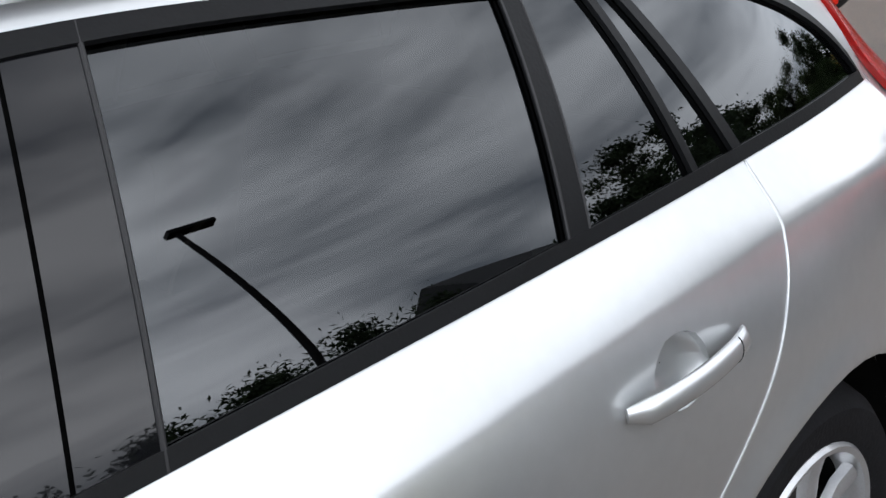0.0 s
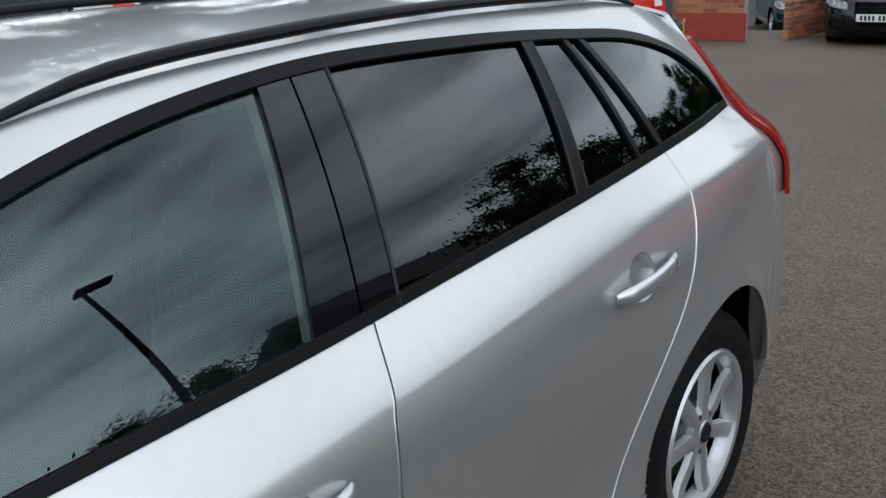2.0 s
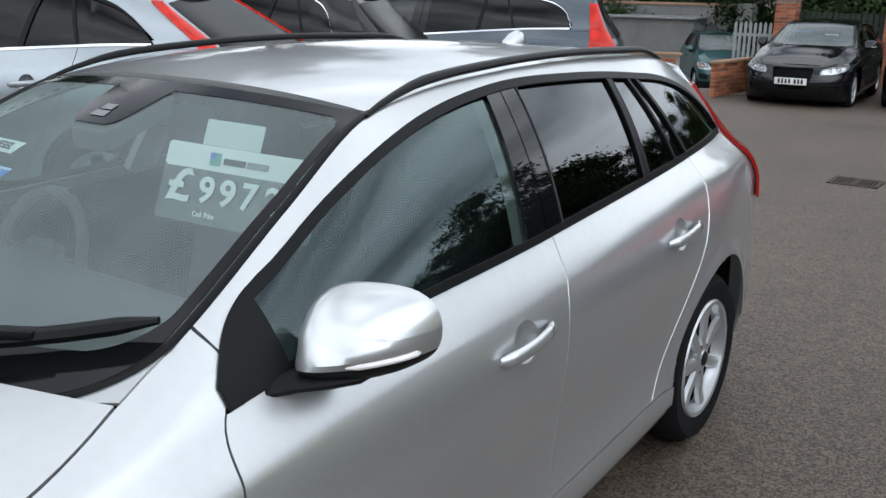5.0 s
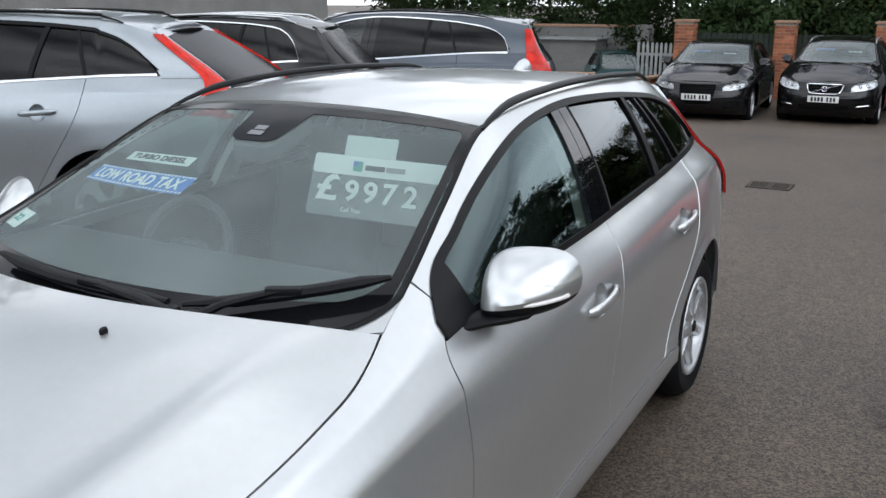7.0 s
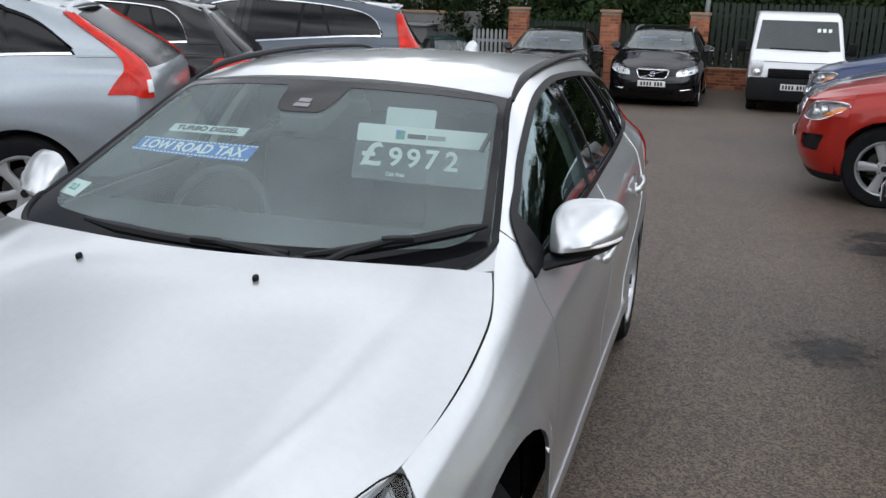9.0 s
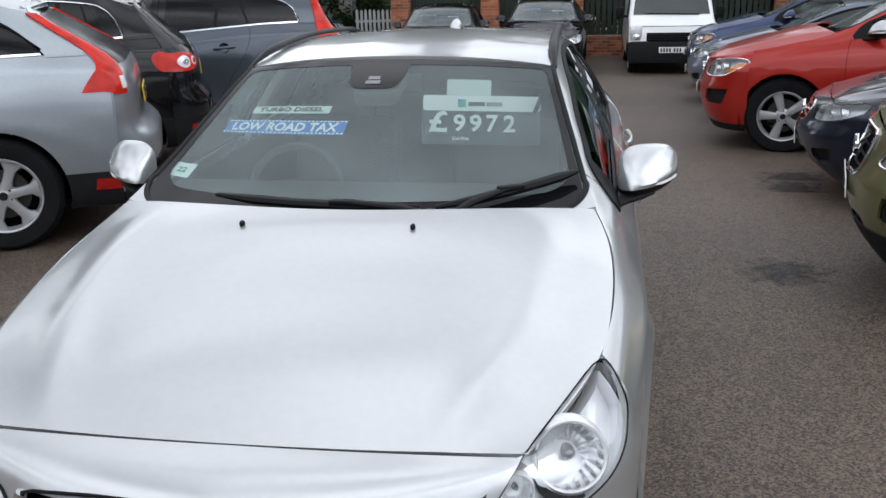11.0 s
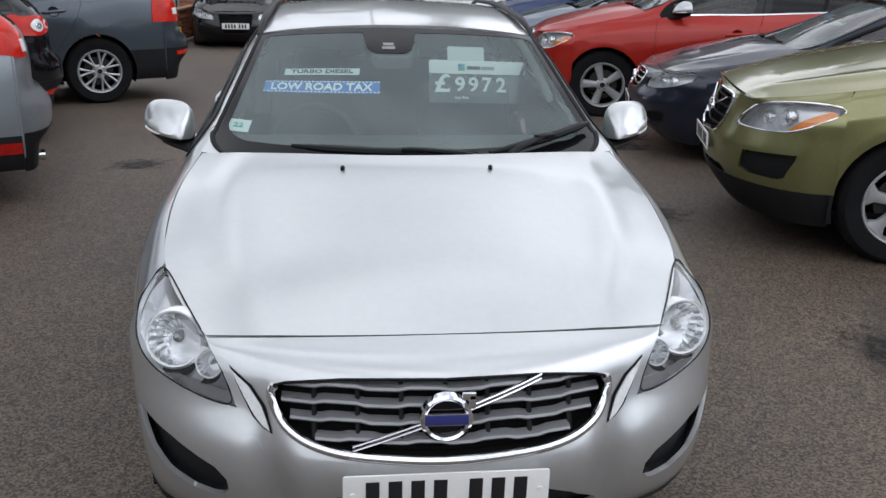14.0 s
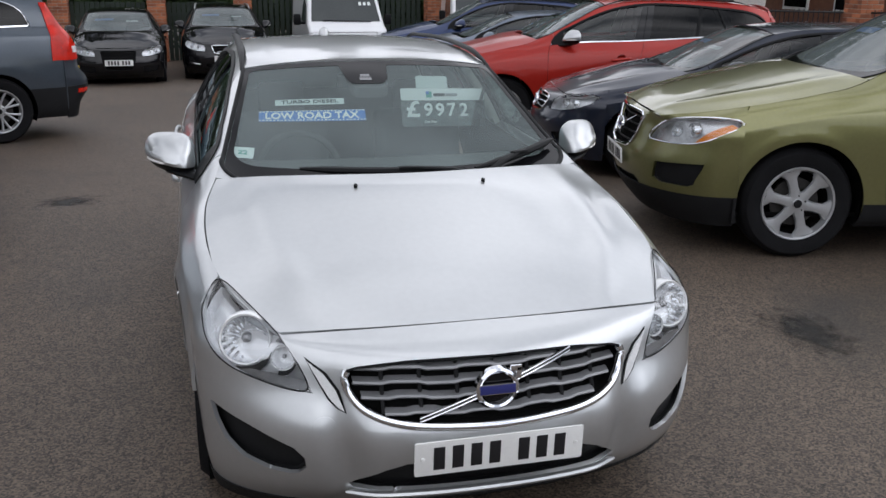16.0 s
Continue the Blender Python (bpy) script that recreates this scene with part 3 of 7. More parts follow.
        if kind == "bonnet":
            crease = np.exp(-(((a - 0.70 - 0.09 * t) / 0.075) ** 2)) * np.sin(np.pi * np.clip(t, 0, 1)) ** 0.7
            z = z + 0.014 * crease
        return np.stack([s * q[..., 0], yc + (ys - yc) * a**py, z], -1)

    def nose(self, s, v):
        """The front face: s from the middle to the wheel arch, v from the lip to the bonnet's edge."""
        s, v = np.broadcast_arrays(np.asarray(s, float), np.asarray(v, float))
        lev = np.array([.18, .24, .32, .42, .53, .64, .73])
        cols = []
        for z in lev:
            x = self.fX(z) * s
            y = -1.74 - self.fD(z) * (1 - np.clip(s, 0, 1) ** 2.2) ** .466
            y = y - 0.026 * np.clip(1 - x / 0.55, 0, 1) ** 1.2 * np.clip((z - .35) / .25, 0, 1)
            if self.k["hero"]:
                y = y + .040 * np.exp(-(((x - .445 - .10 * (z - .5)) / .05) ** 2)) * math.exp(-(((z - .45) / .15) ** 2))
            cols.append(np.stack([x, y, np.full_like(x, z)], -1))
        a = np.clip(s / .70, 0, 1)
        fy = self.front_y
        ew, ez = self.bonnet_edge(fy + .025)
        t1 = np.stack([a * ew, fy - .002 + .025 * a * a, ez - .004 * a + 0 * a], -1)
        yy = fy + .023 + (-1.707 - fy - .023) * np.clip((s - .70) / .30, 0, 1)
        e = self.bonnet_edge(yy)
        t2 = np.stack([e[..., 0], yy, e[..., 1]], -1)
        topc = np.where((s < .70)[..., None], t1, t2)
        mid = np.stack([cols[-1][..., 0] * .5 + topc[..., 0] * .5, cols[-1][..., 1] * .62 + topc[..., 1] * .38 , cols[-1][..., 2] * .33 + topc[..., 2] * .67 ], -1)
        if mid.ndim == 3 and mid.shape[0] > 40:
            # eases the corner of the bonnet's edge out of the face below it
            ease = ((s > .5) & (s < .95))[1:-1, :, None]
            for _ in range(14):
                mid[1:-1] = np.where(ease, (mid[:-2] + 2 * mid[1:-1] + mid[2:]) / 4, mid[1:-1])
        K = np.stack(cols + [mid, topc])
        T = np.gradient(K, axis=0)
        n = len(K) - 1
        f = np.clip(v, 0, 1) * n
        i = np.clip(np.floor(f).astype(int), 0, n - 1)
        t = (f - i)[..., None]
        pick = lambda A, j: np.take_along_axis(A, np.broadcast_to(j[None, ..., None], (1, *j.shape, 3)), 0)[0]
        a, b = t * t * t, t * t
        return (2 * a - 3 * b + 1) * pick(K, i) + (a - 2 * b + t) * pick(T, i) + (3 * b - 2 * a) * pick(K, i + 1) + (a - b) * pick(T, i + 1)

    def stern(self, s, z):
        """The rear face: s from the middle to the flank, by height."""
        s, z = np.broadcast_arrays(np.asarray(s, float), np.asarray(z, float))
        x = self.rX(z) * s
        y = self.rY(z) + self.rD(z) * self.k["stern_d"] * (1 - np.clip(s, 0, 1) ** 3.8) ** .5
        y = y + self.k["bulge"] * np.exp(-(((z - .52) / .13) ** 4)) * (1 - np.clip(s, 0, 1) ** 5)
        return np.stack([x, y, z + 0.045 * np.clip((z - 1.2) / .14, 0, 1) * (1 - s**2)], -1)

    # panels
    def panel(self, name, p, mat, parent=None, both=True, edge=0.012, label="", offset=0.0, cuts=(), core=(0, 0.2, 0.6), mirror_only=False):
        """A panel on this car and its twin on the other side."""
        made = []
        p = self.M(p)
        core = self.M(np.array(core))
        for sx in ((1, -1) if both else (1,)):
            q = p * np.array([sx, 1, 1])
            bm = grid_bm(q)
            face_out(bm, (core[0], float(np.mean(q[..., 1])) * 0.75, core[2]))
            for loop, along in cuts:
                cut_convex(bm, [(x * sx, y, z) for x, y, z in loop], (along[0] * sx, along[1], along[2]))
            if cuts:
                bmesh.ops.remove_doubles(bm, verts=bm.verts[:], dist=.0022)
            bm.normal_update()
            if offset:
                for v in bm.verts:
                    v.co += v.normal * offset
            if edge:
                flange(bm, edge)
            made.append(part(name, bm, mat, parent or self.root, label))
        return made

    def arch_loop(self, y0, grow=0.0):
        r, n = self.k["arch"] + grow, 40
        zc = self.k["R"]
        loop = [(0.9, y0 + r * math.cos(2 * math.pi * i / n), zc + r * 1.02 * math.sin(2 * math.pi * i / n)) for i in range(n)]
        return loop, (1, 0, 0)

    def cup_loop(self, y, z):
        a = np.linspace(0, 2 * np.pi, 29)[:-1]
        return [tuple(self.M(np.array((.92, y + .056 * math.cos(q), z + .050 * math.sin(q))))) for q in a], (1, 0, 0)

    def build(self):
        k, r = self.k, self.k["res"]
        N = lambda n: max(4, int(n * r))
        P = self.panel
        paint = self.paint
        ax = k["wb"] / 2
        v = np.linspace(1.46, 5, N(76 if k["hero"] else 34))
        vv = lambda *st: spline(*st)(v)
        seamA = vv((1, -.80), (2, -.845), (3, -.862), (4, -.858), (5, -.832), (5.35, -.79), (6, -.80))
        seamB = vv((1, .19), (2, .19), (3, .205), (4, .229), (5, .27))
        seamC = vv((1, .80), (2, .93), (3, 1.175), (3.6, 1.245), (4, 1.258), (5, 1.266))
        gap = 0.0024
        u = np.linspace(0, 1, N(96 if k["hero"] else 40))[:, None]
        span = lambda a, b: self.S(a + gap + (b - a - 2 * gap) * u, v[None, :])
        wide, back = (.038, .035) if k["hero"] else (0.0, 0.0)
        front_arch, rear_arch = self.arch_loop(-ax + back, wide), self.arch_loop(ax)
        fd = P("front_door", span(seamA, seamB), paint, cuts=[self.cup_loop(.0, .856)])
        rd = P("rear_door", span(seamB, seamC), paint, cuts=[rear_arch, self.cup_loop(.966, .900)])
        P("rear_wing", span(seamC, np.full_like(v, 1.80)), paint, cuts=[rear_arch])
        # front wing: up over the crest to the bonnet's edge
        vw = np.linspace(1.0, 6.0, N(44))
        sa = spline((1, -.80), (2, -.845), (3, -.862), (4, -.858), (5, -.832), (5.35, -.79), (6, -.80))(vw)
        sf = spline((1, -1.742), (5, -1.742), (6, -1.70))(vw)
        yy = sf + gap + (sa - sf - 2 * gap) * u
        wing = np.where((vw < 5)[None, :, None], self.S(yy, np.minimum(vw, 5)[None, :]), self.G(yy, np.clip(vw - 5, 0, 1)[None, :] * 0.992))
        P("front_wing", wing, paint, cuts=[front_arch])
        sy = np.linspace(-1.0, 1.05, N(40))[:, None]
        P("sill", self.S(sy, np.linspace(0, 1.43, N(12))[None, :]), k["sill_mat"] or paint, cuts=[front_arch, rear_arch], offset=0.004)
        # above the belt
        ya = np.concatenate([np.linspace(0, .853, N(50)), .853 + .147 * np.sin(np.linspace(0, np.pi / 2, N(18)))[1:]])[:, None]
        wv = np.linspace(0, 1, N(10))[None, :]
        y0 = -.786 - .012 * wv + gap
        yy = y0 + (1.797 - y0) * ya
        lo = self.wT(yy)
        P("roof_side", self.G(yy, lo + (1 - lo) * wv), paint)
        # dark inner shell behind gaps and glass
        P("door_lining", self.S(np.linspace(-1.0, 1.8, 12)[:, None], np.linspace(0, 4.7, 8)[None, :]) * np.array([.93, 1, 1]), LINER, edge=0, cuts=[self.arch_loop(ax, .02), self.arch_loop(-ax + back, .02 + wide)])
        fl = np.stack(np.meshgrid(np.linspace(-.80, .80, 4), np.linspace(-1.75, 1.72, 8), [.24], indexing="ij"), -1)[:, :, 0]
        P("floor_pan", fl, LINER, both=False, edge=0.03, core=(0, 0, 0.5))
        # panes, pillars and trims on the side
        self.side_glass(N)
        # bonnet, screen, roof
        s, t = np.linspace(-1, 1, N(60))[:, None], np.linspace(0, 1, N(48))[None, :]
        P("bonnet", self.top(s * .997, .005 + .992 * t, "bonnet"), paint, both=False, edge=0.018)
        P("roof_panel", self.top(s, t, "roof"), paint, both=False, edge=0.02)
        scr = P("windscreen", self.top(s * .985, .01 + .975 * t, "screen"), GLASS_CLEAR if k["hero"] else GLASS_SCREEN, both=False, edge=0)[0]
        scr.visible_shadow = False
        fr = lambda s0, s1, t0, t1, n=24, m=24: self.top(np.linspace(s0, s1, n)[:, None], np.linspace(t0, t1, m)[None, :], "screen")
        for nm, q in (("screen_border", fr(-.972, .972, .005, .13, 40, 6)), ("screen_border", fr(-.972, .972, .935, .98, 40, 5)), ("screen_border", fr(-.972, -.938, .125, .94, 5, 30)), ("screen_border", fr(.938, .972, .125, .94, 5, 30))):
            P(nm, q, FRIT, parent=scr, both=False, edge=0.002, offset=0.0025, label="black band round the glass")
        a = np.linspace(0, np.pi / 2, 9)[:, None]
        w = np.linspace(0, 1, 5)[None, :]
        for sg in (1, -1):
            for tc, td in ((.128, 1), (.937, -1)):
                rs, rt = (.15, .13) if td > 0 else (.06, .06)
                qs, qt = .940 - rs + rs * np.cos(a), tc + td * (rt - rt * np.sin(a))
                P("screen_border", self.top(sg * (.942 + (qs - .942) * w), tc - td * .002 + (qt - tc + td * .002) * w, "screen"), FRIT, parent=scr, both=False, edge=0, offset=0.0027, label="black band round the glass")
        for sg in (1, -1):
            qs, qt = 1.0 - .17 + .17 * np.cos(a), .17 - .17 * np.sin(a)
            P("scuttle_corner", self.top(sg * (1.002 + (qs - 1.002) * w), -.004 + (qt + .004) * w, "screen"), paint, both=False, edge=.006, offset=.004)
        ys = np.linspace(-.835, -.165, 22)
        e = self.edge(ys)
        arc = np.linspace(0, np.pi / 2, 12)[::-1]
        for sx in (1, -1):
            low = self.top(1.0 - .17 + .166 * np.cos(arc), .174 - .17 * np.sin(arc), "screen") + np.array([0, -.002, .004])
            pts = np.stack([e[:, 0] - .008, ys, e[:, 1] + .001], -1)
            pts = self.M(np.concatenate([low[:-1], pts])) * np.array([sx, 1, 1])
            part("screen_seal", tube_bm([tuple(p) for p in pts], .010, 8, flat=.7), BLACK_TRIM, self.root)
        P("cowl", self.top(s * .98, np.linspace(-.06, .012, 5)[None, :], "screen"), PLASTIC, both=False, edge=0.01, offset=-0.006)
        # front and rear faces
        self.front(N)
        self.rear(N)
        # wheels and their housings
        for y0 in (-ax, ax):
            for left in (True, False):
                sx = 1 if left else -1
                track = (0.905 * k["width"] - k["tyre_w"] / 2 - (0.012 if y0 > 0 else 0.036)) * sx
                add_wheel(self.root, (track, y0, k["R"]), left, k["wheel"], k["R"], k["rim"], k["tyre_w"], spin=17 + 23 * (y0 > 0))
                a = np.linspace(-.35, np.pi + .35, 22)[:, None]
                rr = k["arch"] + .012 + (wide if y0 < 0 else 0)
                xw = np.array([.842, .60])[None, :] * k["width"]
                yc = y0 + (back if y0 < 0 else 0)
                lin = np.stack(np.broadcast_arrays(xw * sx, yc + rr * np.cos(a), k["R"] + rr * 1.02 * np.sin(a)), -1)
                part("wheel_housing", grid_bm(lin), LINER, self.root)
                if k["arch_trim"]:
                    ro = k["arch"] + .075
                    tr = np.stack([np.stack([(np.full(22, .922 * k["width"] + d) - .05 * np.clip(np.abs(np.cos(a[:, 0])) - .8, 0, 1)) * sx, y0 + q * np.cos(a[:, 0]), k["R"] + q * 1.02 * np.sin(a[:, 0])], -1) for q, d in ((k["arch"] - .004, -.03), (k["arch"], .012), (ro - .015, .008), (ro, -.02))], 1)
                    part("arch_trim", grid_bm(tr), PLASTIC, self.root)
        if k["rails"]:
            self.rail()
        self.mirrors()
        self.handles(fd, rd)
        if k["hero"]:
            # folded edges of the doors
            for sm, at in ((seamC, rd), (seamB, fd)):
                pts = self.M(self.S(sm - gap * 1.2, v)) + np.array([.0005, 0, 0])
                for d, sx in zip(at, (1, -1)):
                    part("door_edge", tube_bm([tuple(p * np.array([sx, 1, 1])) for p in pts], .0019 if sm is seamC else .0011, 6), paint, d)
        self.inside()
        return self

    def side_glass(self, N):
        P, k = self.panel, self.k
        dark = GLASS_DARK if k["hero"] else GLASS_DARK_PLAIN

        def pane(name, y0, y1, mat, lab, cosine=False):
            """y0, y1: lists of y at the belt and at the top."""
            w = np.linspace(0, 1, N(12))[None, :]
            uu = np.linspace(0, 1, N(20))[:, None]
            yb = y0[0] + (y1[0] - y0[0]) * uu
            yt = y0[1] + (y1[1] - y0[1]) * uu
            y = yb + (yt - yb) * w
            for _ in range(3):
                top = self.wT(y)
            for ob in P(name, self.G(y, .01 + (top - .03).clip(.005) * w), mat, edge=0, offset=-0.007, label=lab):
                ob.visible_shadow = mat is dark

        pane("front_window", (-.74, -.70), (.165, .285), GLASS_TINT if k["hero"] else GLASS_DIM, "green-tinted front side window")
        pane("rear_window", (.316, .403), (.872, .963), dark, "dark privacy glass")
        pane("rear_window", (.894, .978), (1.258, 1.158), dark, "dark privacy glass")
        w = np.linspace(0, 1, N(14))[None, :]
        uu = np.sin(np.linspace(0, np.pi / 2, N(24)))[:, None]
        yb, yt = 1.266 + (self.qe - 1.271) * uu, 1.164 + (self.qe - 1.169) * uu
        y = yb + (yt - yb) * w
        P("quarter_window", self.G(y, (self.wT(y) - .02).clip(.004) * w + .01), dark, edge=0, offset=-0.004, label="dark privacy glass")
        # pillars
        for nm, b0, b1, t0, t1, off in (("b_pillar_trim", .150, .246, .270, .334, .0015), ("b_pillar_trim", .251, .328, .339, .413, .0015), ("pillar_gap", .236, .262, .324, .350, -.010), ("c_pillar_trim", .864, .902, .955, .986, .003), ("c_pillar_trim", 1.138, 1.153, 1.095, 1.112, .002), ("c_pillar_trim", 1.250, 1.274, 1.150, 1.172, .0025)):
            if not k["hero"] and b0 == 1.138:
                continue
            uu = np.linspace(0, 1, 5)[:, None]
            w = np.linspace(0, 1, N(12))[None, :]
            y = (b0 + (b1 - b0) * uu) * (1 - w) + (t0 + (t1 - t0) * uu) * w
            P(nm, self.G(y, self.wT(y) * w), BLACK_GLOSS if "b_" in nm else LINER if off < 0 else BLACK_TRIM, edge=0.008, offset=off)
        if k["hero"]:
            w = np.linspace(0, 1, 14)
            for b0, t0, rad in ((.330, .415, .0032), (.863, .954, .0022), (.903, .987, .0022)):
                y = b0 + (t0 - b0) * w
                for sx in (1, -1):
                    pts = self.M(self.G(y, self.wT(y) * w) + np.array([.002, 0, .001])) * np.array([sx, 1, 1])
                    part("window_seal", tube_bm([tuple(q) for q in pts], rad, 8), SEAL, self.root, "rubber seal beside the pane")
        # trims along the belt and over the panes
        yb = np.linspace(-.825, self.qe - .005, N(60))[:, None]
        hgt = (0.011 if k["chrome_line"] else 0.017) / (self.edge(yb)[..., 1] - self.keys[5](yb)[..., 1])
        P("belt_trim", self.G(yb, np.linspace(0, 1, 4)[None, :] * hgt.clip(0, .5) - 0.0), CHROME if k["chrome_line"] else BLACK_TRIM, edge=0.008, offset=0.005)
        yt = np.concatenate([np.linspace(-.825, 1.4, N(50)), 1.4 + (self.qe + .003 - 1.4) * np.sin(np.linspace(0, np.pi / 2, N(20)))[1:]])[:, None]
        lo, hg = self.wT(yt), (0.010 if k["chrome_line"] == 2 else 0.026) / np.hypot(self.edge(yt)[..., 1] - self.keys[5](yt)[..., 1], self.edge(yt)[..., 0] - self.keys[5](yt)[..., 0])
        P("window_trim", self.G(yt, (lo - hg * np.linspace(0, 1, 4)[None, :]).clip(0)), CHROME if k["chrome_line"] == 2 else BLACK_TRIM, edge=0.008, offset=0.005)
        # mirror triangle at the front of the door
        y = np.linspace(-.822, -.675, 9)[:, None]
        P("mirror_base", self.G(y, np.linspace(0, 1, 6)[None, :] * self.wT(y)), BLACK_TRIM, edge=0.01, offset=0.006)

    def rail(self):
        ys = np.linspace(-.19, 1.56, 30)
        e = self.edge(ys)
        h = 0.030 * np.sin(np.linspace(0, np.pi, 30)).clip(0, .35) / .35
        for sx in (1, -1):
            pts = self.M(np.stack([(e[:, 0] - .001) * sx, ys, e[:, 1] + .003 + h * .6], -1))
            part("roof_rail", tube_bm([tuple(p) for p in pts], [.008 + .012 * min(1, 7 * min(i, 29 - i) / 29) for i in range(30)], 12, flat=.58), self.k["rail_mat"] or BLACK_TRIM, self.root, "roof rail along the roof's edge")

    def mirrors(self):
        """Rounded wedge housings on short black arms."""
        for sx in (1, -1):
            bm = bmesh.new()
            bmesh.ops.create_cube(bm, size=2.0)
            bmesh.ops.subdivide_edges(bm, edges=bm.edges[:], cuts=11, use_grid_fill=True)
            for v in bm.verts:
                d = v.co.normalized()
                f = (abs(d.x) ** (3.0 if d.x > 0 else 3.6) + abs(d.y) ** 2.6 + abs(d.z) ** 3.0) ** (-1 / 2.9)
                p = d * f
                x, y, z = .104 * p.x, .120 * p.y, .082 * p.z
                z *= 1 - .14 * p.x * (p.z < 0) + (-.02 * p.x - .10 * max(p.x, 0) ** 2 - .16 * max(-p.x, 0) ** 3 + .13 * min(p.y, 0.0) + .02) * (p.z > 0)
                z += .014 * p.x * (p.z < 0)
                # a fold across the front, rising outwards: above it the face leans back
                fold = p.z + .34 - .16 * p.x
                if p.y < 0:
                    y *= 1 - .40 * max(fold, 0) - .30 * max(-fold, 0)
                y += .055 * p.x + .03 * p.x * p.x
                v.co = (x, y, z)
            bmesh.ops.bisect_plane(bm, geom=bm.verts[:] + bm.edges[:] + bm.faces[:], plane_co=(0, .018, 0), plane_no=(-.42, 1, 0), clear_outer=True)
            c = self.M(np.array((.937, -.575, 1.073)))
            bmesh.ops.transform(bm, matrix=Matrix.Translation((c[0] * sx, c[1], c[2])) @ Matrix.Diagonal((sx, 1, 1, 1)), verts=bm.verts)
            if sx < 0:
                bmesh.ops.reverse_faces(bm, faces=bm.faces[:])
            bm.normal_update()
            low = bm.copy()
            # the black underside rises outwards
            for b, q in ((bm, -1), (low, 1)):
                bmesh.ops.bisect_plane(b, geom=b.verts[:] + b.edges[:] + b.faces[:], plane_co=(c[0] * sx, c[1], c[2] - .040), plane_no=Vector((-.12 * sx, .0, 1)) * q, clear_outer=True)
                b.normal_update()
                flange(b, .006)
            # the lamp strip follows the lower edge round the outer corner
            ring = sorted(((math.degrees(math.atan2(v.co.y - c[1], (v.co.x - c[0] * sx) * sx)), v.co.copy()) for v in bm.verts if abs(v.co.z - (c[2] - .040 + .12 * (v.co.x - c[0] * sx) * sx)) < .0015), key=lambda q: q[0])
            ring = [p + Vector((.0015 * sx, -.002, .006)) for a, p in ring if -82 < a < 14]
            mir = part("door_mirror", bm, self.k["mirror_mat"] or self.paint, self.root)
            part("mirror_underside", low, BLACK_TRIM, mir)
            a = np.linspace(0, 2 * np.pi, 25)[:-1]
            loop = [(.092 * np.sign(p) * abs(p) ** .65, .066 * np.sign(q) * abs(q) ** .72) for p, q in zip(np.cos(a), np.sin(a))]
            g = prism_bm(loop, .004)
            bmesh.ops.transform(g, matrix=Matrix.Translation((c[0] * sx, c[1] + .012, c[2])) @ Matrix.Rotation(radians(22.8 * sx), 4, "Z"), verts=g.verts)
            part("mirror_glass", g, CHROME, mir)
            p0, p1 = self.M(np.array((.80, -.71, .985))), self.M(np.array((.955, -.59, 1.010)))
            arm = [Vector((p0[0] * sx, p0[1], p0[2])).lerp(Vector((p1[0] * sx, p1[1], p1[2])), u) for u in (0, .3, .6, .85, 1)]
            part("mirror_arm", tube_bm([tuple(q) for q in arm], [.052, .044, .046, .040, .016], 14, flat=.42), BLACK_TRIM, mir)
            if len(ring) > 3:
                part("indicator", tube_bm([tuple(q) for q in ring], [.002] + [.0065] * (len(ring) - 2) + [.003], 8), LENS_WHITE, mir, "clear indicator strip")

    def handles(self, fd, rd):
        for doors, y0, y1, z0, z1 in ((fd, -.122, .112, .848, .868), (rd, .845, 1.090, .894, .911)):
            for d, sx in zip(doors, (1, -1)):
                n = 12
                u = np.linspace(0, 1, n)
                x = .924 + .024 * np.sin(np.pi * u) ** .45
                pts = self.M(np.stack([x, y0 + (y1 - y0) * u, z0 + (z1 - z0) * u], -1)) * np.array([sx, 1, 1])
                part("door_handle", tube_bm([tuple(p) for p in pts], [.010] + [.0180] * (n - 2) + [.010], 12, flat=.62, up=(sx, 0, 0)), self.paint if self.k["face"] != "grey" else CHROME, d)
                ym, zm = (.0 if y0 < .5 else .966), (.856 if y0 < .5 else .900)
                a = np.linspace(0, 2 * np.pi, 29 if self.k["hero"] else 17)
                if sx > 0:
                    bowl = [[flank_at(self, ym + .0575 * r * math.cos(q), zm + .0515 * r * math.sin(q)) - np.array([.036 * max(0, 1 - r**2.6) ** .5 + (.002 if r > 1 else 0), 0, 0]) for q in a] for r in ((.02, .2, .4, .55, .7, .8, .88, .94, .975, .993, 1.0, 1.06) if self.k["hero"] else (.02, .6, .9, 1.05))]
                    bowl = self.M(np.array(bowl))
                cup = grid_bm(bowl * np.array([sx, 1, 1]))
                cup.normal_update()
                if sum(f.normal.x for f in cup.faces) * sx < 0:
                    bmesh.ops.reverse_faces(cup, faces=cup.faces[:])
                part("handle_recess", cup, self.paint, d)
                if self.k["hero"]:
                    i = n * 3 // 4
                    part("lock_cover_joint", tube_bm([tuple(Vector(pts[i]) + Vector((0, .0185 * math.sin(q) * .1, .0182 * math.sin(q))) + Vector((sx * .0114 * math.cos(q), 0, 0))) for q in np.linspace(-1.4, 1.4, 9)], .0008, 5), LINER, d)

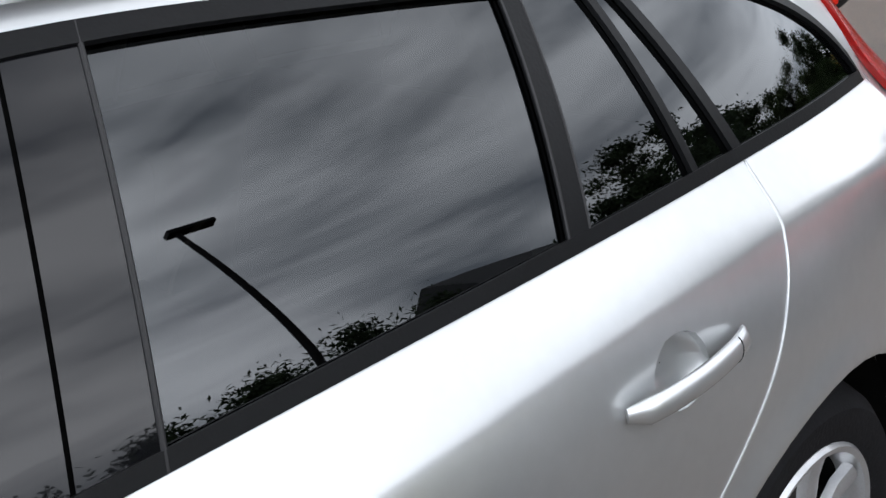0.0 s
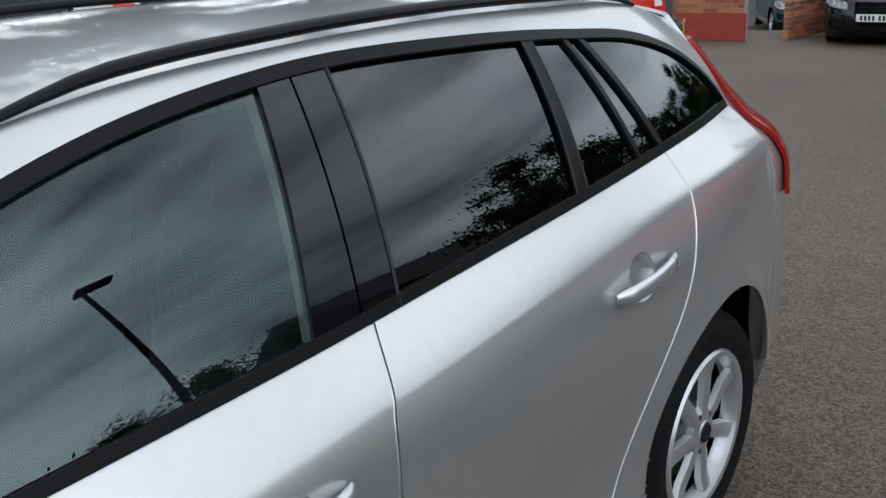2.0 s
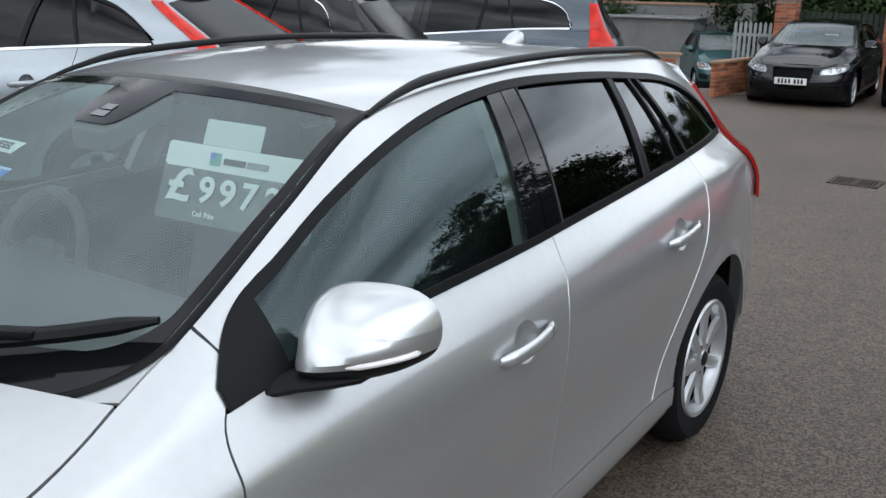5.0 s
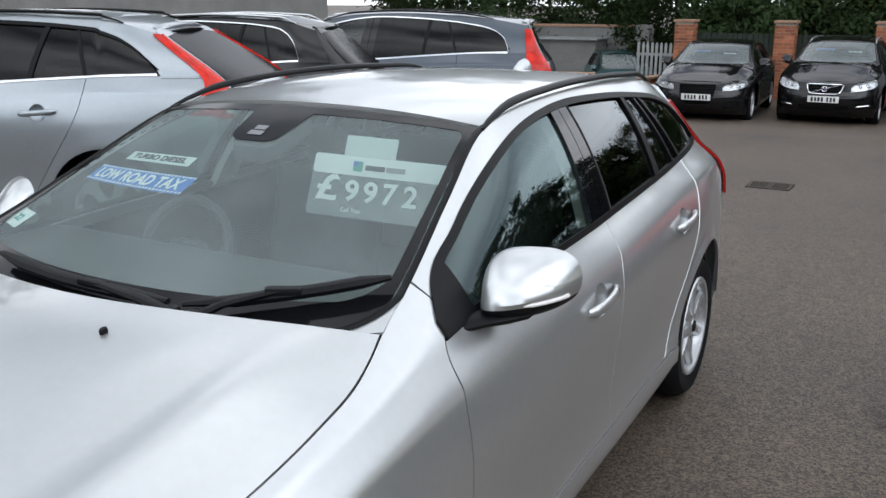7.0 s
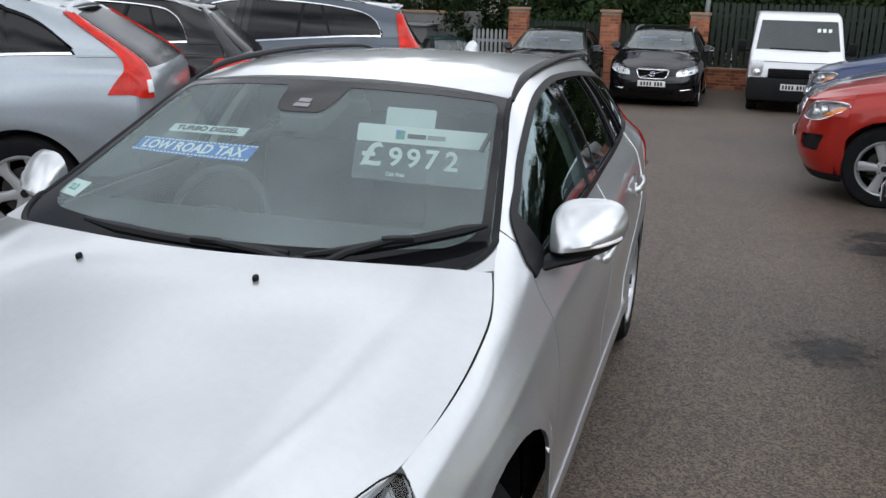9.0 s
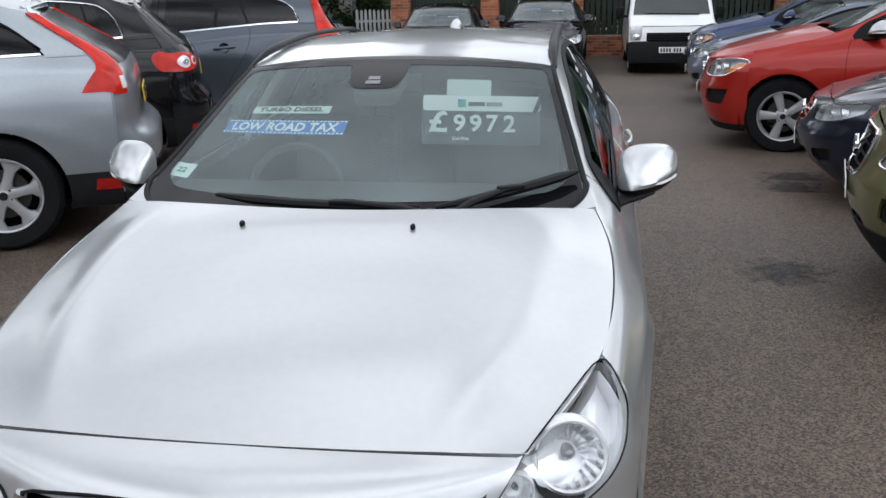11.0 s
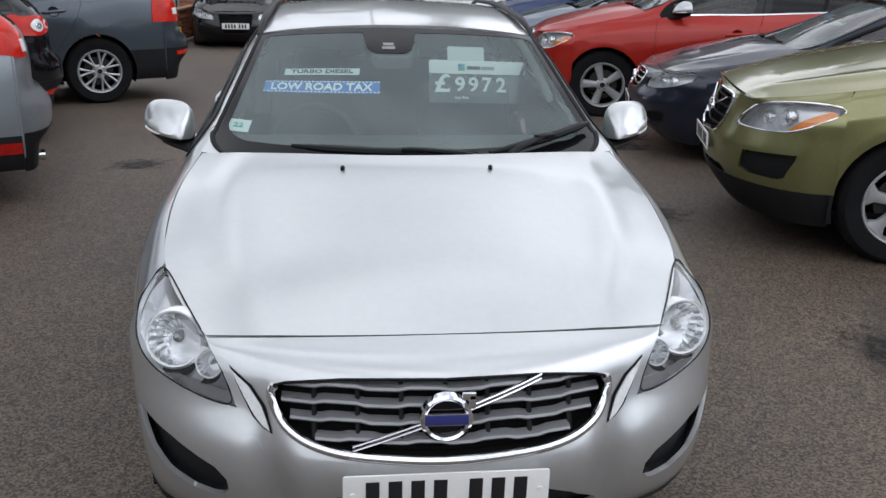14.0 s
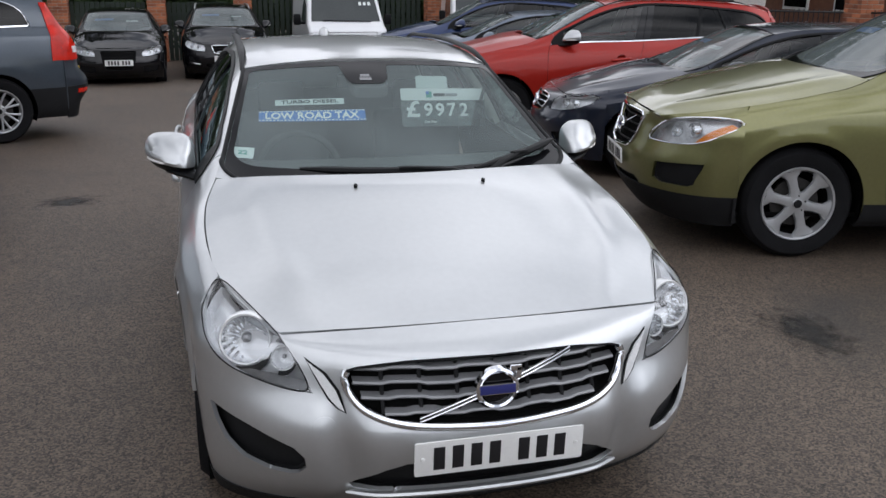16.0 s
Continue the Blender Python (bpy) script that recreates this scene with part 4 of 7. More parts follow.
    def inside(self):
        k = self.k
        M = lambda *p: tuple(float(q) for q in self.M(np.array(p, float)))

        def blob(name, size, at, bev, mat, rx=0, parent=None, label=""):
            a, b = self.M(np.array(at)), np.array(size)
            return part(name, box_bm(b, tuple(a), bev, Matrix.Rotation(radians(rx), 4, "X"), 3), mat, parent or self.root, label)

        s, t = np.linspace(-1, 1, 20)[:, None], np.linspace(0, 1, 8)[None, :]
        # the dash follows the foot of the screen
        x = s * .72
        q = np.stack(np.broadcast_arrays(x, -1.02 + .55 * t + .12 * (1 - s**2) * (t - 1) * .6, .99 + .045 * np.sin(np.pi * t * .9) - .12 * np.clip(t - .8, 0, 1) * 5 * .3), -1)
        self.panel("dashboard", q, DASH, both=False, edge=0.25, core=(0, 0, .5))
        for sx in (.37, -.37):
            seat = blob("front_seat", (.50, .50, .16), (sx, .05, .47), .06, CLOTH)
            blob("seat_back", (.48, .15, .60), (sx, .36, .80), .06, CLOTH, -14, seat)
            blob("head_restraint", (.25, .10, .17), (sx, .46, 1.16), .045, CLOTH, -10, seat)
        bench = blob("rear_seat", (1.25, .48, .18), (0, .95, .50), .06, CLOTH)
        blob("seat_back", (1.25, .16, .58), (0, 1.24, .82), .06, CLOTH, -16, bench)
        # lining of the roof and the pillars
        s, t = np.linspace(-.93, .93, 20)[:, None], np.linspace(.02, .97, 20)[None, :]
        self.panel("headlining", self.top(s, t, "roof") - np.array([0, 0, .035]), HEADLINER, both=False, edge=0.0)
        w = np.linspace(0, 1, 6)[None, :]
        for b0, b1, t0, t1 in ((.18, .30, .285, .36), (.86, .95, .92, 1.0), (1.24, 1.36, 1.10, 1.22)):
            uu = np.linspace(0, 1, 4)[:, None]
            y = (b0 + (b1 - b0) * uu) * (1 - w) + (t0 + (t1 - t0) * uu) * w
            self.panel("pillar_lining", self.G(y, self.wT(y) * w) - np.array([.035, 0, 0]), HEADLINER, edge=0.03)
        # steering wheel, on the right in this country
        ring = bmesh.new()
        a = np.linspace(0, 2 * np.pi, 33)
        tb = tube_bm([(.185 * math.cos(q), 0, .185 * math.sin(q)) for q in a], .016, 8, up=(0, 1, 0))
        hub = box_bm((.15, .05, .11), (0, .01, 0), .03)
        sp = box_bm((.34, .02, .04), (0, .01, 0), .01)
        st = merge(ring, tb, hub, sp)
        bmesh.ops.transform(st, matrix=Matrix.Translation(M(-.37, -.42, .93)) @ Matrix.Rotation(radians(-24), 4, "X"), verts=st.verts)
        part("steering_wheel", st, DASH, self.root)

    # -- faces --
    def on_nose(self, x, z):
        """The depth y of the front face at (x, z), in the estate's own axes."""
        if self.sample is None:
            self.sample = self.nose(np.linspace(0, 1, 170)[:, None], np.linspace(0, 1, 170)[None, :]).reshape(-1, 3)
        d = (self.sample[:, 0] - abs(x)) ** 2 + (self.sample[:, 2] - z) ** 2
        i = np.argsort(d)[:4]
        w = 1 / (d[i] + 1e-7)
        return float((self.sample[i, 1] * w).sum() / w.sum())

    def loop3(self, loop, depth=None):
        return [tuple(self.M(np.array((x, self.on_nose(x, z) if depth is None else depth, z)))) for x, z in loop]

    def patch(self, name, q, loop, along, mat, offset, parent, lip=0.0, label="", shadow=True):
        """A piece of a surface inside an outline, moved in or out, with a lip at its rim."""
        bm = grid_bm(self.M(q))
        face_out(bm, tuple(self.M(np.array((0, -1.2, .6)))))
        bm.normal_update()
        for v in bm.verts:
            v.co += v.normal * offset
        cut_convex(bm, loop, along, keep=True)
        bmesh.ops.remove_doubles(bm, verts=bm.verts[:], dist=.0015)
        bm.normal_update()
        if lip:
            out = Vector(tuple(along)).normalized()
            flange(bm, lip, out if out.y < 0 else -out)
        ob = part(name, bm, mat, parent, label)
        ob.visible_shadow = shadow
        return ob

    def plate(self, parent, at, rx, mat, rz=0.0, width=0.52, groups=(4, 3)):
        bm = prism_bm(rounded(width, .111, .008, 3), .006, .001)
        place = Matrix.Translation(at) @ Matrix.Rotation(radians(rz), 4, "Z") @ Matrix.Rotation(radians(rx), 4, "X")
        bmesh.ops.transform(bm, matrix=place, verts=bm.verts)
        pl = part("number_plate", bm, mat, parent, "white number plate" if mat is WHITE_PLATE else "yellow number plate")
        x = -(sum(groups) * .0565 + .033 * (len(groups) - 1)) / 2
        for n in groups:
            for _ in range(n):
                b = box_bm((.034, .003, .075), (x + .028, -.0005, 0), .001)
                bmesh.ops.transform(b, matrix=place, verts=b.verts)
                part("plate_bar", b, INK, pl)
                x += .0565
            x += .033
        for sx in (-1, 1):
            b = lathe_bm([(0, -.003), (.006, -.0025), (.008, .001)], 10, "y")
            bmesh.ops.transform(b, matrix=place @ Matrix.Translation((sx * (width / 2 - .024), 0, 0)), verts=b.verts)
            part("plate_screw", b, WHITE_PLATE if mat is WHITE_PLATE else YELLOW_PLATE, pl)
        return pl

    def front(self, N):
        k = self.k
        hero = k["hero"]
        s = np.linspace(-1, 1, N(150))[:, None]
        v = np.linspace(0, 1, N(70))[None, :]
        q = self.nose(np.abs(s), v)
        q[..., 0] *= np.sign(s)
        st = FACES[k["face"]]
        cuts = []
        grille = self.loop3(st["grille"])
        cuts.append((grille, (0, 1, 0)))
        for lp in st["intakes"]:
            cuts.append((self.loop3(lp), (0, 1, 0)))
            if lp[0][0] * lp[len(lp) // 2][0] > 0:
                cuts.append((self.loop3([(-x, z) for x, z in lp]), (0, 1, 0)))
        way = np.array(st["lamp_way"])
        lamp = [tuple(self.M(np.array(p))) for p in st["lamp"]]
        cuts.append((lamp, way))
        cuts.append(([(-x, y, z) for x, y, z in lamp], way * (-1, 1, 1)))
        if hero:
            cuts.append(self.arch_loop(-k["wb"] / 2 + .035, .038))
        bumper = self.panel("front_bumper", q, self.paint, both=False, edge=0.014, cuts=cuts, core=(0, -1.2, .6))[0]
        gr = self.patch("grille", q, grille, (0, 1, 0), LINER, -.045, self.root, lip=-.043, label="dark grille with silver bars in a bright frame")
        for lp in st["intakes"]:
            both = lp[0][0] * lp[len(lp) // 2][0] > 0
            for sx in ((1, -1) if both else (1,)):
                self.patch("air_intake", q, self.loop3([(x * sx, z) for x, z in lp]), (0, 1, 0), PLASTIC, -.035, bumper, lip=-.022)
        # headlamps
        for sx in (1, -1):
            lp, w = [(x * sx, y, z) for x, y, z in lamp], way * (sx, 1, 1)
            bowl = self.patch("headlamp", q, lp, w, REFLECTOR if hero else st.get("lamp_mat", REFLECTOR_DIM), -.06, self.root, lip=-.058, label="clear headlamp with bright reflectors")
            self.patch("lens", q, lp, w, LENS, .0015, bowl, lip=.004, shadow=False)
            for (cx, cy, cz), rad, mat in st["bulbs"]:
                c = self.M(np.array((cx, cy, cz))) * np.array([sx, 1, 1])
                aim = Matrix.Translation(tuple(c)) @ Matrix.Rotation(radians(12 * sx), 4, "Z") @ Matrix.Rotation(radians(-14 if hero else 0), 4, "X") @ Matrix.Diagonal((1, -1, 1, 1))
                if hero:
                    # a bright ring round a ribbed bowl, with a small cap over the bulb
                    ring = lathe_bm([(rad * .90, .006), (rad * .93, .014), (rad * .99, .016), (rad * 1.05, .008), (rad * 1.08, -.03)], 36, "y")
                    bowl_in = lathe_bm([(rad * .91, .008), (rad * .80, -.014), (rad * .60, -.034), (rad * .38, -.046), (rad * .22, -.050)], 40, "y")
                    for j, v in enumerate(bowl_in.verts):
                        if j % 2:
                            v.co.y += .006
                    cap = lathe_bm([(0, -.004), (rad * .12, -.007), (rad * .20, -.018), (rad * .22, -.05)], 20, "y")
                    for nm, d, m, ang, lab in (("lamp_ring", ring, DAY_LENS, 38, "pale ring"), ("lamp_bowl", bowl_in, BOWL, 5, "ribbed bright reflector"), ("lamp_bulb", cap, DARK_CHROME, 38, "")):
                        bmesh.ops.transform(d, matrix=aim, verts=d.verts)
                        bmesh.ops.recalc_face_normals(d, faces=d.faces[:])
                        part(nm, d, m, bowl, lab, ang)
                    a = np.linspace(-2.7, -1.25, 18)[:, None] if sx > 0 else np.linspace(-1.89, -.44, 18)[:, None]
                    w0 = np.linspace(0, 1, 4)[None, :]
                    rr = rad * (1.06 + .30 * w0 * np.sin(-a))
                    shroud = grid_bm(np.stack(np.broadcast_arrays(rr * np.cos(a), .014 + .014 * w0, rr * np.sin(a)), -1))
                    bmesh.ops.transform(shroud, matrix=aim, verts=shroud.verts)
                    part("lamp_shroud", shroud, PLASTIC, bowl, "black crescent under the lamp")
                    continue
                d = lathe_bm([(0, .018), (rad * .4, .015), (rad * .7, .006), (rad * .9, -.012), (rad * .93, .014), (rad * .99, .016), (rad * 1.02, .004), (rad * 1.0, -.03)], 28, "y")
                bmesh.ops.transform(d, matrix=aim, verts=d.verts)
                bmesh.ops.reverse_faces(d, faces=d.faces[:])
                part("lamp_bulb", d, mat, bowl)
            way_u = Vector(tuple(w)).normalized()
            edge_pts = []
            fq = self.M(q).reshape(-1, 3)
            for j in range(len(lp) * 4):
                p = Vector(lp[j // 4]).lerp(Vector(lp[(j // 4 + 1) % len(lp)]), j % 4 / 4)
                rel = fq - np.array(p)
                along = rel @ np.array(way_u)
                off = (rel**2).sum(1) - along**2 + 1e-3 * np.abs(along)
                near = np.argsort(off)[:3]
                edge_pts.append(p + way_u * float(np.clip(along[near].mean(), -.02, .02)))
            for _ in range(3):
                m = len(edge_pts)
                edge_pts = [(edge_pts[i - 1] + 2 * edge_pts[i] + edge_pts[(i + 1) % m]) / 4 for i in range(m)]
            part("lamp_rim", tube_bm([*edge_pts, edge_pts[0], edge_pts[1]], .0022 if hero else .006 if "rim_mat" in st else .003, 6), st.get("rim_mat", BLACK_TRIM), bowl)
            if "bezel" in st:
                self.patch("bezel", q, [tuple(self.M(np.array(p)) * np.array([sx, 1, 1])) for p in st["bezel"]], w, DARK_CHROME, -.008, bowl, lip=.02, label="grey lower bezel")
            if "amber" in st:
                self.patch("indicator", q, [tuple(self.M(np.array(p)) * np.array([sx, 1, 1])) for p in st["amber"]], w, AMBER_LENS, -.012, bowl, lip=.01)
        # bright frame and bars of the grille
        lp = [Vector(p) + Vector((0, -.004, 0)) for p in grille]
        if hero:
            lower = [i for i, p in enumerate(st["grille"]) if p[1] < .7155]
            sides = [lp[i] for i in lower]
            part("grille_frame", tube_bm(smooth_line(sides), .0115, 10, flat=1.1), CHROME, gr, "bright chrome frame")
            upper = [lp[i] for i in range(lower[-1], len(lp))] + [lp[i] for i in range(lower[0] + 1)]
            part("grille_frame", tube_bm(upper, .004, 8), BLACK_TRIM, gr, "thin dark upper edge")
        else:
            part("grille_frame", tube_bm([*lp, lp[0], lp[1]], st.get("frame", .009), 8), st.get("frame_mat", CHROME), gr)
        zs = [p[1] for p in st["grille"]]
        z0, z1 = min(zs), max(zs)

        def half(z):
            L = st["grille"]
            xsn = []
            for (xa, za), (xb, zb) in zip(L, L[1:] + L[:1]):
                if (za - z) * (zb - z) <= 0 and za != zb:
                    xsn.append(xa + (xb - xa) * (z - za) / (zb - za))
            return max(xsn) if xsn else 0

        for i in range(st["bars"]):
            z = z0 + (z1 - z0) * (i + .75) / (st["bars"] + .5)
            h = half(z) - .008
            if st.get("upright"):
                h = max(abs(p[0]) for p in st["grille"]) - .01
                xq = -h + 2 * h * (i + .5) / st["bars"]
                col = [p for p in np.linspace(z0 + .012, z1 - .012, 6)]
                pts = [tuple(self.M(np.array((xq, self.on_nose(xq, zz) + .02, zz)))) for zz in col]
                part("grille_bar", tube_bm(pts, .008, 6, flat=.7, up=(1, 0, 0)), st["bar_mat"], gr)
                continue
            if hero:
                # stepped slats whose upper faces lean back
                xs = np.array([q for x in np.linspace(-h, h, 9) for q in (x - .012, x + .012)])[1:-1]
                rows = []
                for j, x in enumerate(xs):
                    dz = .006 * ((j // 2) % 2)
                    y = self.on_nose(x, z)
                    rows.append([(x, y + .040, z + .011 + dz), (x, y + .014, z + .005 + dz), (x, y + .010, z + dz - .001), (x, y + .014, z - .006 + dz), (x, y + .040, z - .011 + dz)])
                bm = grid_bm(self.M(np.array(rows)))
                face_out(bm, (0, -1.2, z))
                part("grille_bar", bm, st["bar_mat"], gr, angle=25)
                continue
            pts = [tuple(self.M(np.array((x, self.on_nose(x, z) + .018, z)))) for x in np.linspace(-h, h, 15)]
            part("grille_bar", tube_bm(pts, st.get("bar_r", .0085), 6, flat=.75), st["bar_mat"], gr)
        if st.get("badge"):
            bx, bz, br = st["badge"]
            yb = self.on_nose(bx, bz) - .012
            c = self.M(np.array((bx, yb, bz)))
            if st.get("slash"):
                (xa, za), (xb, zb) = st["slash"]
                pts = [tuple(self.M(np.array((x, self.on_nose(x, z) - .002, z)))) for x, z in zip(np.linspace(xa, xb, 9), np.linspace(za, zb, 9))]
                for dz in ((-.006, .006) if hero else (0,)):
                    part("grille_slash", tube_bm([(q[0], q[1], q[2] + dz) for q in pts], .0055 if hero else .011, 6, flat=.5), CHROME, gr, "diagonal chrome bar")
            d = lathe_bm([(br * .72, .010), (br * .76, -.006), (br * .86, -.010), (br * .97, -.006), (br, .012)], 36, "y")
            bmesh.ops.translate(d, vec=tuple(c), verts=d.verts)
            bd = part("badge", d, CHROME, gr, "round chrome badge with a blue band")
            d = lathe_bm([(0, .003), (br * .72, .005), (br * .76, .012)], 28, "y")
            bmesh.ops.translate(d, vec=tuple(c), verts=d.verts)
            part("badge_field", d, BLACK_GLOSS, bd)
            if st.get("slash"):
                part("badge_arrow", box_bm((br * .50, .012, br * .26), (c[0] + br * .80, c[1] - .004, c[2] + br * .92), .002), CHROME, bd)
                part("badge_arrow", box_bm((br * .24, .012, br * .55), (c[0] + br * .93, c[1] - .004, c[2] + br * .70), .002), CHROME, bd)
            part("badge_edge", box_bm((br * 1.70, .007, br * .50), (c[0], c[1] - .0065, c[2]), .002), CHROME, bd)
            part("badge_band", box_bm((br * 1.62, .008, br * .42), (c[0], c[1] - .008, c[2]), .003), BADGE_BLUE, bd)
        if k["plate"]:
            x, z = 0, st.get("plate_z", .477)
            c = self.M(np.array((0, self.on_nose(0, z) - .007, z)))
            self.plate(bumper, tuple(c), 4, WHITE_PLATE)
        for fn in st.get("extra", ()):
            fn(self, q, bumper)

    def rear(self, N):
        k = self.k
        s = np.linspace(-1, 1, N(60))[:, None]
        z = np.linspace(.2, 1.34, N(44))[None, :]
        q = self.stern(np.abs(s), z)
        q[..., 0] *= np.sign(s)
        self.panel("tailgate", q, self.paint, both=False, edge=0.012, core=(0, 1.2, .6))
        f = lambda s0, s1, z0, z1, n=24, m=14: self.stern(np.linspace(s0, s1, n)[:, None], np.linspace(z0, z1, m)[None, :])

        def strip(name, lo, hi, zz, mat, off=.006, lab="", both=True, edge=.012):
            """A band of the rear face between s = lo(z) and hi(z)."""
            zz = np.asarray(zz)[None, :]
            u = np.linspace(0, 1, 40)[:, None]
            q = self.stern(lo(zz) + (hi(zz) - lo(zz)) * u, zz + 0 * u)
            return self.panel(name, q, mat, both=both, edge=edge, offset=off, core=(0, 1.2, .6), label=lab)

        const = lambda c: (lambda zz: c + 0 * zz)
        g = np.abs(np.linspace(-.86, .86, 30))[:, None]
        gl = self.stern(g, np.linspace(1.03, 1.30, 12)[None, :])
        gl[..., 0] *= np.sign(np.linspace(-.86, .86, 30))[:, None]
        self.panel("rear_screen", gl, REAR_GLASS, both=False, edge=0.004, offset=.003, core=(0, 1.2, .6), label="dark rear screen")
        if not k["hero"]:
            # the painted fold where flank and tail meet
            for sx in (1, -1):
                pts = [self.M((np.array(flank(self, 1.797, float(zq)), float) + self.stern(np.array(1.0), np.array(float(zq)))) / 2) * np.array([sx, 1, 1]) for zq in np.linspace(.30, 1.02, 18)]
                part("corner_fold", tube_bm([tuple(p) for p in pts], .011, 8), self.paint, self.root)
            yq = np.linspace(self.qe + .006, 1.795, 14)[:, None]
            fold = np.concatenate([self.S(yq, np.linspace(4.86, 5, 5)[None, :]), self.G(yq, np.linspace(.02, .10, 5)[None, :])], 1)
            self.panel("shoulder_fold", fold, self.paint, offset=.003, edge=.004)
        if k["blunt"]:
            # roof spoiler with a black underside
            sp = np.linspace(-.84, .84, 24)[:, None]
            back = .085 * (1 - .25 * sp**2) / k["rear"]
            lip = self.top(sp, np.array([[.965]]), "roof")
            rows = np.concatenate([lip + np.stack(np.broadcast_arrays(0 * sp, .02 + back * f, .006 - g + 0 * sp), -1) for f, g in ((0, .0), (.35, .004), (.7, .010), (.92, .018), (1, .026), (.97, .036))], 1)
            self.panel("roof_spoiler", rows, self.paint, both=False, edge=.004, core=(0, 1.2, .6))
            rows = np.concatenate([lip + np.stack(np.broadcast_arrays(0 * sp, .02 + back * f, -.036 - g + 0 * sp), -1) for f, g in ((.99, .0), (.6, .012), (0, .03))], 1)
            self.panel("spoiler_underside", rows, PLASTIC, both=False, edge=.003, core=(0, 1.2, 2.0))
        TAILS[k["tail"]](self, strip, const)


def tail_slim(car, strip, const):
    """Narrow lamps down the corners."""
    zz = np.linspace(.835, 1.27, 30)
    inner = spline((.83, .70), (.95, .70), (1.05, .80), (1.15, .86), (1.28, .88))
    strip("tail_lamp", inner, spline((.83, .985), (1.0, .988), (1.06, .995), (1.28, .998)), zz, DEEP_RED_LENS, .010, "deep red tail lamp down the rear corner")


def flank(car, y, z):
    """A point of the body side by its length and height."""
    ks = [q(y) for q in car.keys] + [car.edge(y)]
    zs = [float(q[1]) for q in ks]
    n = int(np.clip(np.searchsorted(zs, z) - 1, 0, 5))
    f = (z - zs[n]) / (zs[n + 1] - zs[n])
    return car.S(y, n + f) if n < 5 else car.G(y, np.clip(f, 0, 1))


def flank_at(car, y, z):
    """A point of the body side at an exact height."""
    zi = z
    for _ in range(2):
        zi += z - float(flank(car, y, zi)[2])
    return flank(car, y, zi)


def side_lamp(car, name, front, z0, z1, mat, n=26, off=.010, label=""):
    """The part of a tail lamp that wraps on to the flank, back to the corner."""
    zz = np.linspace(z0, z1, n)
    q = np.array([[flank(car, float(front(z) + (1.795 - front(z)) * u), float(z)) for z in zz] for u in np.linspace(0, 1, 9)])
    car.panel(name, q, mat, offset=off, edge=.014, label=label)


def wrap_lamp(car, name, front, inner, z0, z1, mat, n=36, off=.014, label=""):
    """A lamp in one piece that wraps from the flank round the corner on to the tail."""
    rows = []
    for z in np.linspace(z0, z1, n):
        f, c = float(front(z)), float(inner(z))
        line = [np.array(flank(car, f + (1.79 - f) * u, float(z)), float) for u in np.linspace(0, 1, 14)]
        line += [np.array(car.stern(np.array(1 - (1 - c) * u), np.array(float(z))), float) for u in np.linspace(.04, 1, 14)]
        line = np.array(line)
        for _ in range(3):
            line[1:-1] = (line[:-2] + 2 * line[1:-1] + line[2:]) / 4
        rows.append(line)
    return car.panel(name, np.array(rows), mat, offset=off, edge=.02, label=label)


def arch_y(car, z, end):
    """How far from the middle the wheel arch ends at a height."""
    k = car.k
    return 1.388 + (math.sqrt(max(k["arch"] ** 2 - (k["R"] - z * k["body"]) ** 2, .01)) + .001) / k[end]


def side_skirt(car, z1):
    """The black lower bumper where it turns on to the flank."""
    zz = np.linspace(.225, z1, 8)
    q = np.array([[flank(car, arch_y(car, z, "rear") * (1 - u) + 1.797 * u, float(z)) for z in zz] for u in np.linspace(0, 1, 9)])
    car.panel("lower_bumper", q, PLASTIC, offset=.008, edge=.012)


def tail_boomerang(car, strip, const):
    """Tall lamps that sweep from the roof out over the shoulder."""
    front = spline((.87, 1.698), (.90, 1.712), (.94, 1.733), (.98, 1.752), (1.02, 1.766), (1.07, 1.775), (1.14, 1.773), (1.22, 1.757), (1.31, 1.738))
    inner = spline((.86, .925), (.92, .922), (.97, .92), (1.04, .915), (1.12, .93), (1.22, .955), (1.31, .975))
    wrap_lamp(car, "tail_lamp", front, inner, .87, 1.315, RED_LENS, 44, label="tall red tail lamp curving over the shoulder")
    strip("reversing_lamp", const(.93), const(.968), np.linspace(.90, .965, 8), DAY_LENS, .022, "clear reversing lamp")
    strip("lower_bumper", const(0.0), const(1.0), np.linspace(.21, .44, 8), PLASTIC, .008, "black lower bumper")
    side_skirt(car, .44)
    side_lamp(car, "rear_reflector", spline((.3, 1.70), (.5, 1.72)), .335, .405, DEEP_RED_LENS, 8, .016, "red reflector")


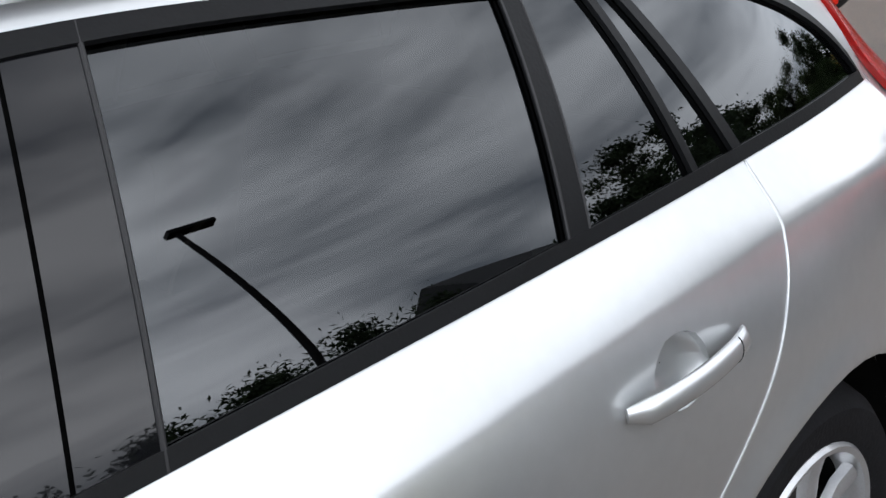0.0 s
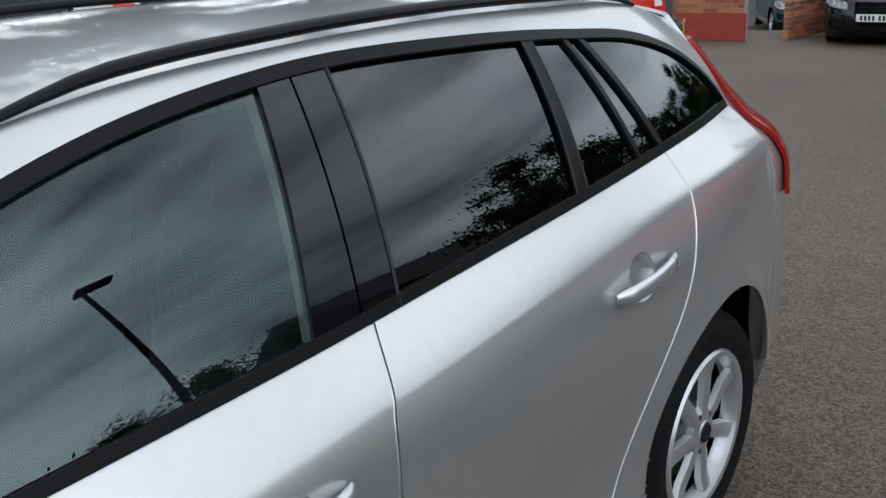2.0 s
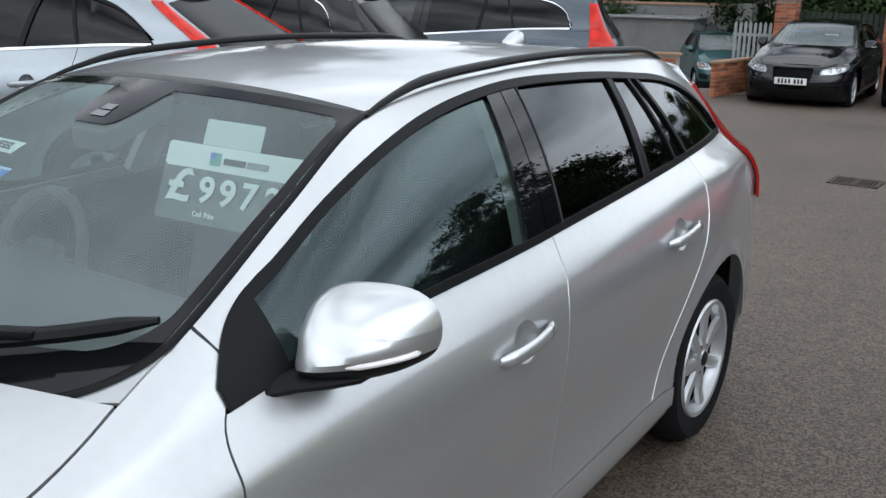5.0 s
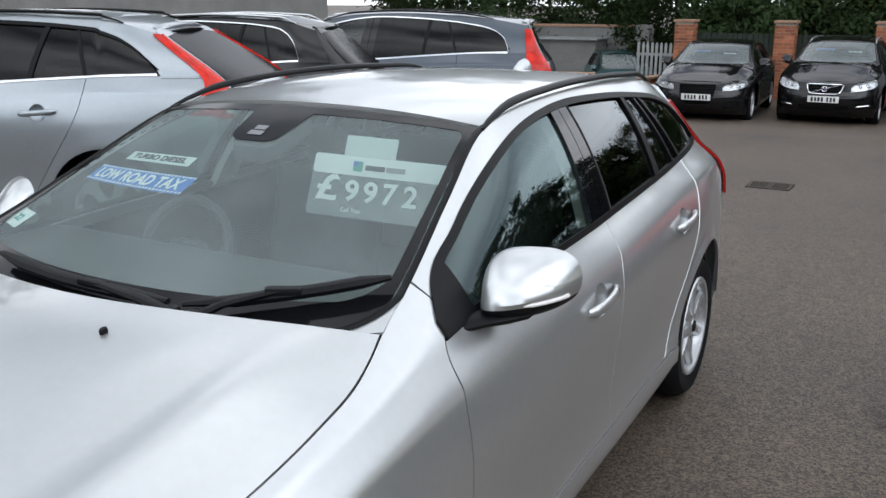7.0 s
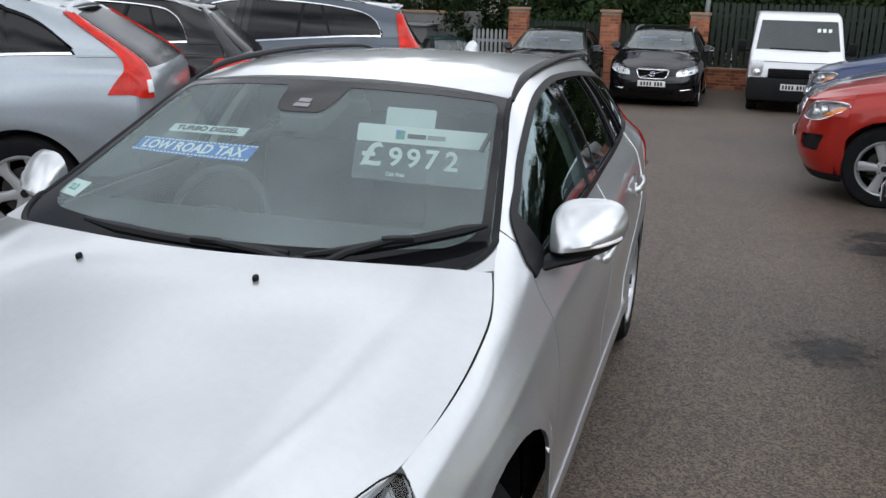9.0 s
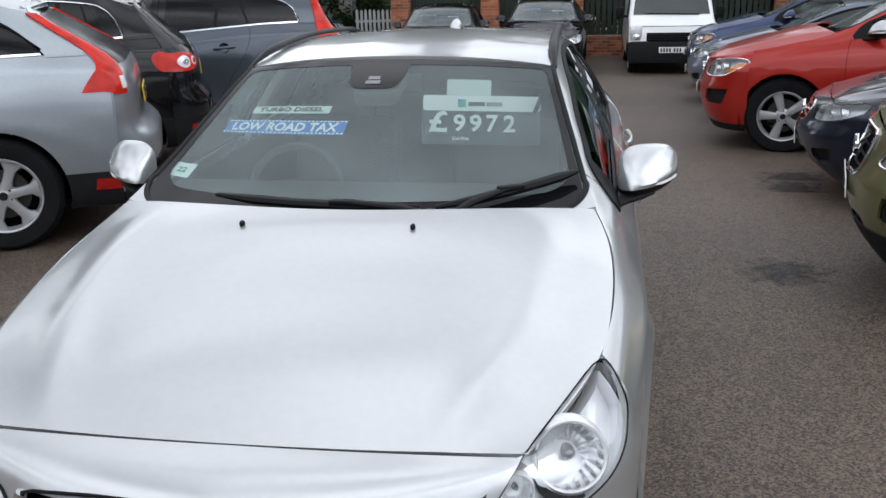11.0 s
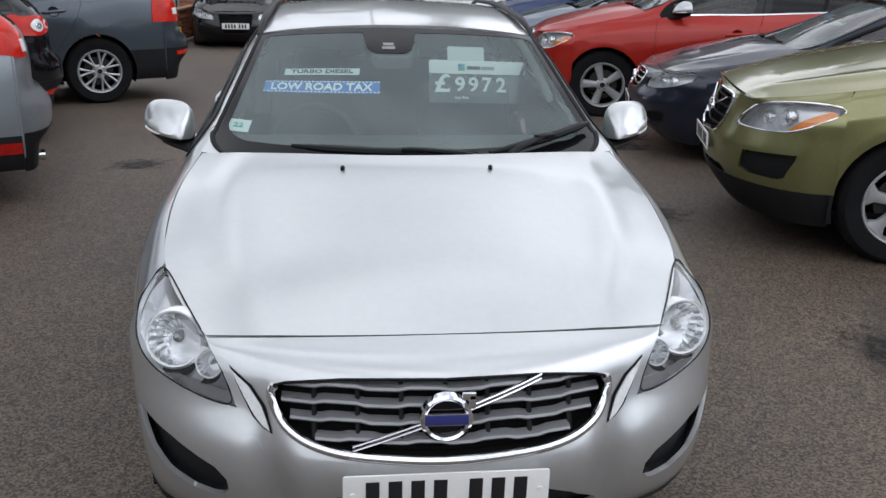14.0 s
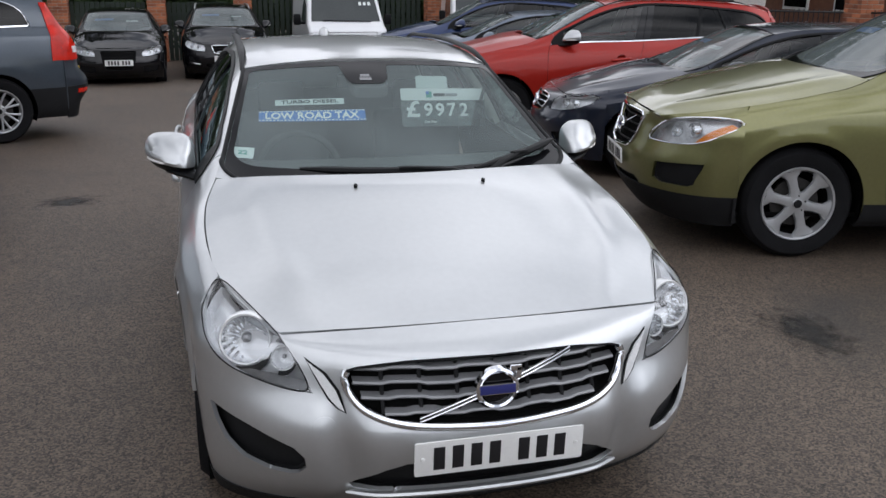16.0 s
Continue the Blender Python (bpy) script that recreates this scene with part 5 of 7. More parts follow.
def tail_round(car, strip, const):
    """Oval lamps with round lights in them."""
    half = spline((.825, .90), (.838, .80), (.862, .73), (.897, .705), (.932, .73), (.956, .80), (.969, .90))
    front = spline((.825, 1.76), (.838, 1.735), (.862, 1.712), (.897, 1.695), (.932, 1.705), (.956, 1.73), (.969, 1.76))
    wrap_lamp(car, "tail_lamp", front, half, .825, .969, RED_LENS, 30, .016, label="oval red tail lamp")
    for s0, rad in ((.79, .034), (.92, .046)):
        for nm, k, mat, off in (("lamp_ring", 1.0, DAY_LENS, .019), ("lamp_core", .55, RED_LENS if s0 < .9 else PROJECTOR, .024)):
            zz = np.linspace(.897 - rad * k * .98, .897 + rad * k * .98, 12)
            w = np.sqrt(np.clip(1 - ((zz - .897) / (rad * k)) ** 2, 0, 1)) * rad * k * 1.25
            f = spline(*[(p, q) for p, q in zip(zz, w)])
            strip(nm, lambda q, s0=s0, f=f: s0 - f(q), lambda q, s0=s0, f=f: s0 + f(q), zz, mat, off, "round pale light")
    strip("rear_reflector", const(.70), const(.92), np.linspace(.36, .40, 4), RED_LENS, .012, "red reflector")
    strip("lower_bumper", const(0.0), const(1.0), np.linspace(.21, .47, 8), PLASTIC, .006, "black lower bumper")
    side_skirt(car, .47)


def tail_column(car, strip, const):
    """Upright lamps on the rear pillars."""
    front = spline((.78, 1.732), (.85, 1.735), (.92, 1.742), (1.0, 1.752), (1.1, 1.757), (1.3, 1.762))
    wrap_lamp(car, "tail_lamp", front, spline((.78, .80), (.88, .82), (1.0, .87), (1.1, .93), (1.3, .95)), .78, 1.29, RED_LENS, 36, label="upright red tail lamp on the rear pillar")
    strip("reversing_lamp", const(.88), const(.95), np.linspace(.85, .91, 6), DAY_LENS, .024, "clear reversing lamp")
    strip("rear_reflector", const(.78), const(.95), np.linspace(.45, .49, 4), RED_LENS, .012, "red reflector")
    strip("lower_bumper", const(0.0), const(1.0), np.linspace(.21, .52, 8), PLASTIC, .006, "black lower bumper")
    side_skirt(car, .52)


TAILS = dict(slim=tail_slim, boomerang=tail_boomerang, round=tail_round, column=tail_column)


def mirrored(half):
    """A closed outline from its right half, listed from the top middle to the bottom middle."""
    return [*half, *[(-x, z) for x, z in reversed(half) if x > 1e-6]]


LAMP_V60 = [(.769, -1.69, .874), (.685, -1.885, .834), (.612, -2.055, .797), (.565, -2.123, .727), (.530, -2.165, .643), (.605, -2.128, .648), (.683, -2.079, .666), (.755, -2.02, .684), (.80, -1.967, .708), (.828, -1.90, .745), (.836, -1.82, .786), (.819, -1.74, .830)]
LAMP_WIDE = [(0.455, -2.21, 0.648), (0.5, -2.19, 0.711), (0.56, -2.13, 0.766), (0.66, -2.03, 0.798), (0.77, -1.9, 0.814), (0.835, -1.77, 0.814), (0.852, -1.74, 0.791), (0.845, -1.8, 0.738), (0.82, -1.9, 0.688), (0.78, -1.99, 0.661), (0.66, -2.09, 0.644)]
LAMP_SLIM = [(.44, -2.2, .70), (.48, -2.16, .765), (.62, -2.03, .80), (.77, -1.85, .825), (.82, -1.78, .80), (.83, -1.85, .735), (.76, -1.98, .675), (.60, -2.10, .635), (.44, -2.2, .635)]


def skid(car, q, bumper):
    """A dark lower edge to the bumper."""
    s = np.sin(np.linspace(-math.pi / 2, math.pi / 2, 90))[:, None]
    w = car.nose(np.abs(s), np.linspace(0, car.k["skid"], 12)[None, :])
    w[..., 0] *= np.sign(s)
    car.panel("lower_bumper", w, PLASTIC, parent=bumper, both=False, offset=.006, edge=.01, core=(0, -1.2, .6))
    zt = float(w[0, -1, 2])
    q = np.array([[flank(car, -1.765 * (1 - u) - arch_y(car, z, "front") * u, float(z)) for z in np.linspace(.215, zt, 9)] for u in np.linspace(0, 1, 6)])
    car.panel("lower_bumper", q, PLASTIC, offset=.009, edge=.012)


def day_lamps(car, q, bumper):
    """Slim upright lamps between grille and headlamp, in dark rims, and a pale lip under the intake."""
    half = [(.545, .742), (.487, .702), (.452, .652), (.436, .588), (.462, .600), (.487, .626), (.514, .677)]
    for sx in (1, -1):
        lp = car.loop3([(x * sx, z) for x, z in half])
        lamp = car.patch("day_lamp", q, lp, (0, 1, 0), BLACK_TRIM, .003, bumper, lip=.01, label="slim day lamp in a dark rim")
        axis = lambda z: .436 + .708 * (z - .588)
        inner = car.loop3([((axis((z - .665) * .9 + .665) + (x - axis(z)) * .66) * sx, (z - .665) * .9 + .665) for x, z in half])
        car.patch("lens", q, inner, (0, 1, 0), DAY_LENS, .008, lamp, lip=.006)
    xs = np.linspace(-.44, .44, 33)
    pts = [tuple(car.M(np.array((x, car.on_nose(x, .322) - .010, .322 - .006 * (abs(x) / .44) ** 2)))) for x in xs]
    part("bumper_lip", tube_bm(pts, [.006] + [.013] * 31 + [.006], 8, flat=.8), SILVER, bumper, "silver lip under the lower intake")
    s = np.sin(np.linspace(-math.pi / 2, math.pi / 2, 90))[:, None]
    w = car.nose(np.abs(s), np.linspace(0, .125, 6)[None, :])
    w[..., 0] *= np.sign(s)
    car.panel("lower_bumper", w, PLASTIC, parent=bumper, both=False, offset=.004, edge=.01, core=(0, -1.2, .6))
    # cover of the towing eye
    lp = [(-.50 + .036 * math.cos(a), .545 + .034 * math.sin(a)) for a in np.linspace(0, 2 * math.pi, 20)[:-1]]
    car.patch("towing_eye_cover", q, car.loop3(lp), (0, 1, 0), car.paint, .0012, bumper, lip=.003)


def lattice(car, q, bumper):
    """Uprights behind the grille's bars."""
    for x in np.linspace(-.33, .33, 7):
        pts = [tuple(car.M(np.array((x, car.on_nose(x, z) + .027, z)))) for z in np.linspace(.585, .725, 5)]
        part("grille_upright", tube_bm(pts, .007, 5), PLASTIC, bumper)


def fog_bars(car, q, bumper):
    """A bright bar across each lower intake."""
    for sx in (1, -1):
        pts = [tuple(car.M(np.array((x * sx, car.on_nose(x, .385 + .10 * (x - .54)) - .004, .385 + .10 * (x - .54))))) for x in np.linspace(.54, .75, 7)]
        part("fog_lamp_bar", tube_bm(pts, .016, 8, flat=.8), CHROME, bumper, "bright bar across the fog lamp")


FACES = {
    "plain": dict(grille=mirrored([(0, .742), (.26, .737), (.40, .721), (.430, .711), (.438, .687), (.424, .645), (.388, .605), (.315, .577), (.20, .563), (0, .559)]),
                  intakes=[mirrored([(0, .448), (.27, .446), (.335, .420), (.375, .392), (.43, .345), (.42, .332), (.3, .328), (0, .327)]),
                           [(.822, .548), (.812, .551), (.714, .525), (.59, .479), (.560, .448), (.556, .415), (.577, .390), (.60, .383), (.656, .384), (.735, .406), (.785, .447), (.81, .50)]],
                  lamp=LAMP_V60, lamp_way=(.45, -.75, .48), bezel=[(.541, -2.15, .676), (.532, -2.165, .648), (.605, -2.128, .651), (.683, -2.079, .669), (.745, -2.03, .684), (.70, -2.05, .690), (.62, -2.10, .686)], bulbs=[((.705, -1.968, .752), .078, PROJECTOR), ((.600, -2.068, .722), .036, PROJECTOR)],
                  bars=4, bar_r=.011, bar_mat=BAR_GREY, badge=(0, .657, .068), slash=((-.234, .580), (.250, .733)), plate_z=.477, extra=[day_lamps, lattice]),
    "suv": dict(grille=mirrored([(0, .782), (.29, .778), (.322, .765), (.310, .675), (.28, .60), (.23, .568), (0, .560)]),
                intakes=[mirrored([(0, .40), (.36, .40), (.40, .37), (.36, .32), (0, .31)]), [(.57, .525), (.82, .548), (.815, .515), (.785, .42), (.76, .405), (.60, .405), (.555, .43)]],
                lamp=LAMP_WIDE, lamp_way=(.55, -.75, .30), bulbs=[((.60, -2.06, .711), .040, PROJECTOR), ((.70, -1.985, .728), .050, PROJECTOR)], rim_mat=CHROME,
                amber=[(0.765, -2.0, 0.666), (0.81, -1.93, 0.688), (0.835, -1.85, 0.724), (0.847, -1.77, 0.766), (0.825, -1.8, 0.781), (0.79, -1.9, 0.728)],
                bars=4, bar_mat=PLASTIC, frame=.013, badge=(0, .672, .055), slash=((-.22, .585), (.22, .755)), plate_z=.50, extra=[skid]),
    "saloon": dict(grille=mirrored([(0, .765), (.27, .76), (.33, .74), (.345, .71), (.30, .63), (.25, .60), (0, .59)]),
                   intakes=[mirrored([(0, .40), (.42, .40), (.46, .37), (.42, .30), (0, .29)]), [(.55, .42), (.72, .45), (.74, .43), (.72, .36), (.60, .33), (.55, .35)]],
                   lamp=LAMP_SLIM, lamp_way=(.5, -.75, .35), bulbs=[((.56, -2.06, .70), .042, PROJECTOR), ((.68, -1.99, .715), .042, PROJECTOR)],
                   bars=3, bar_r=.012, bar_mat=CHROME, badge=(0, .675, .055), plate_z=.45, extra=[]),
    "wide": dict(grille=mirrored([(0, .752), (.27, .748), (.30, .735), (.285, .66), (.25, .607), (.21, .595), (0, .592)]),
                 intakes=[mirrored([(0, .40), (.40, .40), (.43, .37), (.38, .32), (0, .31)]), [(.52, .43), (.76, .46), (.79, .43), (.74, .36), (.56, .345), (.52, .37)]],
                 lamp=LAMP_SLIM, lamp_way=(.5, -.75, .35), bulbs=[((.56, -2.06, .70), .042, PROJECTOR), ((.68, -1.99, .715), .042, PROJECTOR)], lamp_mat=REFLECTOR,
                 bars=4, bar_mat=PLASTIC, frame=.010, badge=(0, .672, .05), slash=((-.21, .61), (.21, .735)), plate_z=.50, extra=[fog_bars]),
    "hatch": dict(grille=mirrored([(0, .745), (.30, .745), (.325, .73), (.30, .55), (.24, .40), (.20, .38), (0, .375)]),
                  intakes=[[(.44, .44), (.70, .46), (.74, .43), (.70, .34), (.50, .32), (.44, .35)]],
                  lamp=LAMP_SLIM, lamp_way=(.5, -.75, .35), bulbs=[((.56, -2.06, .70), .038, PROJECTOR), ((.68, -1.99, .715), .038, PROJECTOR)],
                  bars=8, bar_r=.004, bar_mat=BLACK_GLOSS, frame=.005, frame_mat=BLACK_TRIM, plate_z=.52, extra=[]),
}

# ---- the estate car in the middle ----
hero = Car("estate_car", "clean silver estate car with black roof rails and price sign", SILVER, group="cars for sale", hero=True, face="plain").build()
STICK_BLUE = material("sticker_blue", (0.03, 0.16, 0.50), 0.45, vary=0.08, scale=20)
STICK_WHITE = material("sticker_white", (0.72, 0.76, 0.74), 0.5, vary=0.05, scale=20)
STICK_PALE = material("sticker_pale", (0.55, 0.62, 0.60), 0.5, vary=0.05, scale=20)
SIGN_CLEAR = glass("sign_film", (0.52, 0.60, 0.59))
LOGO_GREEN = material("logo_green", (0.05, 0.32, 0.25), 0.5)


def text_bm(words, size, depth=0.0006):
    """Lettering in the built-in font as a bmesh, centred on its middle, in the xy plane."""
    cu = bpy.data.curves.new("lettering", "FONT")
    cu.offset = .0022
    cu.body, cu.size, cu.align_x, cu.align_y, cu.extrude, cu.resolution_u = words, size, "CENTER", "CENTER", depth, 4
    ob = bpy.data.objects.new("lettering", cu)
    scene.collection.objects.link(ob)
    me = bpy.data.meshes.new_from_object(ob.evaluated_get(bpy.context.evaluated_depsgraph_get()))
    bpy.data.objects.remove(ob)
    bm = bmesh.new()
    bm.from_mesh(me)
    bpy.data.meshes.remove(me)
    return bm


def fit_box(bm, w, h):
    xs = [v.co.x for v in bm.verts]
    ys = [v.co.y for v in bm.verts]
    cx, cy = (max(xs) + min(xs)) / 2, (max(ys) + min(ys)) / 2
    for v in bm.verts:
        v.co.x, v.co.y = (v.co.x - cx) * w / (max(xs) - min(xs)), (v.co.y - cy) * h / (max(ys) - min(ys))
    return bm


def on_screen(car, bm, s0, t0, rise, slant=0.0):
    """Lays a flat mesh (x across, y up the glass) on the inside of the windscreen."""
    for v in bm.verts:
        x, y, z = v.co
        t = t0 + y / 1.02
        e = float(car.edge(-.97 + .805 * t)[0])
        p = car.top(np.array(s0 + x / e), np.array(t + slant * x), "screen")
        q = car.M(p)
        v.co = (q[0], q[1], q[2] - rise + z * .9)
    return bm


def label_bm(w, h, r=0.006):
    bm = grid_bm(np.stack(np.broadcast_arrays(np.linspace(-w / 2, w / 2, 16)[:, None], np.linspace(-h / 2, h / 2, 5)[None, :], 0.0), -1))
    bm.normal_update()
    flange(bm, .0008)
    return bm


def sticker(car, words, w, h, s0, t0, back, ink, tw, th, label, slant=0.0, edge=None):
    ob = part("window_sticker", on_screen(car, label_bm(w, h), s0, t0, .0045, slant), back, car.root, label)
    if words:
        part("lettering", on_screen(car, fit_box(text_bm(words, .1), tw, th), s0, t0, .0030, slant), ink, ob)
    return ob


low = sticker(hero, "LOW ROAD TAX", .455, .082, -.487, .525, STICK_BLUE, STICK_WHITE, .40, .050, "blue sticker reading LOW ROAD TAX", slant=.0)
for k in range(2):
    dash = [on_screen(hero, label_bm(.009, .006), -.487 + (i - 14.5) * .0151 / .66, .525 + (.034 if k else -.034), .0030) for i in range(30)]
    part("sticker_border", merge(*dash), STICK_WHITE, low, "white dashed border")
sticker(hero, "TURBO DIESEL", .30, .046, -.50, .632, STICK_PALE, INK, .25, .026, "pale sticker reading TURBO DIESEL")
sticker(hero, "22", .088, .085, -.89, .242, STICK_WHITE, LOGO_GREEN, .038, .032, "white and green sticker reading 22")

# price board behind the glass
right, up = Vector((.438, .07, -.018)).normalized(), Vector((0, .37, .93)).normalized()
board_at = Vector((.338, -.335, 1.198))
out_way = right.cross(up).normalized()
place = Matrix((right.to_4d() * 1, up.to_4d(), out_way.to_4d(), board_at.to_4d())).transposed()
place[3][0] = place[3][1] = place[3][2] = 0
place[3][3] = 1


def on_board(bm, x, y, z=0.0):
    bmesh.ops.translate(bm, vec=(x, y, z), verts=bm.verts)
    bmesh.ops.transform(bm, matrix=place, verts=bm.verts)
    return bm


def plate_bm(w, h, r, d=.0012):
    bm = prism_bm(rounded(w, h, r, 4), d)
    bmesh.ops.rotate(bm, cent=(0, 0, 0), matrix=Matrix.Rotation(radians(-90), 3, "X"), verts=bm.verts)
    return bm


board = part("price_sign", on_board(plate_bm(.44, .186, .012), 0, 0), SIGN_CLEAR, None)
tagged(board, "clear price sign with white header hanging behind the windscreen", "sign")
part("header", on_board(plate_bm(.438, .058, .010), 0, .063, .002), STICK_WHITE, board, "white header strip")
fig = part("price", on_board(fit_box(text_bm("£", .1), .070, .080), -.160, -.008, .003), STICK_WHITE, board, "white price figures reading £9972")
for ch, x in (("9", -.082), ("9", -.022), ("7", .040), ("2", .104)):
    part("price_figure", on_board(fit_box(text_bm(ch, .1), .044, .064), x, -.012, .003), STICK_WHITE, fig)
part("small_print", on_board(fit_box(text_bm("Cash Price", .1), .062, .013), -.075, -.070, .003), STICK_WHITE, board)
part("logo", on_board(plate_bm(.030, .030, .003), -.075, .062, .004), LOGO_GREEN, board, "blue and green square logo")
part("logo_corner", on_board(plate_bm(.015, .015, .001), -.0825, .0695, .0055), STICK_BLUE, board)
for w, x in ((.062, -.020), (.060, .045)):
    part("name_bar", on_board(plate_bm(w, .015, .002), x, .060, .004), INK if x < 0 else BAR_GREY, board)
tab = part("paper_tab", on_board(plate_bm(.165, .075, .004), -.05, .118, -.010), STICK_PALE, None)
tagged(tab, "pale sheet of paper behind the price sign", "paper")
pen = part("pen", on_board(tube_bm([(0, 0, 0), (.020, .05, 0), (.024, .075, .002)], [.008, .008, .003], 8), .195, .03, .01), INK, None)
tagged(pen, "dark pen clipped beside the price sign", "pen")

# sensor housing at the top of the screen, washers, wipers, aerial
bm = bmesh.new()
for v in rounded(.20, .22, .04, 6):
    bm.verts.new((v[0] * (1 - .2 * (.11 - v[1]) / .22), v[1], 0))
bm.faces.new(bm.verts[:])
got = bmesh.ops.extrude_face_region(bm, geom=bm.faces[:])["geom"]
bmesh.ops.translate(bm, vec=(0, 0, -.05), verts=[v for v in got if isinstance(v, bmesh.types.BMVert)])
bmesh.ops.recalc_face_normals(bm, faces=bm.faces[:])
sensor = part("sensor_housing", on_screen(hero, bm, -.06, .845, .006), DASH, hero.root, "dark sensor housing at the top of the windscreen")
bm = bmesh.new()
outline = [(-.118, .075), (.118, .075), (.108, .04), (.102, -.02), (.092, -.075), (.078, -.100), (.055, -.112), (-.055, -.112), (-.078, -.100), (-.092, -.075), (-.102, -.02), (-.108, .04)]
bm.faces.new([bm.verts.new((x, y, 0)) for x, y in outline])
bmesh.ops.triangulate(bm, faces=bm.faces[:])
bmesh.ops.subdivide_edges(bm, edges=bm.edges[:], cuts=2, use_grid_fill=True)
part("sensor_print", on_screen(hero, bm, -.075, .865, -.004), FRIT, sensor, "black printed patch on the glass")
for w, y in ((.040, .055), (.050, .085)):
    part("sensor_eye", on_screen(hero, label_bm(w * 1.1, .024), -.085, .865 - y + .014, -.0065), BAR_GREY, sensor)
mir = part("rear_view_mirror", box_bm((.25, .03, .07), (-.03, -.17, 1.315), .014, Matrix.Rotation(radians(14), 4, "X"), 3), DASH, hero.root)
for sx in (-.25, .25):
    j = lathe_bm([(0, .008), (.006, .007), (.0075, .004), (.0075, -.006)], 12, "z")
    bmesh.ops.scale(j, vec=(1, 1.4, 1), verts=j.verts)
    bmesh.ops.transform(j, matrix=Matrix.Translation((sx, -1.285, float(hero.top(np.array(abs(sx) / .78), np.array(.86), "bonnet")[2]) + .004)) @ Matrix.Rotation(radians(12), 4, "X"), verts=j.verts)
    part("washer_jet", j, BLACK_TRIM, hero.root)


def wiper(points, pivot, n_arm):
    """A flat blade along the glass with its arm."""
    P3 = []
    for x, t in points:
        e = float(hero.edge(-.97 + .805 * t)[0])
        q = hero.top(np.array(x / e), np.array(t), "screen")
        P3.append(Vector(q) + Vector((0, -.012, .031)))
    blade = part("wiper", tube_bm([tuple(p) for p in P3], [.009] + [.021] * (len(P3) - 2) + [.009], 8, flat=.75), BLACK_TRIM, hero.root, "black windscreen wiper")
    e = float(hero.edge(-.97 + .805 * pivot[1])[0])
    a = Vector(hero.top(np.array(pivot[0] / e), np.array(pivot[1]), "screen")) + Vector((0, -.016, .022))
    b = P3[n_arm]
    lift = Vector((0, -.010, .016))
    part("wiper_arm", tube_bm([tuple(a), tuple(a.lerp(b, .35) + lift), tuple(a.lerp(b, .7) + lift), tuple(b + lift * .9)], [.021, .017, .015, .012], 8, flat=.6), BLACK_TRIM, blade)
    part("wiper_clip", box_bm((.085, .030, .018), tuple(b + lift * .7), .006, Matrix.Rotation(math.atan2(*(P3[n_arm + 1] - P3[n_arm - 1]).yx), 4, "Z")), BLACK_TRIM, blade)
    part("pivot_cap", lathe_bm([(0, .020), (.016, .018), (.022, .006), (.022, -.02)], 14, "z"), BLACK_TRIM, blade).location = a
    return blade


wiper([(-.43, .085), (-.3, .080), (-.15, .075), (0, .070), (.12, .066), (.235, .062)], (.27, .035), 3)
wiper([(.28, .058), (.40, .085), (.50, .115), (.58, .14), (.645, .165), (.70, .185)], (.33, .030), 2)
bm = grid_bm(np.stack([np.stack([np.array([.034, .030, .016, 0, -.016, -.030, -.034]) * w, np.full(7, y), z0 + h * np.array([0, .5, .9, 1, .9, .5, 0])], -1)
                       for y, w, h, z0 in ((1.36, .1, .002, 1.425), (1.39, .7, .020, 1.423), (1.43, 1, .045, 1.418), (1.46, 1, .056, 1.415), (1.485, .9, .052, 1.412), (1.50, .6, .02, 1.410), (1.505, .2, .002, 1.409))]))
face_out(bm, (0, 1.43, 1.3))
part("aerial_fin", bm, SILVER, hero.root, "silver fin aerial on the roof")

# ---- other cars ----


def park(car, x, y, rz):
    car.root.matrix_world = pose(x, y, float(ground_z(y, x)), 0, 0, rz)
    return car


GREEN = car_paint("green_paint", (0.205, 0.20, 0.078), metal=0.7, rough=.3, flake=0.1, coat=1.0)
RED = car_paint("red_paint", (0.34, 0.016, 0.009), metal=0.2, flake=0.1, coat=0.6, spec=0.2)
BLACK = car_paint("black_paint", (0.006, 0.006, 0.007), metal=0.0, flake=0.1, coat=0.9, spec=0.0, rough=0.5)
NAVY = car_paint("navy_paint", (0.014, 0.018, 0.032), metal=0.3, flake=0.1, coat=0.9, spec=0.1)
BLUE = car_paint("blue_paint", (0.012, 0.03, 0.10), metal=0.4, flake=0.1)
GREY = car_paint("grey_paint", (0.055, 0.070, 0.088), metal=0.6, flake=0.1)
STEELBLUE = car_paint("steel_blue_paint", (0.16, 0.19, 0.24), metal=0.6, flake=0.1)
PALE = car_paint("pale_silver_paint", (0.34, 0.375, 0.40), metal=0.75, flake=0.06)
WHITE = car_paint("white_paint", (0.75, 0.76, 0.77), metal=0.0, flake=0.04)
TEAL = car_paint("teal_paint", (0.015, 0.08, 0.085), metal=0.3, flake=0.1)
MATT_SILVER = material("satin_silver", (0.6, 0.61, 0.62), 0.3, 0.9, vary=0.08, scale=9)
SUV = dict(tall=True, blunt=True, body=1.14, cabin=1.15, width=1.01, R=.375, rim=.237, arch=.415, tyre_w=.235, wheel="six", sill_mat=PLASTIC, res=.6, face="suv")


def windscreen_labels(car, price=True):
    sticker(car, "", .36, .07, -.40, .62, STICK_BLUE, INK, .1, .1, "blue sticker")
    if price:
        for i in range(5):
            sticker(car, "", .035, .06, .28 + i * .07, .55, STICK_WHITE, INK, .1, .1, "white price figure")


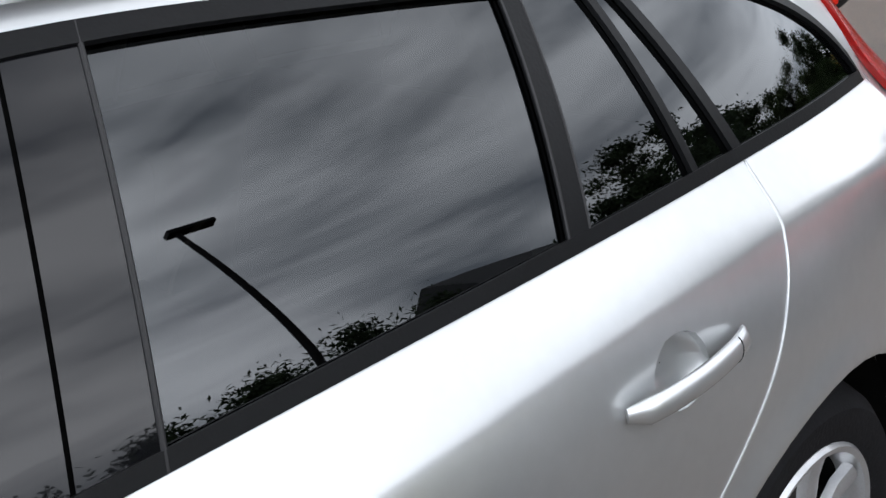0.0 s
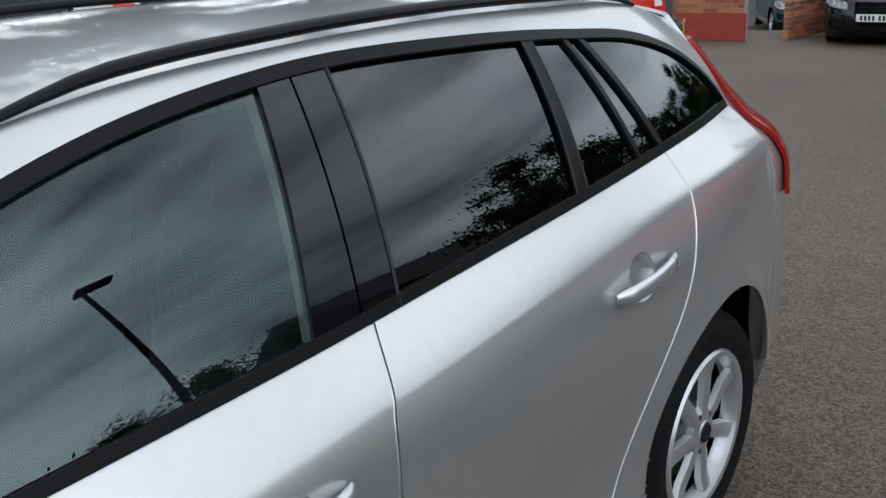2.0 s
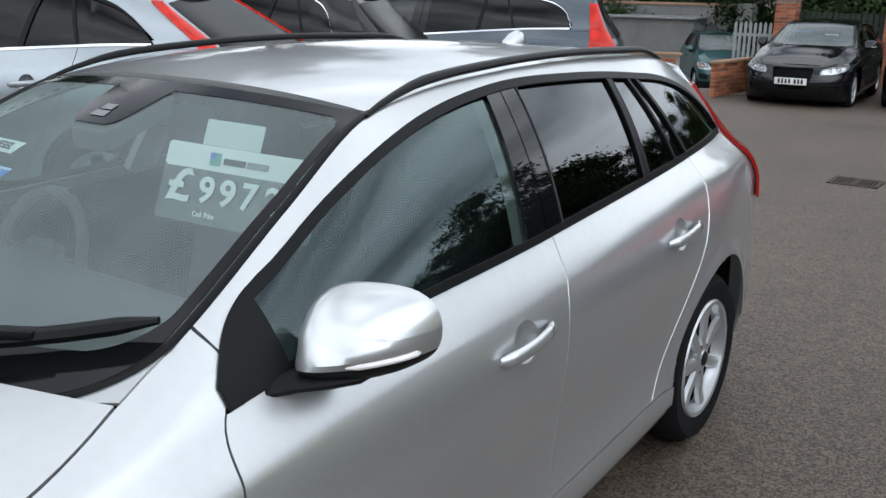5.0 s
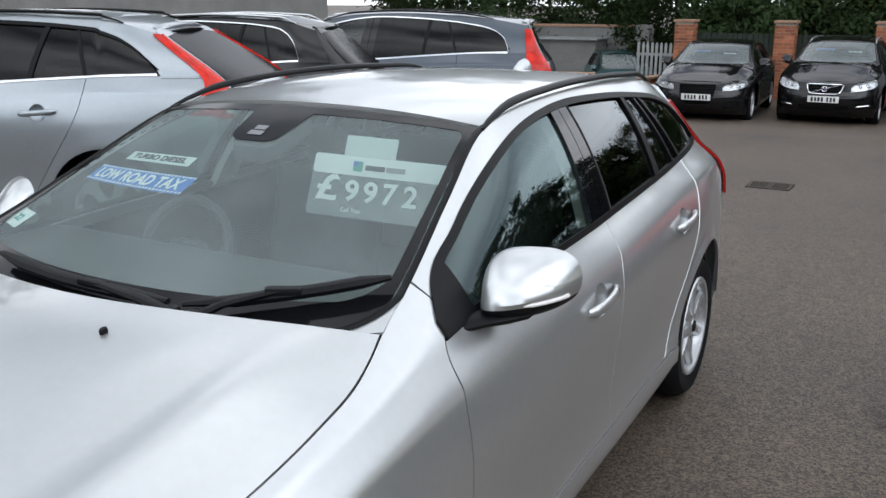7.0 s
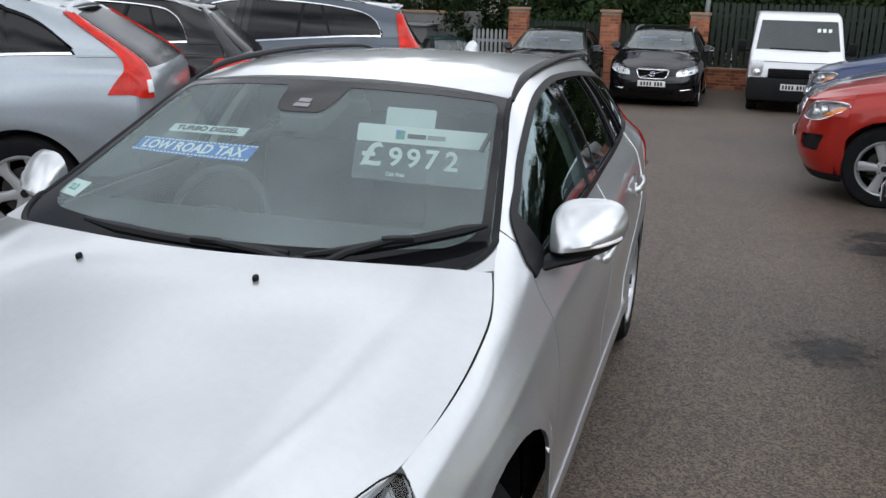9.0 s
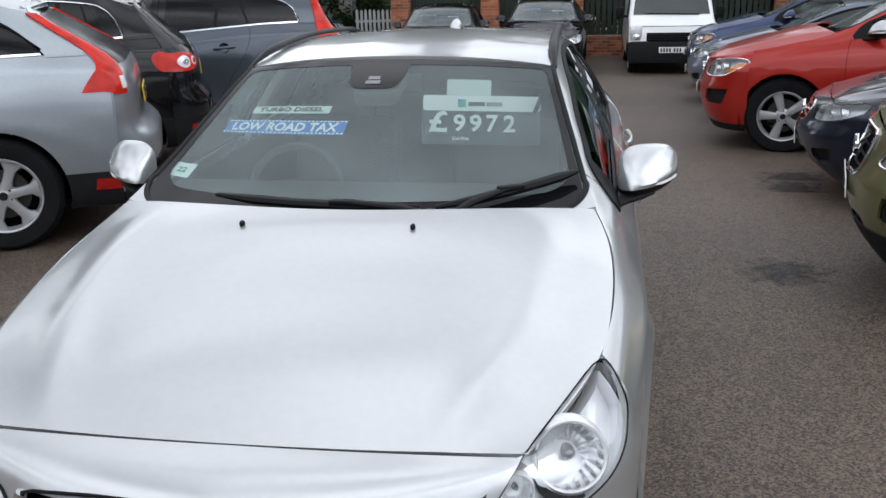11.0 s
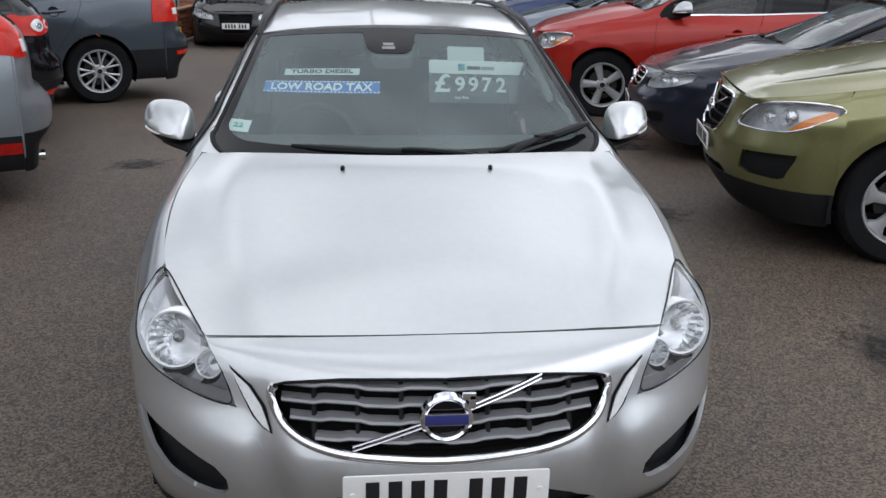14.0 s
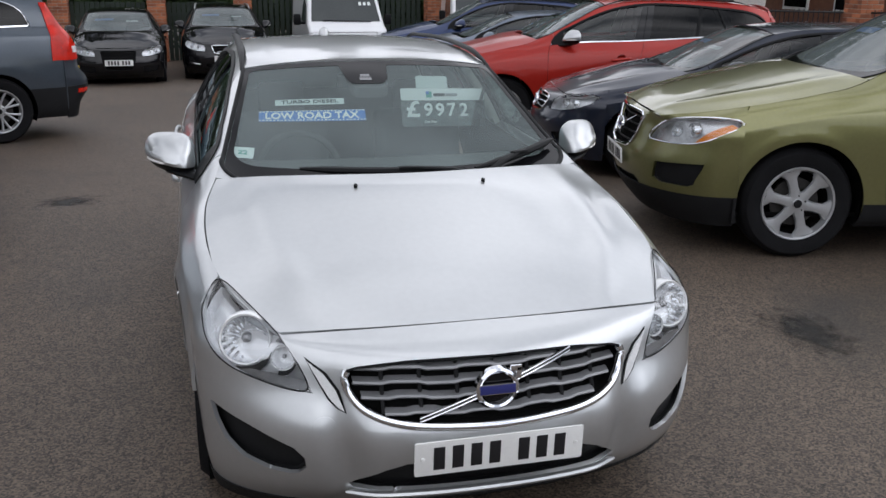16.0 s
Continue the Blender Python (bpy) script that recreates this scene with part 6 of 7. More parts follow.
green = park(Car("suv", "olive green five-door off-roader with wide headlamps", GREEN, "cars for sale", chrome_line=False, front=1.15, **{**SUV, "res": .9}).build(), 4.54, 1.02, -103.5)
merc = park(Car("estate_car", "dark navy estate car with chrome grille bars", NAVY, "cars for sale", res=.6, wheel="five", body=.95, face="saloon", rails=False).build(), 4.68, 3.58, -103.5)
red = park(Car("suv", "bright red five-door off-roader with silver mirrors", RED, "cars for sale", mirror_mat=MATT_SILVER, chrome_line=1, skid=.12, **{**SUV, "wheel": "five"}).build(), 4.20, 6.30, -103.5)
black1 = park(Car("hatchback", "glossy black hatchback parked in the row", BLACK, "cars for sale", res=.45, wheel="five", face="saloon", rails=False).build(), 4.5, 8.3, -103.5)
grey1 = park(Car("hatchback", "steel blue hatchback parked in the row", STEELBLUE, "cars for sale", res=.45, wheel="five", face="saloon", rails=False).build(), 4.5, 10.5, -103.5)
blue1 = park(Car("suv", "dark blue off-roader parked in the row", BLUE, "cars for sale", **{**SUV, "res": .45}).build(), 4.7, 12.9, -103.5)
pale = park(Car("suv", "pale silver off-roader with tall red tail lamps", PALE, "cars for sale", tail="boomerang", rear_up=-.46, rear_z=(1.05, .28), bulge=.065, rear=1.82, stern_d=.17, dlo_f=.75, chrome_line=1, **{**SUV, "res": .8}).build(), -4.66, 1.83, -65)
tig = park(Car("suv", "black compact off-roader with oval tail lamps", BLACK, "cars for sale", tail="round", rear_up=-.26, rear_z=(.97, .38), bulge=.07, rail_mat=MATT_SILVER, chrome_line=2, wb=2.60, rear=1.2, stern_d=.5, dlo_f=.62, **SUV).build(), -5.02, 4.3, -66)
xc = park(Car("suv", "large dark grey off-roader with upright tail lamps", GREY, "cars for sale", tail="column", rear_up=-.08, bulge=.06, rear=1.85, stern_d=.3, dlo_f=.8, chrome_line=2, wb=2.857, **{**SUV, "body": 1.17, "cabin": 1.3, "wheel": "split"}).build(), -4.69, 6.97, -66)
audi = park(Car("hatchback", "black hatchback with deep grille facing the yard", BLACK, "cars for sale", res=.6, wheel="five", rails=False, wb=2.58, rear=.8, body=.97, face="hatch").build(), -2.41, 16.55, 3)
v70 = park(Car("estate_car", "black estate car with silver roof rails", BLACK, "cars for sale", res=.6, wheel="five", rail_mat=MATT_SILVER, wb=2.816, body=1.03, cabin=1.03, face="wide").build(), -.23, 17.4, 0)
VAN_GLASS = material("van_screen_glass", (0.045, 0.052, 0.052), 0.05, spec=0.5, vary=0.2, scale=2)


def panel_van(label, x, y, rz, half_w=.86, tall=1.0):
    """A short upright van: bevelled body, steep screen, tall lamps, black bumper."""
    root = thing("van", label, "van", "cars for sale")
    H = 1.86 * tall
    side = [(-1.98, .30), (-2.02, .60), (-1.98, .92), (-1.90, 1.03), (-1.50, 1.17), (-.98, H - .08), (-.84, H - .01), (-.5, H + .03), (2.05, H), (2.20, H - .12), (2.24, .55), (2.2, .30)]
    bm = prism_bm(side, 2 * half_w)
    bmesh.ops.transform(bm, matrix=Matrix(((0, 1, 0, -half_w), (1, 0, 0, 0), (0, 0, 1, 0), (0, 0, 0, 1))), verts=bm.verts)
    bmesh.ops.recalc_face_normals(bm, faces=bm.faces[:])
    for v in bm.verts:
        # the sides lean in above the belt
        v.co.x *= 1 - .11 * max(0, (v.co.z - 1.05) / (H - 1.05))
    bmesh.ops.bevel(bm, geom=[e for e in bm.edges if abs(e.verts[0].co.x - e.verts[1].co.x) < .3], offset=.07, segments=4, affect="EDGES", profile=.5)
    cuts = [[(0, yc + .37 * math.cos(q), .32 + .37 * math.sin(q)) for q in np.linspace(0, 2 * math.pi, 25)[:-1]] for yc in (-1.28, 1.40)]
    bmesh.ops.triangulate(bm, faces=[f for f in bm.faces if len(f.verts) > 4])
    for c in cuts:
        cut_convex(bm, c, (1, 0, 0))
    body = part("body", bm, WHITE, root)

    def slab(name, pts, mat, up, label="", parent=None):
        """A thin plate over the sloping front: points (x, y, z), raised along up."""
        b = bmesh.new()
        f = b.faces.new([b.verts.new(Vector(q) + Vector(up)) for q in pts])
        got = bmesh.ops.extrude_face_region(b, geom=[f])["geom"]
        bmesh.ops.translate(b, vec=-2 * Vector(up), verts=[q for q in got if isinstance(q, bmesh.types.BMVert)])
        bmesh.ops.recalc_face_normals(b, faces=b.faces[:])
        return part(name, b, mat, parent or root, label)

    g = lambda t: -1.46 + .44 * t
    hz = lambda t: 1.19 + (H - .14 - 1.19) * t
    w0, w1 = half_w - .10, half_w - .17
    scr = slab("windscreen", [(-w0, g(0), hz(0)), (w0, g(0), hz(0)), (w1, g(1), hz(1)), (-w1, g(1), hz(1))], VAN_GLASS, (0, -.022, .014))
    for x0, w, t, h, mat in ((.36, .06, .62, .12, STICK_WHITE), (.46, .06, .62, .12, STICK_WHITE), (.56, .06, .62, .12, STICK_WHITE)):
        slab("window_sticker", [(x0 - w / 2, g(t), hz(t)), (x0 + w / 2, g(t), hz(t)), (x0 + w / 2, g(t + h), hz(t + h)), (x0 - w / 2, g(t + h), hz(t + h))], mat, (0, -.026, .017), parent=scr)
    part("wiper", tube_bm([(-.5, g(0) - .02, hz(0) + .03), (.1, g(0) - .03, hz(0) + .02), (.55, g(0) - .03, hz(0) + .01)], .014, 6), BLACK_TRIM, scr)
    part("bumper", box_bm((2 * half_w + .02, .34, .44), (0, -1.90, .49), .07), PLASTIC, root, "black plastic bumper")
    gr = part("grille", box_bm((1.02, .05, .17), (0, -2.005, .79), .02), BLACK_TRIM, root)
    for k in range(3):
        part("grille_bar", box_bm((.98, .02, .014), (0, -2.035, .745 + k * .045), .003), PLASTIC, gr)
    for sx in (1, -1):
        lamp = part("headlamp", box_bm((.24, .10, .34), (sx * (half_w - .145), -1.955, .84), .045), REFLECTOR_DIM, root, "tall clear headlamp")
        part("lamp_bulb", lathe_bm([(0, -.012), (.05, -.008), (.075, .01)], 16, "y"), PROJECTOR, lamp).location = (sx * (half_w - .15), -2.008, .79)
        win = slab("side_window", [(sx * (half_w - .035), -1.18, 1.17), (sx * (half_w - .035), -.28, 1.17), (sx * (half_w - .115), -.30, H - .17), (sx * (half_w - .115), -.82, H - .17)], VAN_GLASS, (.03, 0, .008))
        part("door_mirror", box_bm((.16, .13, .24), (sx * (half_w + .16), -1.02, 1.22), .04), BLACK_TRIM, root)
        part("mirror_arm", tube_bm([(sx * (half_w - .05), -1.02, 1.14), (sx * (half_w + .12), -1.02, 1.16)], .03, 8), BLACK_TRIM, root)
        for yc in (-1.28, 1.40):
            add_wheel(root, (sx * (half_w - .13), yc, .32), sx > 0, "five", .32, .20, .19)
            a = np.linspace(-.3, math.pi + .3, 16)[:, None]
            part("wheel_housing", grid_bm(np.stack(np.broadcast_arrays(np.array([half_w - .02, half_w - .35])[None, :] * sx, yc + .375 * np.cos(a), .32 + .375 * np.sin(a)), -1)), LINER, root)
    part("bonnet_joint", tube_bm([(-half_w + .06, -1.93, 1.0), (0, -1.985, .995), (half_w - .06, -1.93, 1.0)], .006, 5), LINER, root)
    pl = part("number_plate", box_bm((.52, .012, .111), (0, -2.08, .54), .004), WHITE_PLATE, root, "white number plate")
    for i in range(7):
        part("plate_bar", box_bm((.034, .004, .075), (-.215 + i * .0565 + (.033 if i > 3 else 0), -2.088, .54)), INK, pl)
    root.matrix_world = pose(x, y, float(ground_z(y, x)), 0, 0, rz)
    return root


panel_van("white panel van with black bumper facing the yard", 2.38, 17.5, 0)
panel_van("tall white van standing behind the row", 6.3, 19.3, -6, tall=1.28)
jeep = park(Car("suv", "dark teal off-roader behind a low brick wall", TEAL, "cars for sale", **{**SUV, "res": .5, "body": 1.2, "cabin": 1.25, "width": .93, "front": .8, "wheel": "five", "sill_mat": MATT_SILVER}).build(), -8.1, 27.3, 30)
for c in (green, red, merc, audi, v70, black1):
    windscreen_labels(c, c is not green)
for c, z in ((pale, .80), (xc, .62), (tig, .80)):
    q = c.M(np.array((0, float(c.stern(np.array(0.0), np.array(z))[1]) + (.004 if c is tig else .012), z)))
    c.plate(c.root, tuple(q), -4, YELLOW_PLATE, rz=180)
# exhaust and towing ball of the pale off-roader
for nm, pts, rad, mat in (("exhaust", [(.56, 1.9, .30), (.58, 2.30, .28)], .038, CHROME), ("towing_ball", [(0, 1.9, .36), (0, 2.30, .36), (0, 2.36, .40), (0, 2.36, .46)], .022, PLASTIC)):
    part(nm, tube_bm(pts, rad, 12), mat, pale.root)

# ---- the yard's edge ----
BRICK = material("brick", (0.36, 0.13, 0.065), 0.85, vary=0.4, scale=9, bump=0.4, bump_scale=90)
MORTAR = material("mortar", (0.30, 0.27, 0.23), 0.95, vary=0.25, scale=20, bump=0.3, bump_scale=120)
COPING = material("coping_stone", (0.33, 0.20, 0.13), 0.9, vary=0.3, scale=7, bump=0.3, bump_scale=60)
RENDER_GREY = material("grey_block_wall", (0.20, 0.20, 0.19), 0.92, vary=0.3, scale=1.6, bump=0.35, bump_scale=50)
PALE_STEEL = material("galvanised_steel", (0.33, 0.35, 0.35), 0.5, 0.6, vary=0.3, scale=6)
DARK_BOARD = material("dark_green_board", (0.012, 0.022, 0.015), 0.75, vary=0.4, scale=4, bump=0.2, bump_scale=60)
RED_PAINT = material("red_wall_paint", (0.28, 0.035, 0.02), 0.75, vary=0.3, scale=4)
BARK = material("bark", (0.055, 0.042, 0.03), 0.95, vary=0.4, scale=10, bump=0.6, bump_scale=30)


def brick_random(m):
    """Each brick takes a tone of its own."""
    n, l = m.node_tree.nodes, m.node_tree.links
    p = n["Principled BSDF"]
    old = p.inputs["Base Color"].links[0].from_socket
    info, ramp, mx = n.new("ShaderNodeObjectInfo"), n.new("ShaderNodeValToRGB"), n.new("ShaderNodeMix")
    ramp.color_ramp.elements[0].color, ramp.color_ramp.elements[1].color = (0.55, 0.5, 0.5, 1), (1.35, 1.3, 1.2, 1)
    mx.data_type, mx.blend_type = "RGBA", "MULTIPLY"
    mx.inputs[0].default_value = 1
    l.new(info.outputs["Random"], ramp.inputs["Fac"])
    l.new(old, mx.inputs[6])
    l.new(ramp.outputs["Color"], mx.inputs[7])
    l.new(mx.outputs[2], p.inputs["Base Color"])


brick_random(BRICK)
BRICK_MESH = mesh_of("brick", box_bm((.215, .1025, .065), bevel=.004, seg=1), BRICK)
HALF_MESH = mesh_of("half_brick", box_bm((.1025, .1025, .065), bevel=.004, seg=1), BRICK)


def brick_run(parent, x0, y0, z0, length, courses, turn=0.0, both=True):
    """Courses of bricks in stretcher bond along a line."""
    c, s = math.cos(radians(turn)), math.sin(radians(turn))
    for k in range(courses):
        x, first = 0.0, True
        while x < length - .06:
            half = (k % 2 == 1 and first) or length - x < .19
            w = .1025 if half else .215
            ob = new("brick", HALF_MESH if half else BRICK_MESH)
            ob.parent = parent
            m = x + w / 2
            ob.matrix_basis = pose(x0 + m * c + random.uniform(-.002, .002), y0 + m * s, z0 + .0375 + k * .075, 0, 0, turn + random.choice((0, 180)))
            x += w + .0095
            first = False


def pillar(x, y, w, h):
    z = float(ground_z(y))
    core = part("brick_pillar", box_bm((w - .014, w - .014, h), (x, y, z + h / 2)), MORTAR)
    tagged(core, "orange-red brick gate pillar with a flat cap", "pillar", "gate pillars", "structure")
    n = int(h / .075)
    for turn, dx, dy in ((0, -w / 2, -w / 2 + .05), (90, w / 2 - .05, -w / 2), (90, -w / 2 + .05, -w / 2)):
        brick_run(core, x + dx, y + dy, z, w, n, turn)
    part("pillar_cap", box_bm((w + .06, w + .06, .06), (x, y, z + h + .03), .008), COPING, core)
    return core


def low_wall(x0, y0, x1, y1, h, label, painted=False):
    z = float(ground_z(y0))
    L, a = math.hypot(x1 - x0, y1 - y0), math.degrees(math.atan2(y1 - y0, x1 - x0))
    bm = box_bm((L - .01, .085, h), (L / 2, 0, h / 2))
    bmesh.ops.transform(bm, matrix=pose(x0, y0, z, 0, 0, a), verts=bm.verts)
    core = tagged(part("low_brick_wall", bm, MORTAR), label, "wall", "low walls", "structure")
    brick_run(core, x0, y0, z, L, int(h / .075), a)
    bm = box_bm((L + .04, .16, .05), (L / 2, 0, h + .025), .006)
    bmesh.ops.transform(bm, matrix=pose(x0, y0, z, 0, 0, a), verts=bm.verts)
    part("wall_coping", bm, COPING, core)
    if painted:
        bm = box_bm((L, .012, h * .62), (L / 2, -.061, h * .31))
        bmesh.ops.transform(bm, matrix=pose(x0, y0, z, 0, 0, a), verts=bm.verts)
        part("painted_face", bm, RED_PAINT, core, "red painted lower face")
    return core


PY = 20.2
for x, w in ((-4.05, .44), (-1.75, .44), (.36, .44), (5.4, .44)):
    pillar(x, PY, w, 1.70)
low_wall(-6.4, 14.35, -4.35, 14.6, .72, "low brick wall with a red painted face", True)
low_wall(-3.85, 15.0, -3.45, 17.2, .60, "low brick wall beside the black hatchback")
low_wall(.62, PY - .05, 5.2, PY - .05, .45, "low brick wall under the dark boards")


def board_fence(x0, x1, y, h, name, mat, step, width, label, point=False):
    """Upright boards on rails."""
    z = float(ground_z(y, (x0 + x1) / 2)) if name != "palisade_fence" else float(ground_z(y)) - .25
    root = thing(name, label, "fence", kind="structure")
    for zz in (.35, h - .3):
        part("fence_rail", box_bm((x1 - x0, .04, .07), ((x0 + x1) / 2, y + .035, z + zz)), mat, root)
    prof = rounded(width, h, .004, 1) if not point else [(-width / 2, -h / 2), (width / 2, -h / 2), (width / 2, h / 2 - .05), (width * .1, h / 2), (-width * .1, h / 2), (-width / 2, h / 2 - .05)]
    me = mesh_of("fence_board", prism_bm(prof, .018), mat)
    for i in range(int((x1 - x0) / step)):
        ob = new("fence_board", me)
        ob.parent = root
        ob.matrix_basis = pose(x0 + (i + .5) * step, y + random.uniform(-.004, .004), z + h / 2 + random.uniform(-.01, .01), 0, random.uniform(-.4, .4), 0)
    return root


board_fence(-5.35, -4.28, PY + .3, 1.45, "palisade_fence", PALE_STEEL, .115, .068, "pale galvanised steel palisade fence", True)
board_fence(-3.82, -1.98, PY + .1, 1.45, "gate", DARK_BOARD, .12, .10, "dark green boarded gate between brick pillars")
board_fence(-1.52, .13, PY + .1, 1.45, "gate", DARK_BOARD, .12, .10, "dark green boarded gate between brick pillars")
board_fence(.60, 5.15, PY + .1, 2.0, "board_fence", DARK_BOARD, .14, .105, "dark green upright board fence")
board_fence(5.65, 13.0, PY + .1, 2.0, "board_fence", DARK_BOARD, .14, .105, "dark green upright board fence")
wall = tagged(part("wall_north", merge(box_bm((16, .22, 2.9), (-15.6, 29.6, -.65)), box_bm((.50, .45, 3.0), (-7.9, 29.5, -.6), .01)), RENDER_GREY), "grey rendered block wall at the back of the yard", "wall", kind="structure")
part("wall_coping", box_bm((15.4, .32, .09), (-15.9, 29.6, .84), .01), COPING, wall)
# a low grey lean-to in front of that wall
shed = thing("lean_to", "low grey lean-to shed with a flat roof", "shed", kind="structure")
part("wall", box_bm((5.0, 1.2, 2.3), (-11.6, 28.6, -.75)), RENDER_GREY, shed)
part("roof", box_bm((5.2, 1.4, .06), (-11.6, 28.55, .43), .006), PALE_STEEL, shed)
# added walls, not known from the place, that close the yard in reflections
for nm, size, at in (("wall_west", (.22, 44, 2.2), (-16, 0, .7)), ("wall_south", (46, .22, 2.4), (4, -12.5, 1.1))):
    tagged(part(nm, box_bm(size, at), RENDER_GREY), "plain grey wall added to close the yard", "wall", kind="structure")

# drain in the tarmac
dx, dy = .21, 7.42
dz = float(ground_z(dy))
drain = tagged(part("drain_cover", merge(box_bm((.44, .03, .03), (dx, dy - .17, dz)), box_bm((.44, .03, .03), (dx, dy + .17, dz)), box_bm((.03, .37, .03), (dx - .205, dy, dz)), box_bm((.03, .37, .03), (dx + .205, dy, dz)), box_bm((.03, .37, .03), (dx, dy, dz))), IRON),
               "rusty iron drain grating let into the tarmac", "drain")
for i in range(13):
    part("grate_bar", box_bm((.014, .32, .02), (dx - .186 + i * .031, dy, dz + .004)), IRON, drain)
# flat near-black plate stands in for the shade under the grating
part("gully_shade", box_bm((.40, .33, .004), (dx, dy, dz + .003)), LINER, drain)

# ---- trees ----


def leaf_material(name, a, b):
    m = material(name, a, 0.55, vary=0.35, scale=1.2, second=b)
    p = m.node_tree.nodes["Principled BSDF"]
    p.inputs["Specular IOR Level"].default_value, p.inputs["Roughness"].default_value = 0.12, 0.7
    return m


LEAF = leaf_material("leaves_dark", (0.030, 0.050, 0.016), (0.012, 0.022, 0.008))
LEAF2 = leaf_material("leaves_mid", (0.045, 0.062, 0.020), (0.016, 0.026, 0.008))
LEAF3 = leaf_material("leaves_autumn", (0.22, 0.13, 0.03), (0.07, 0.06, 0.015))


def tree_parts(seed, height, spread, leaves, mat, leaf=.11, trunk_h=None):
    """Trunk with limbs, and a crown of clumps of small leaves with gaps."""
    rnd = random.Random(seed)
    th = trunk_h or height * .28
    trunk = [tube_bm([(0, 0, 0), (.05, .02, th * .5), (.0, .06, th), (.08, .05, height * .62)], [height * .030, height * .024, height * .019, height * .008], 9)]
    tips = []
    for i in range(17):
        a = i * 2.4 + rnd.uniform(-.4, .4)
        z0 = th * rnd.uniform(.75, 1.9)
        r = spread * rnd.uniform(.5, 1.0)
        p1 = Vector((r * .45 * math.cos(a), r * .45 * math.sin(a), z0 + height * .13))
        p2 = Vector((r * math.cos(a), r * math.sin(a), z0 + height * rnd.uniform(.16, .36)))
        trunk.append(tube_bm([(0, 0, z0 * .92), tuple(p1), tuple(p2)], [height * .010, height * .006, height * .002], 6))
        tips += [p1, p2, p1.lerp(p2, .5)]
    for i in range(10):
        tips.append(Vector((rnd.uniform(-.4, .4) * spread, rnd.uniform(-.4, .4) * spread, height * rnd.uniform(.6, .95))))
    vs, fs = [], []
    for i in range(leaves):
        c = rnd.choice(tips)
        d = Vector((rnd.gauss(0, 1), rnd.gauss(0, 1), rnd.gauss(0, .75)))
        p = c + d * (spread * .125) * rnd.uniform(.5, 1.15)
        u = Vector((rnd.gauss(0, 1), rnd.gauss(0, 1), rnd.gauss(0, 1))).normalized()
        w = u.orthogonal().normalized()
        s = leaf * rnd.uniform(.6, 1.3)
        n = len(vs)
        vs += [p - u * s, p + w * s * .42, p + u * s, p - w * s * .42]
        fs.append((n, n + 1, n + 2, n + 3))
    me = bpy.data.meshes.new("crown")
    me.from_pydata([tuple(v) for v in vs], [], fs)
    me.materials.append(mat)
    return mesh_of("trunk", merge(*trunk), BARK), me


KINDS = [tree_parts(1, 9.0, 3.0, 17000, LEAF, .105), tree_parts(2, 7.5, 2.6, 15000, LEAF2, .10), tree_parts(3, 6.5, 2.3, 20000, LEAF3, .09), tree_parts(4, 5.0, 2.5, 26000, LEAF, .09, .5)]


def tree(kind, x, y, rz, s, label):
    t = thing("tree", label, "tree", "trees round the yard")
    for nm, me in zip(("trunk", "crown"), KINDS[kind]):
        ob = new(nm, me)
        ob.parent = t
    t.matrix_world = pose(x, y, float(ground_z(y, x)) - .03, 0, 0, rz) @ Matrix.Diagonal((s, s, s, 1))
    return t


DARK_TREE, TAN_TREE = "dense dark green tree behind the fence", "tree with yellowing leaves behind the fence"
for i, (kind, x, y, s) in enumerate(((0, -15, 33, 1.1), (3, -12.5, 32, 1.2), (1, -10.0, 33, 1.2), (3, -7.3, 31.6, 1.2), (0, -4.2, 27, 1.05), (3, -2.2, 24.6, 1.0), (1, -1.0, 27, 1.0), (2, .8, 25.0, .8), (3, 2.0, 24.4, 1.0), (0, 3.5, 27, 1.0),
                                 (3, 5.0, 24.6, 1.0), (1, 6.8, 26, 1.1), (3, 8.5, 24.8, 1.0), (0, 11, 26, 1.0), (3, 13.5, 25, 1.05), (1, -18, 32, 1.2))):
    tree(kind, x, y, i * 67, s, TAN_TREE if kind == 2 else DARK_TREE)
hedge = part("hedge", bmesh.new(), LEAF)
rnd = random.Random(9)
vs, fs = [], []
for i in range(60000):
    px = rnd.uniform(-20, 15)
    p = Vector((px, (30.6 if px < -5.2 else 23.4) + abs(rnd.gauss(0, .5)), rnd.uniform(-.4, 3.6) + rnd.gauss(0, .2)))
    u = Vector((rnd.gauss(0, 1), rnd.gauss(0, 1), rnd.gauss(0, 1))).normalized()
    w = u.orthogonal().normalized()
    s, n = .085 * rnd.uniform(.6, 1.3), len(vs)
    vs += [tuple(p - u * s), tuple(p + w * s * .45), tuple(p + u * s), tuple(p - w * s * .45)]
    fs.append((n, n + 1, n + 2, n + 3))
me = bpy.data.meshes.new("hedge")
me.from_pydata(vs, [], fs)
me.materials.append(LEAF)
hedge.data = me
tagged(hedge, "tall dark evergreen hedge behind the fence", "hedge", kind="stuff")

for i, (kind, x, y, s) in enumerate(((0, -19.5, -3, 1.2), (1, -20, 2.5, 1.3), (0, -19, 8, 1.25), (1, -20, 13.5, 1.3), (0, -19.5, 19, 1.2))):
    tree(kind, x, y, 25 + i * 71, s, "broad dark tree beyond the yard wall")

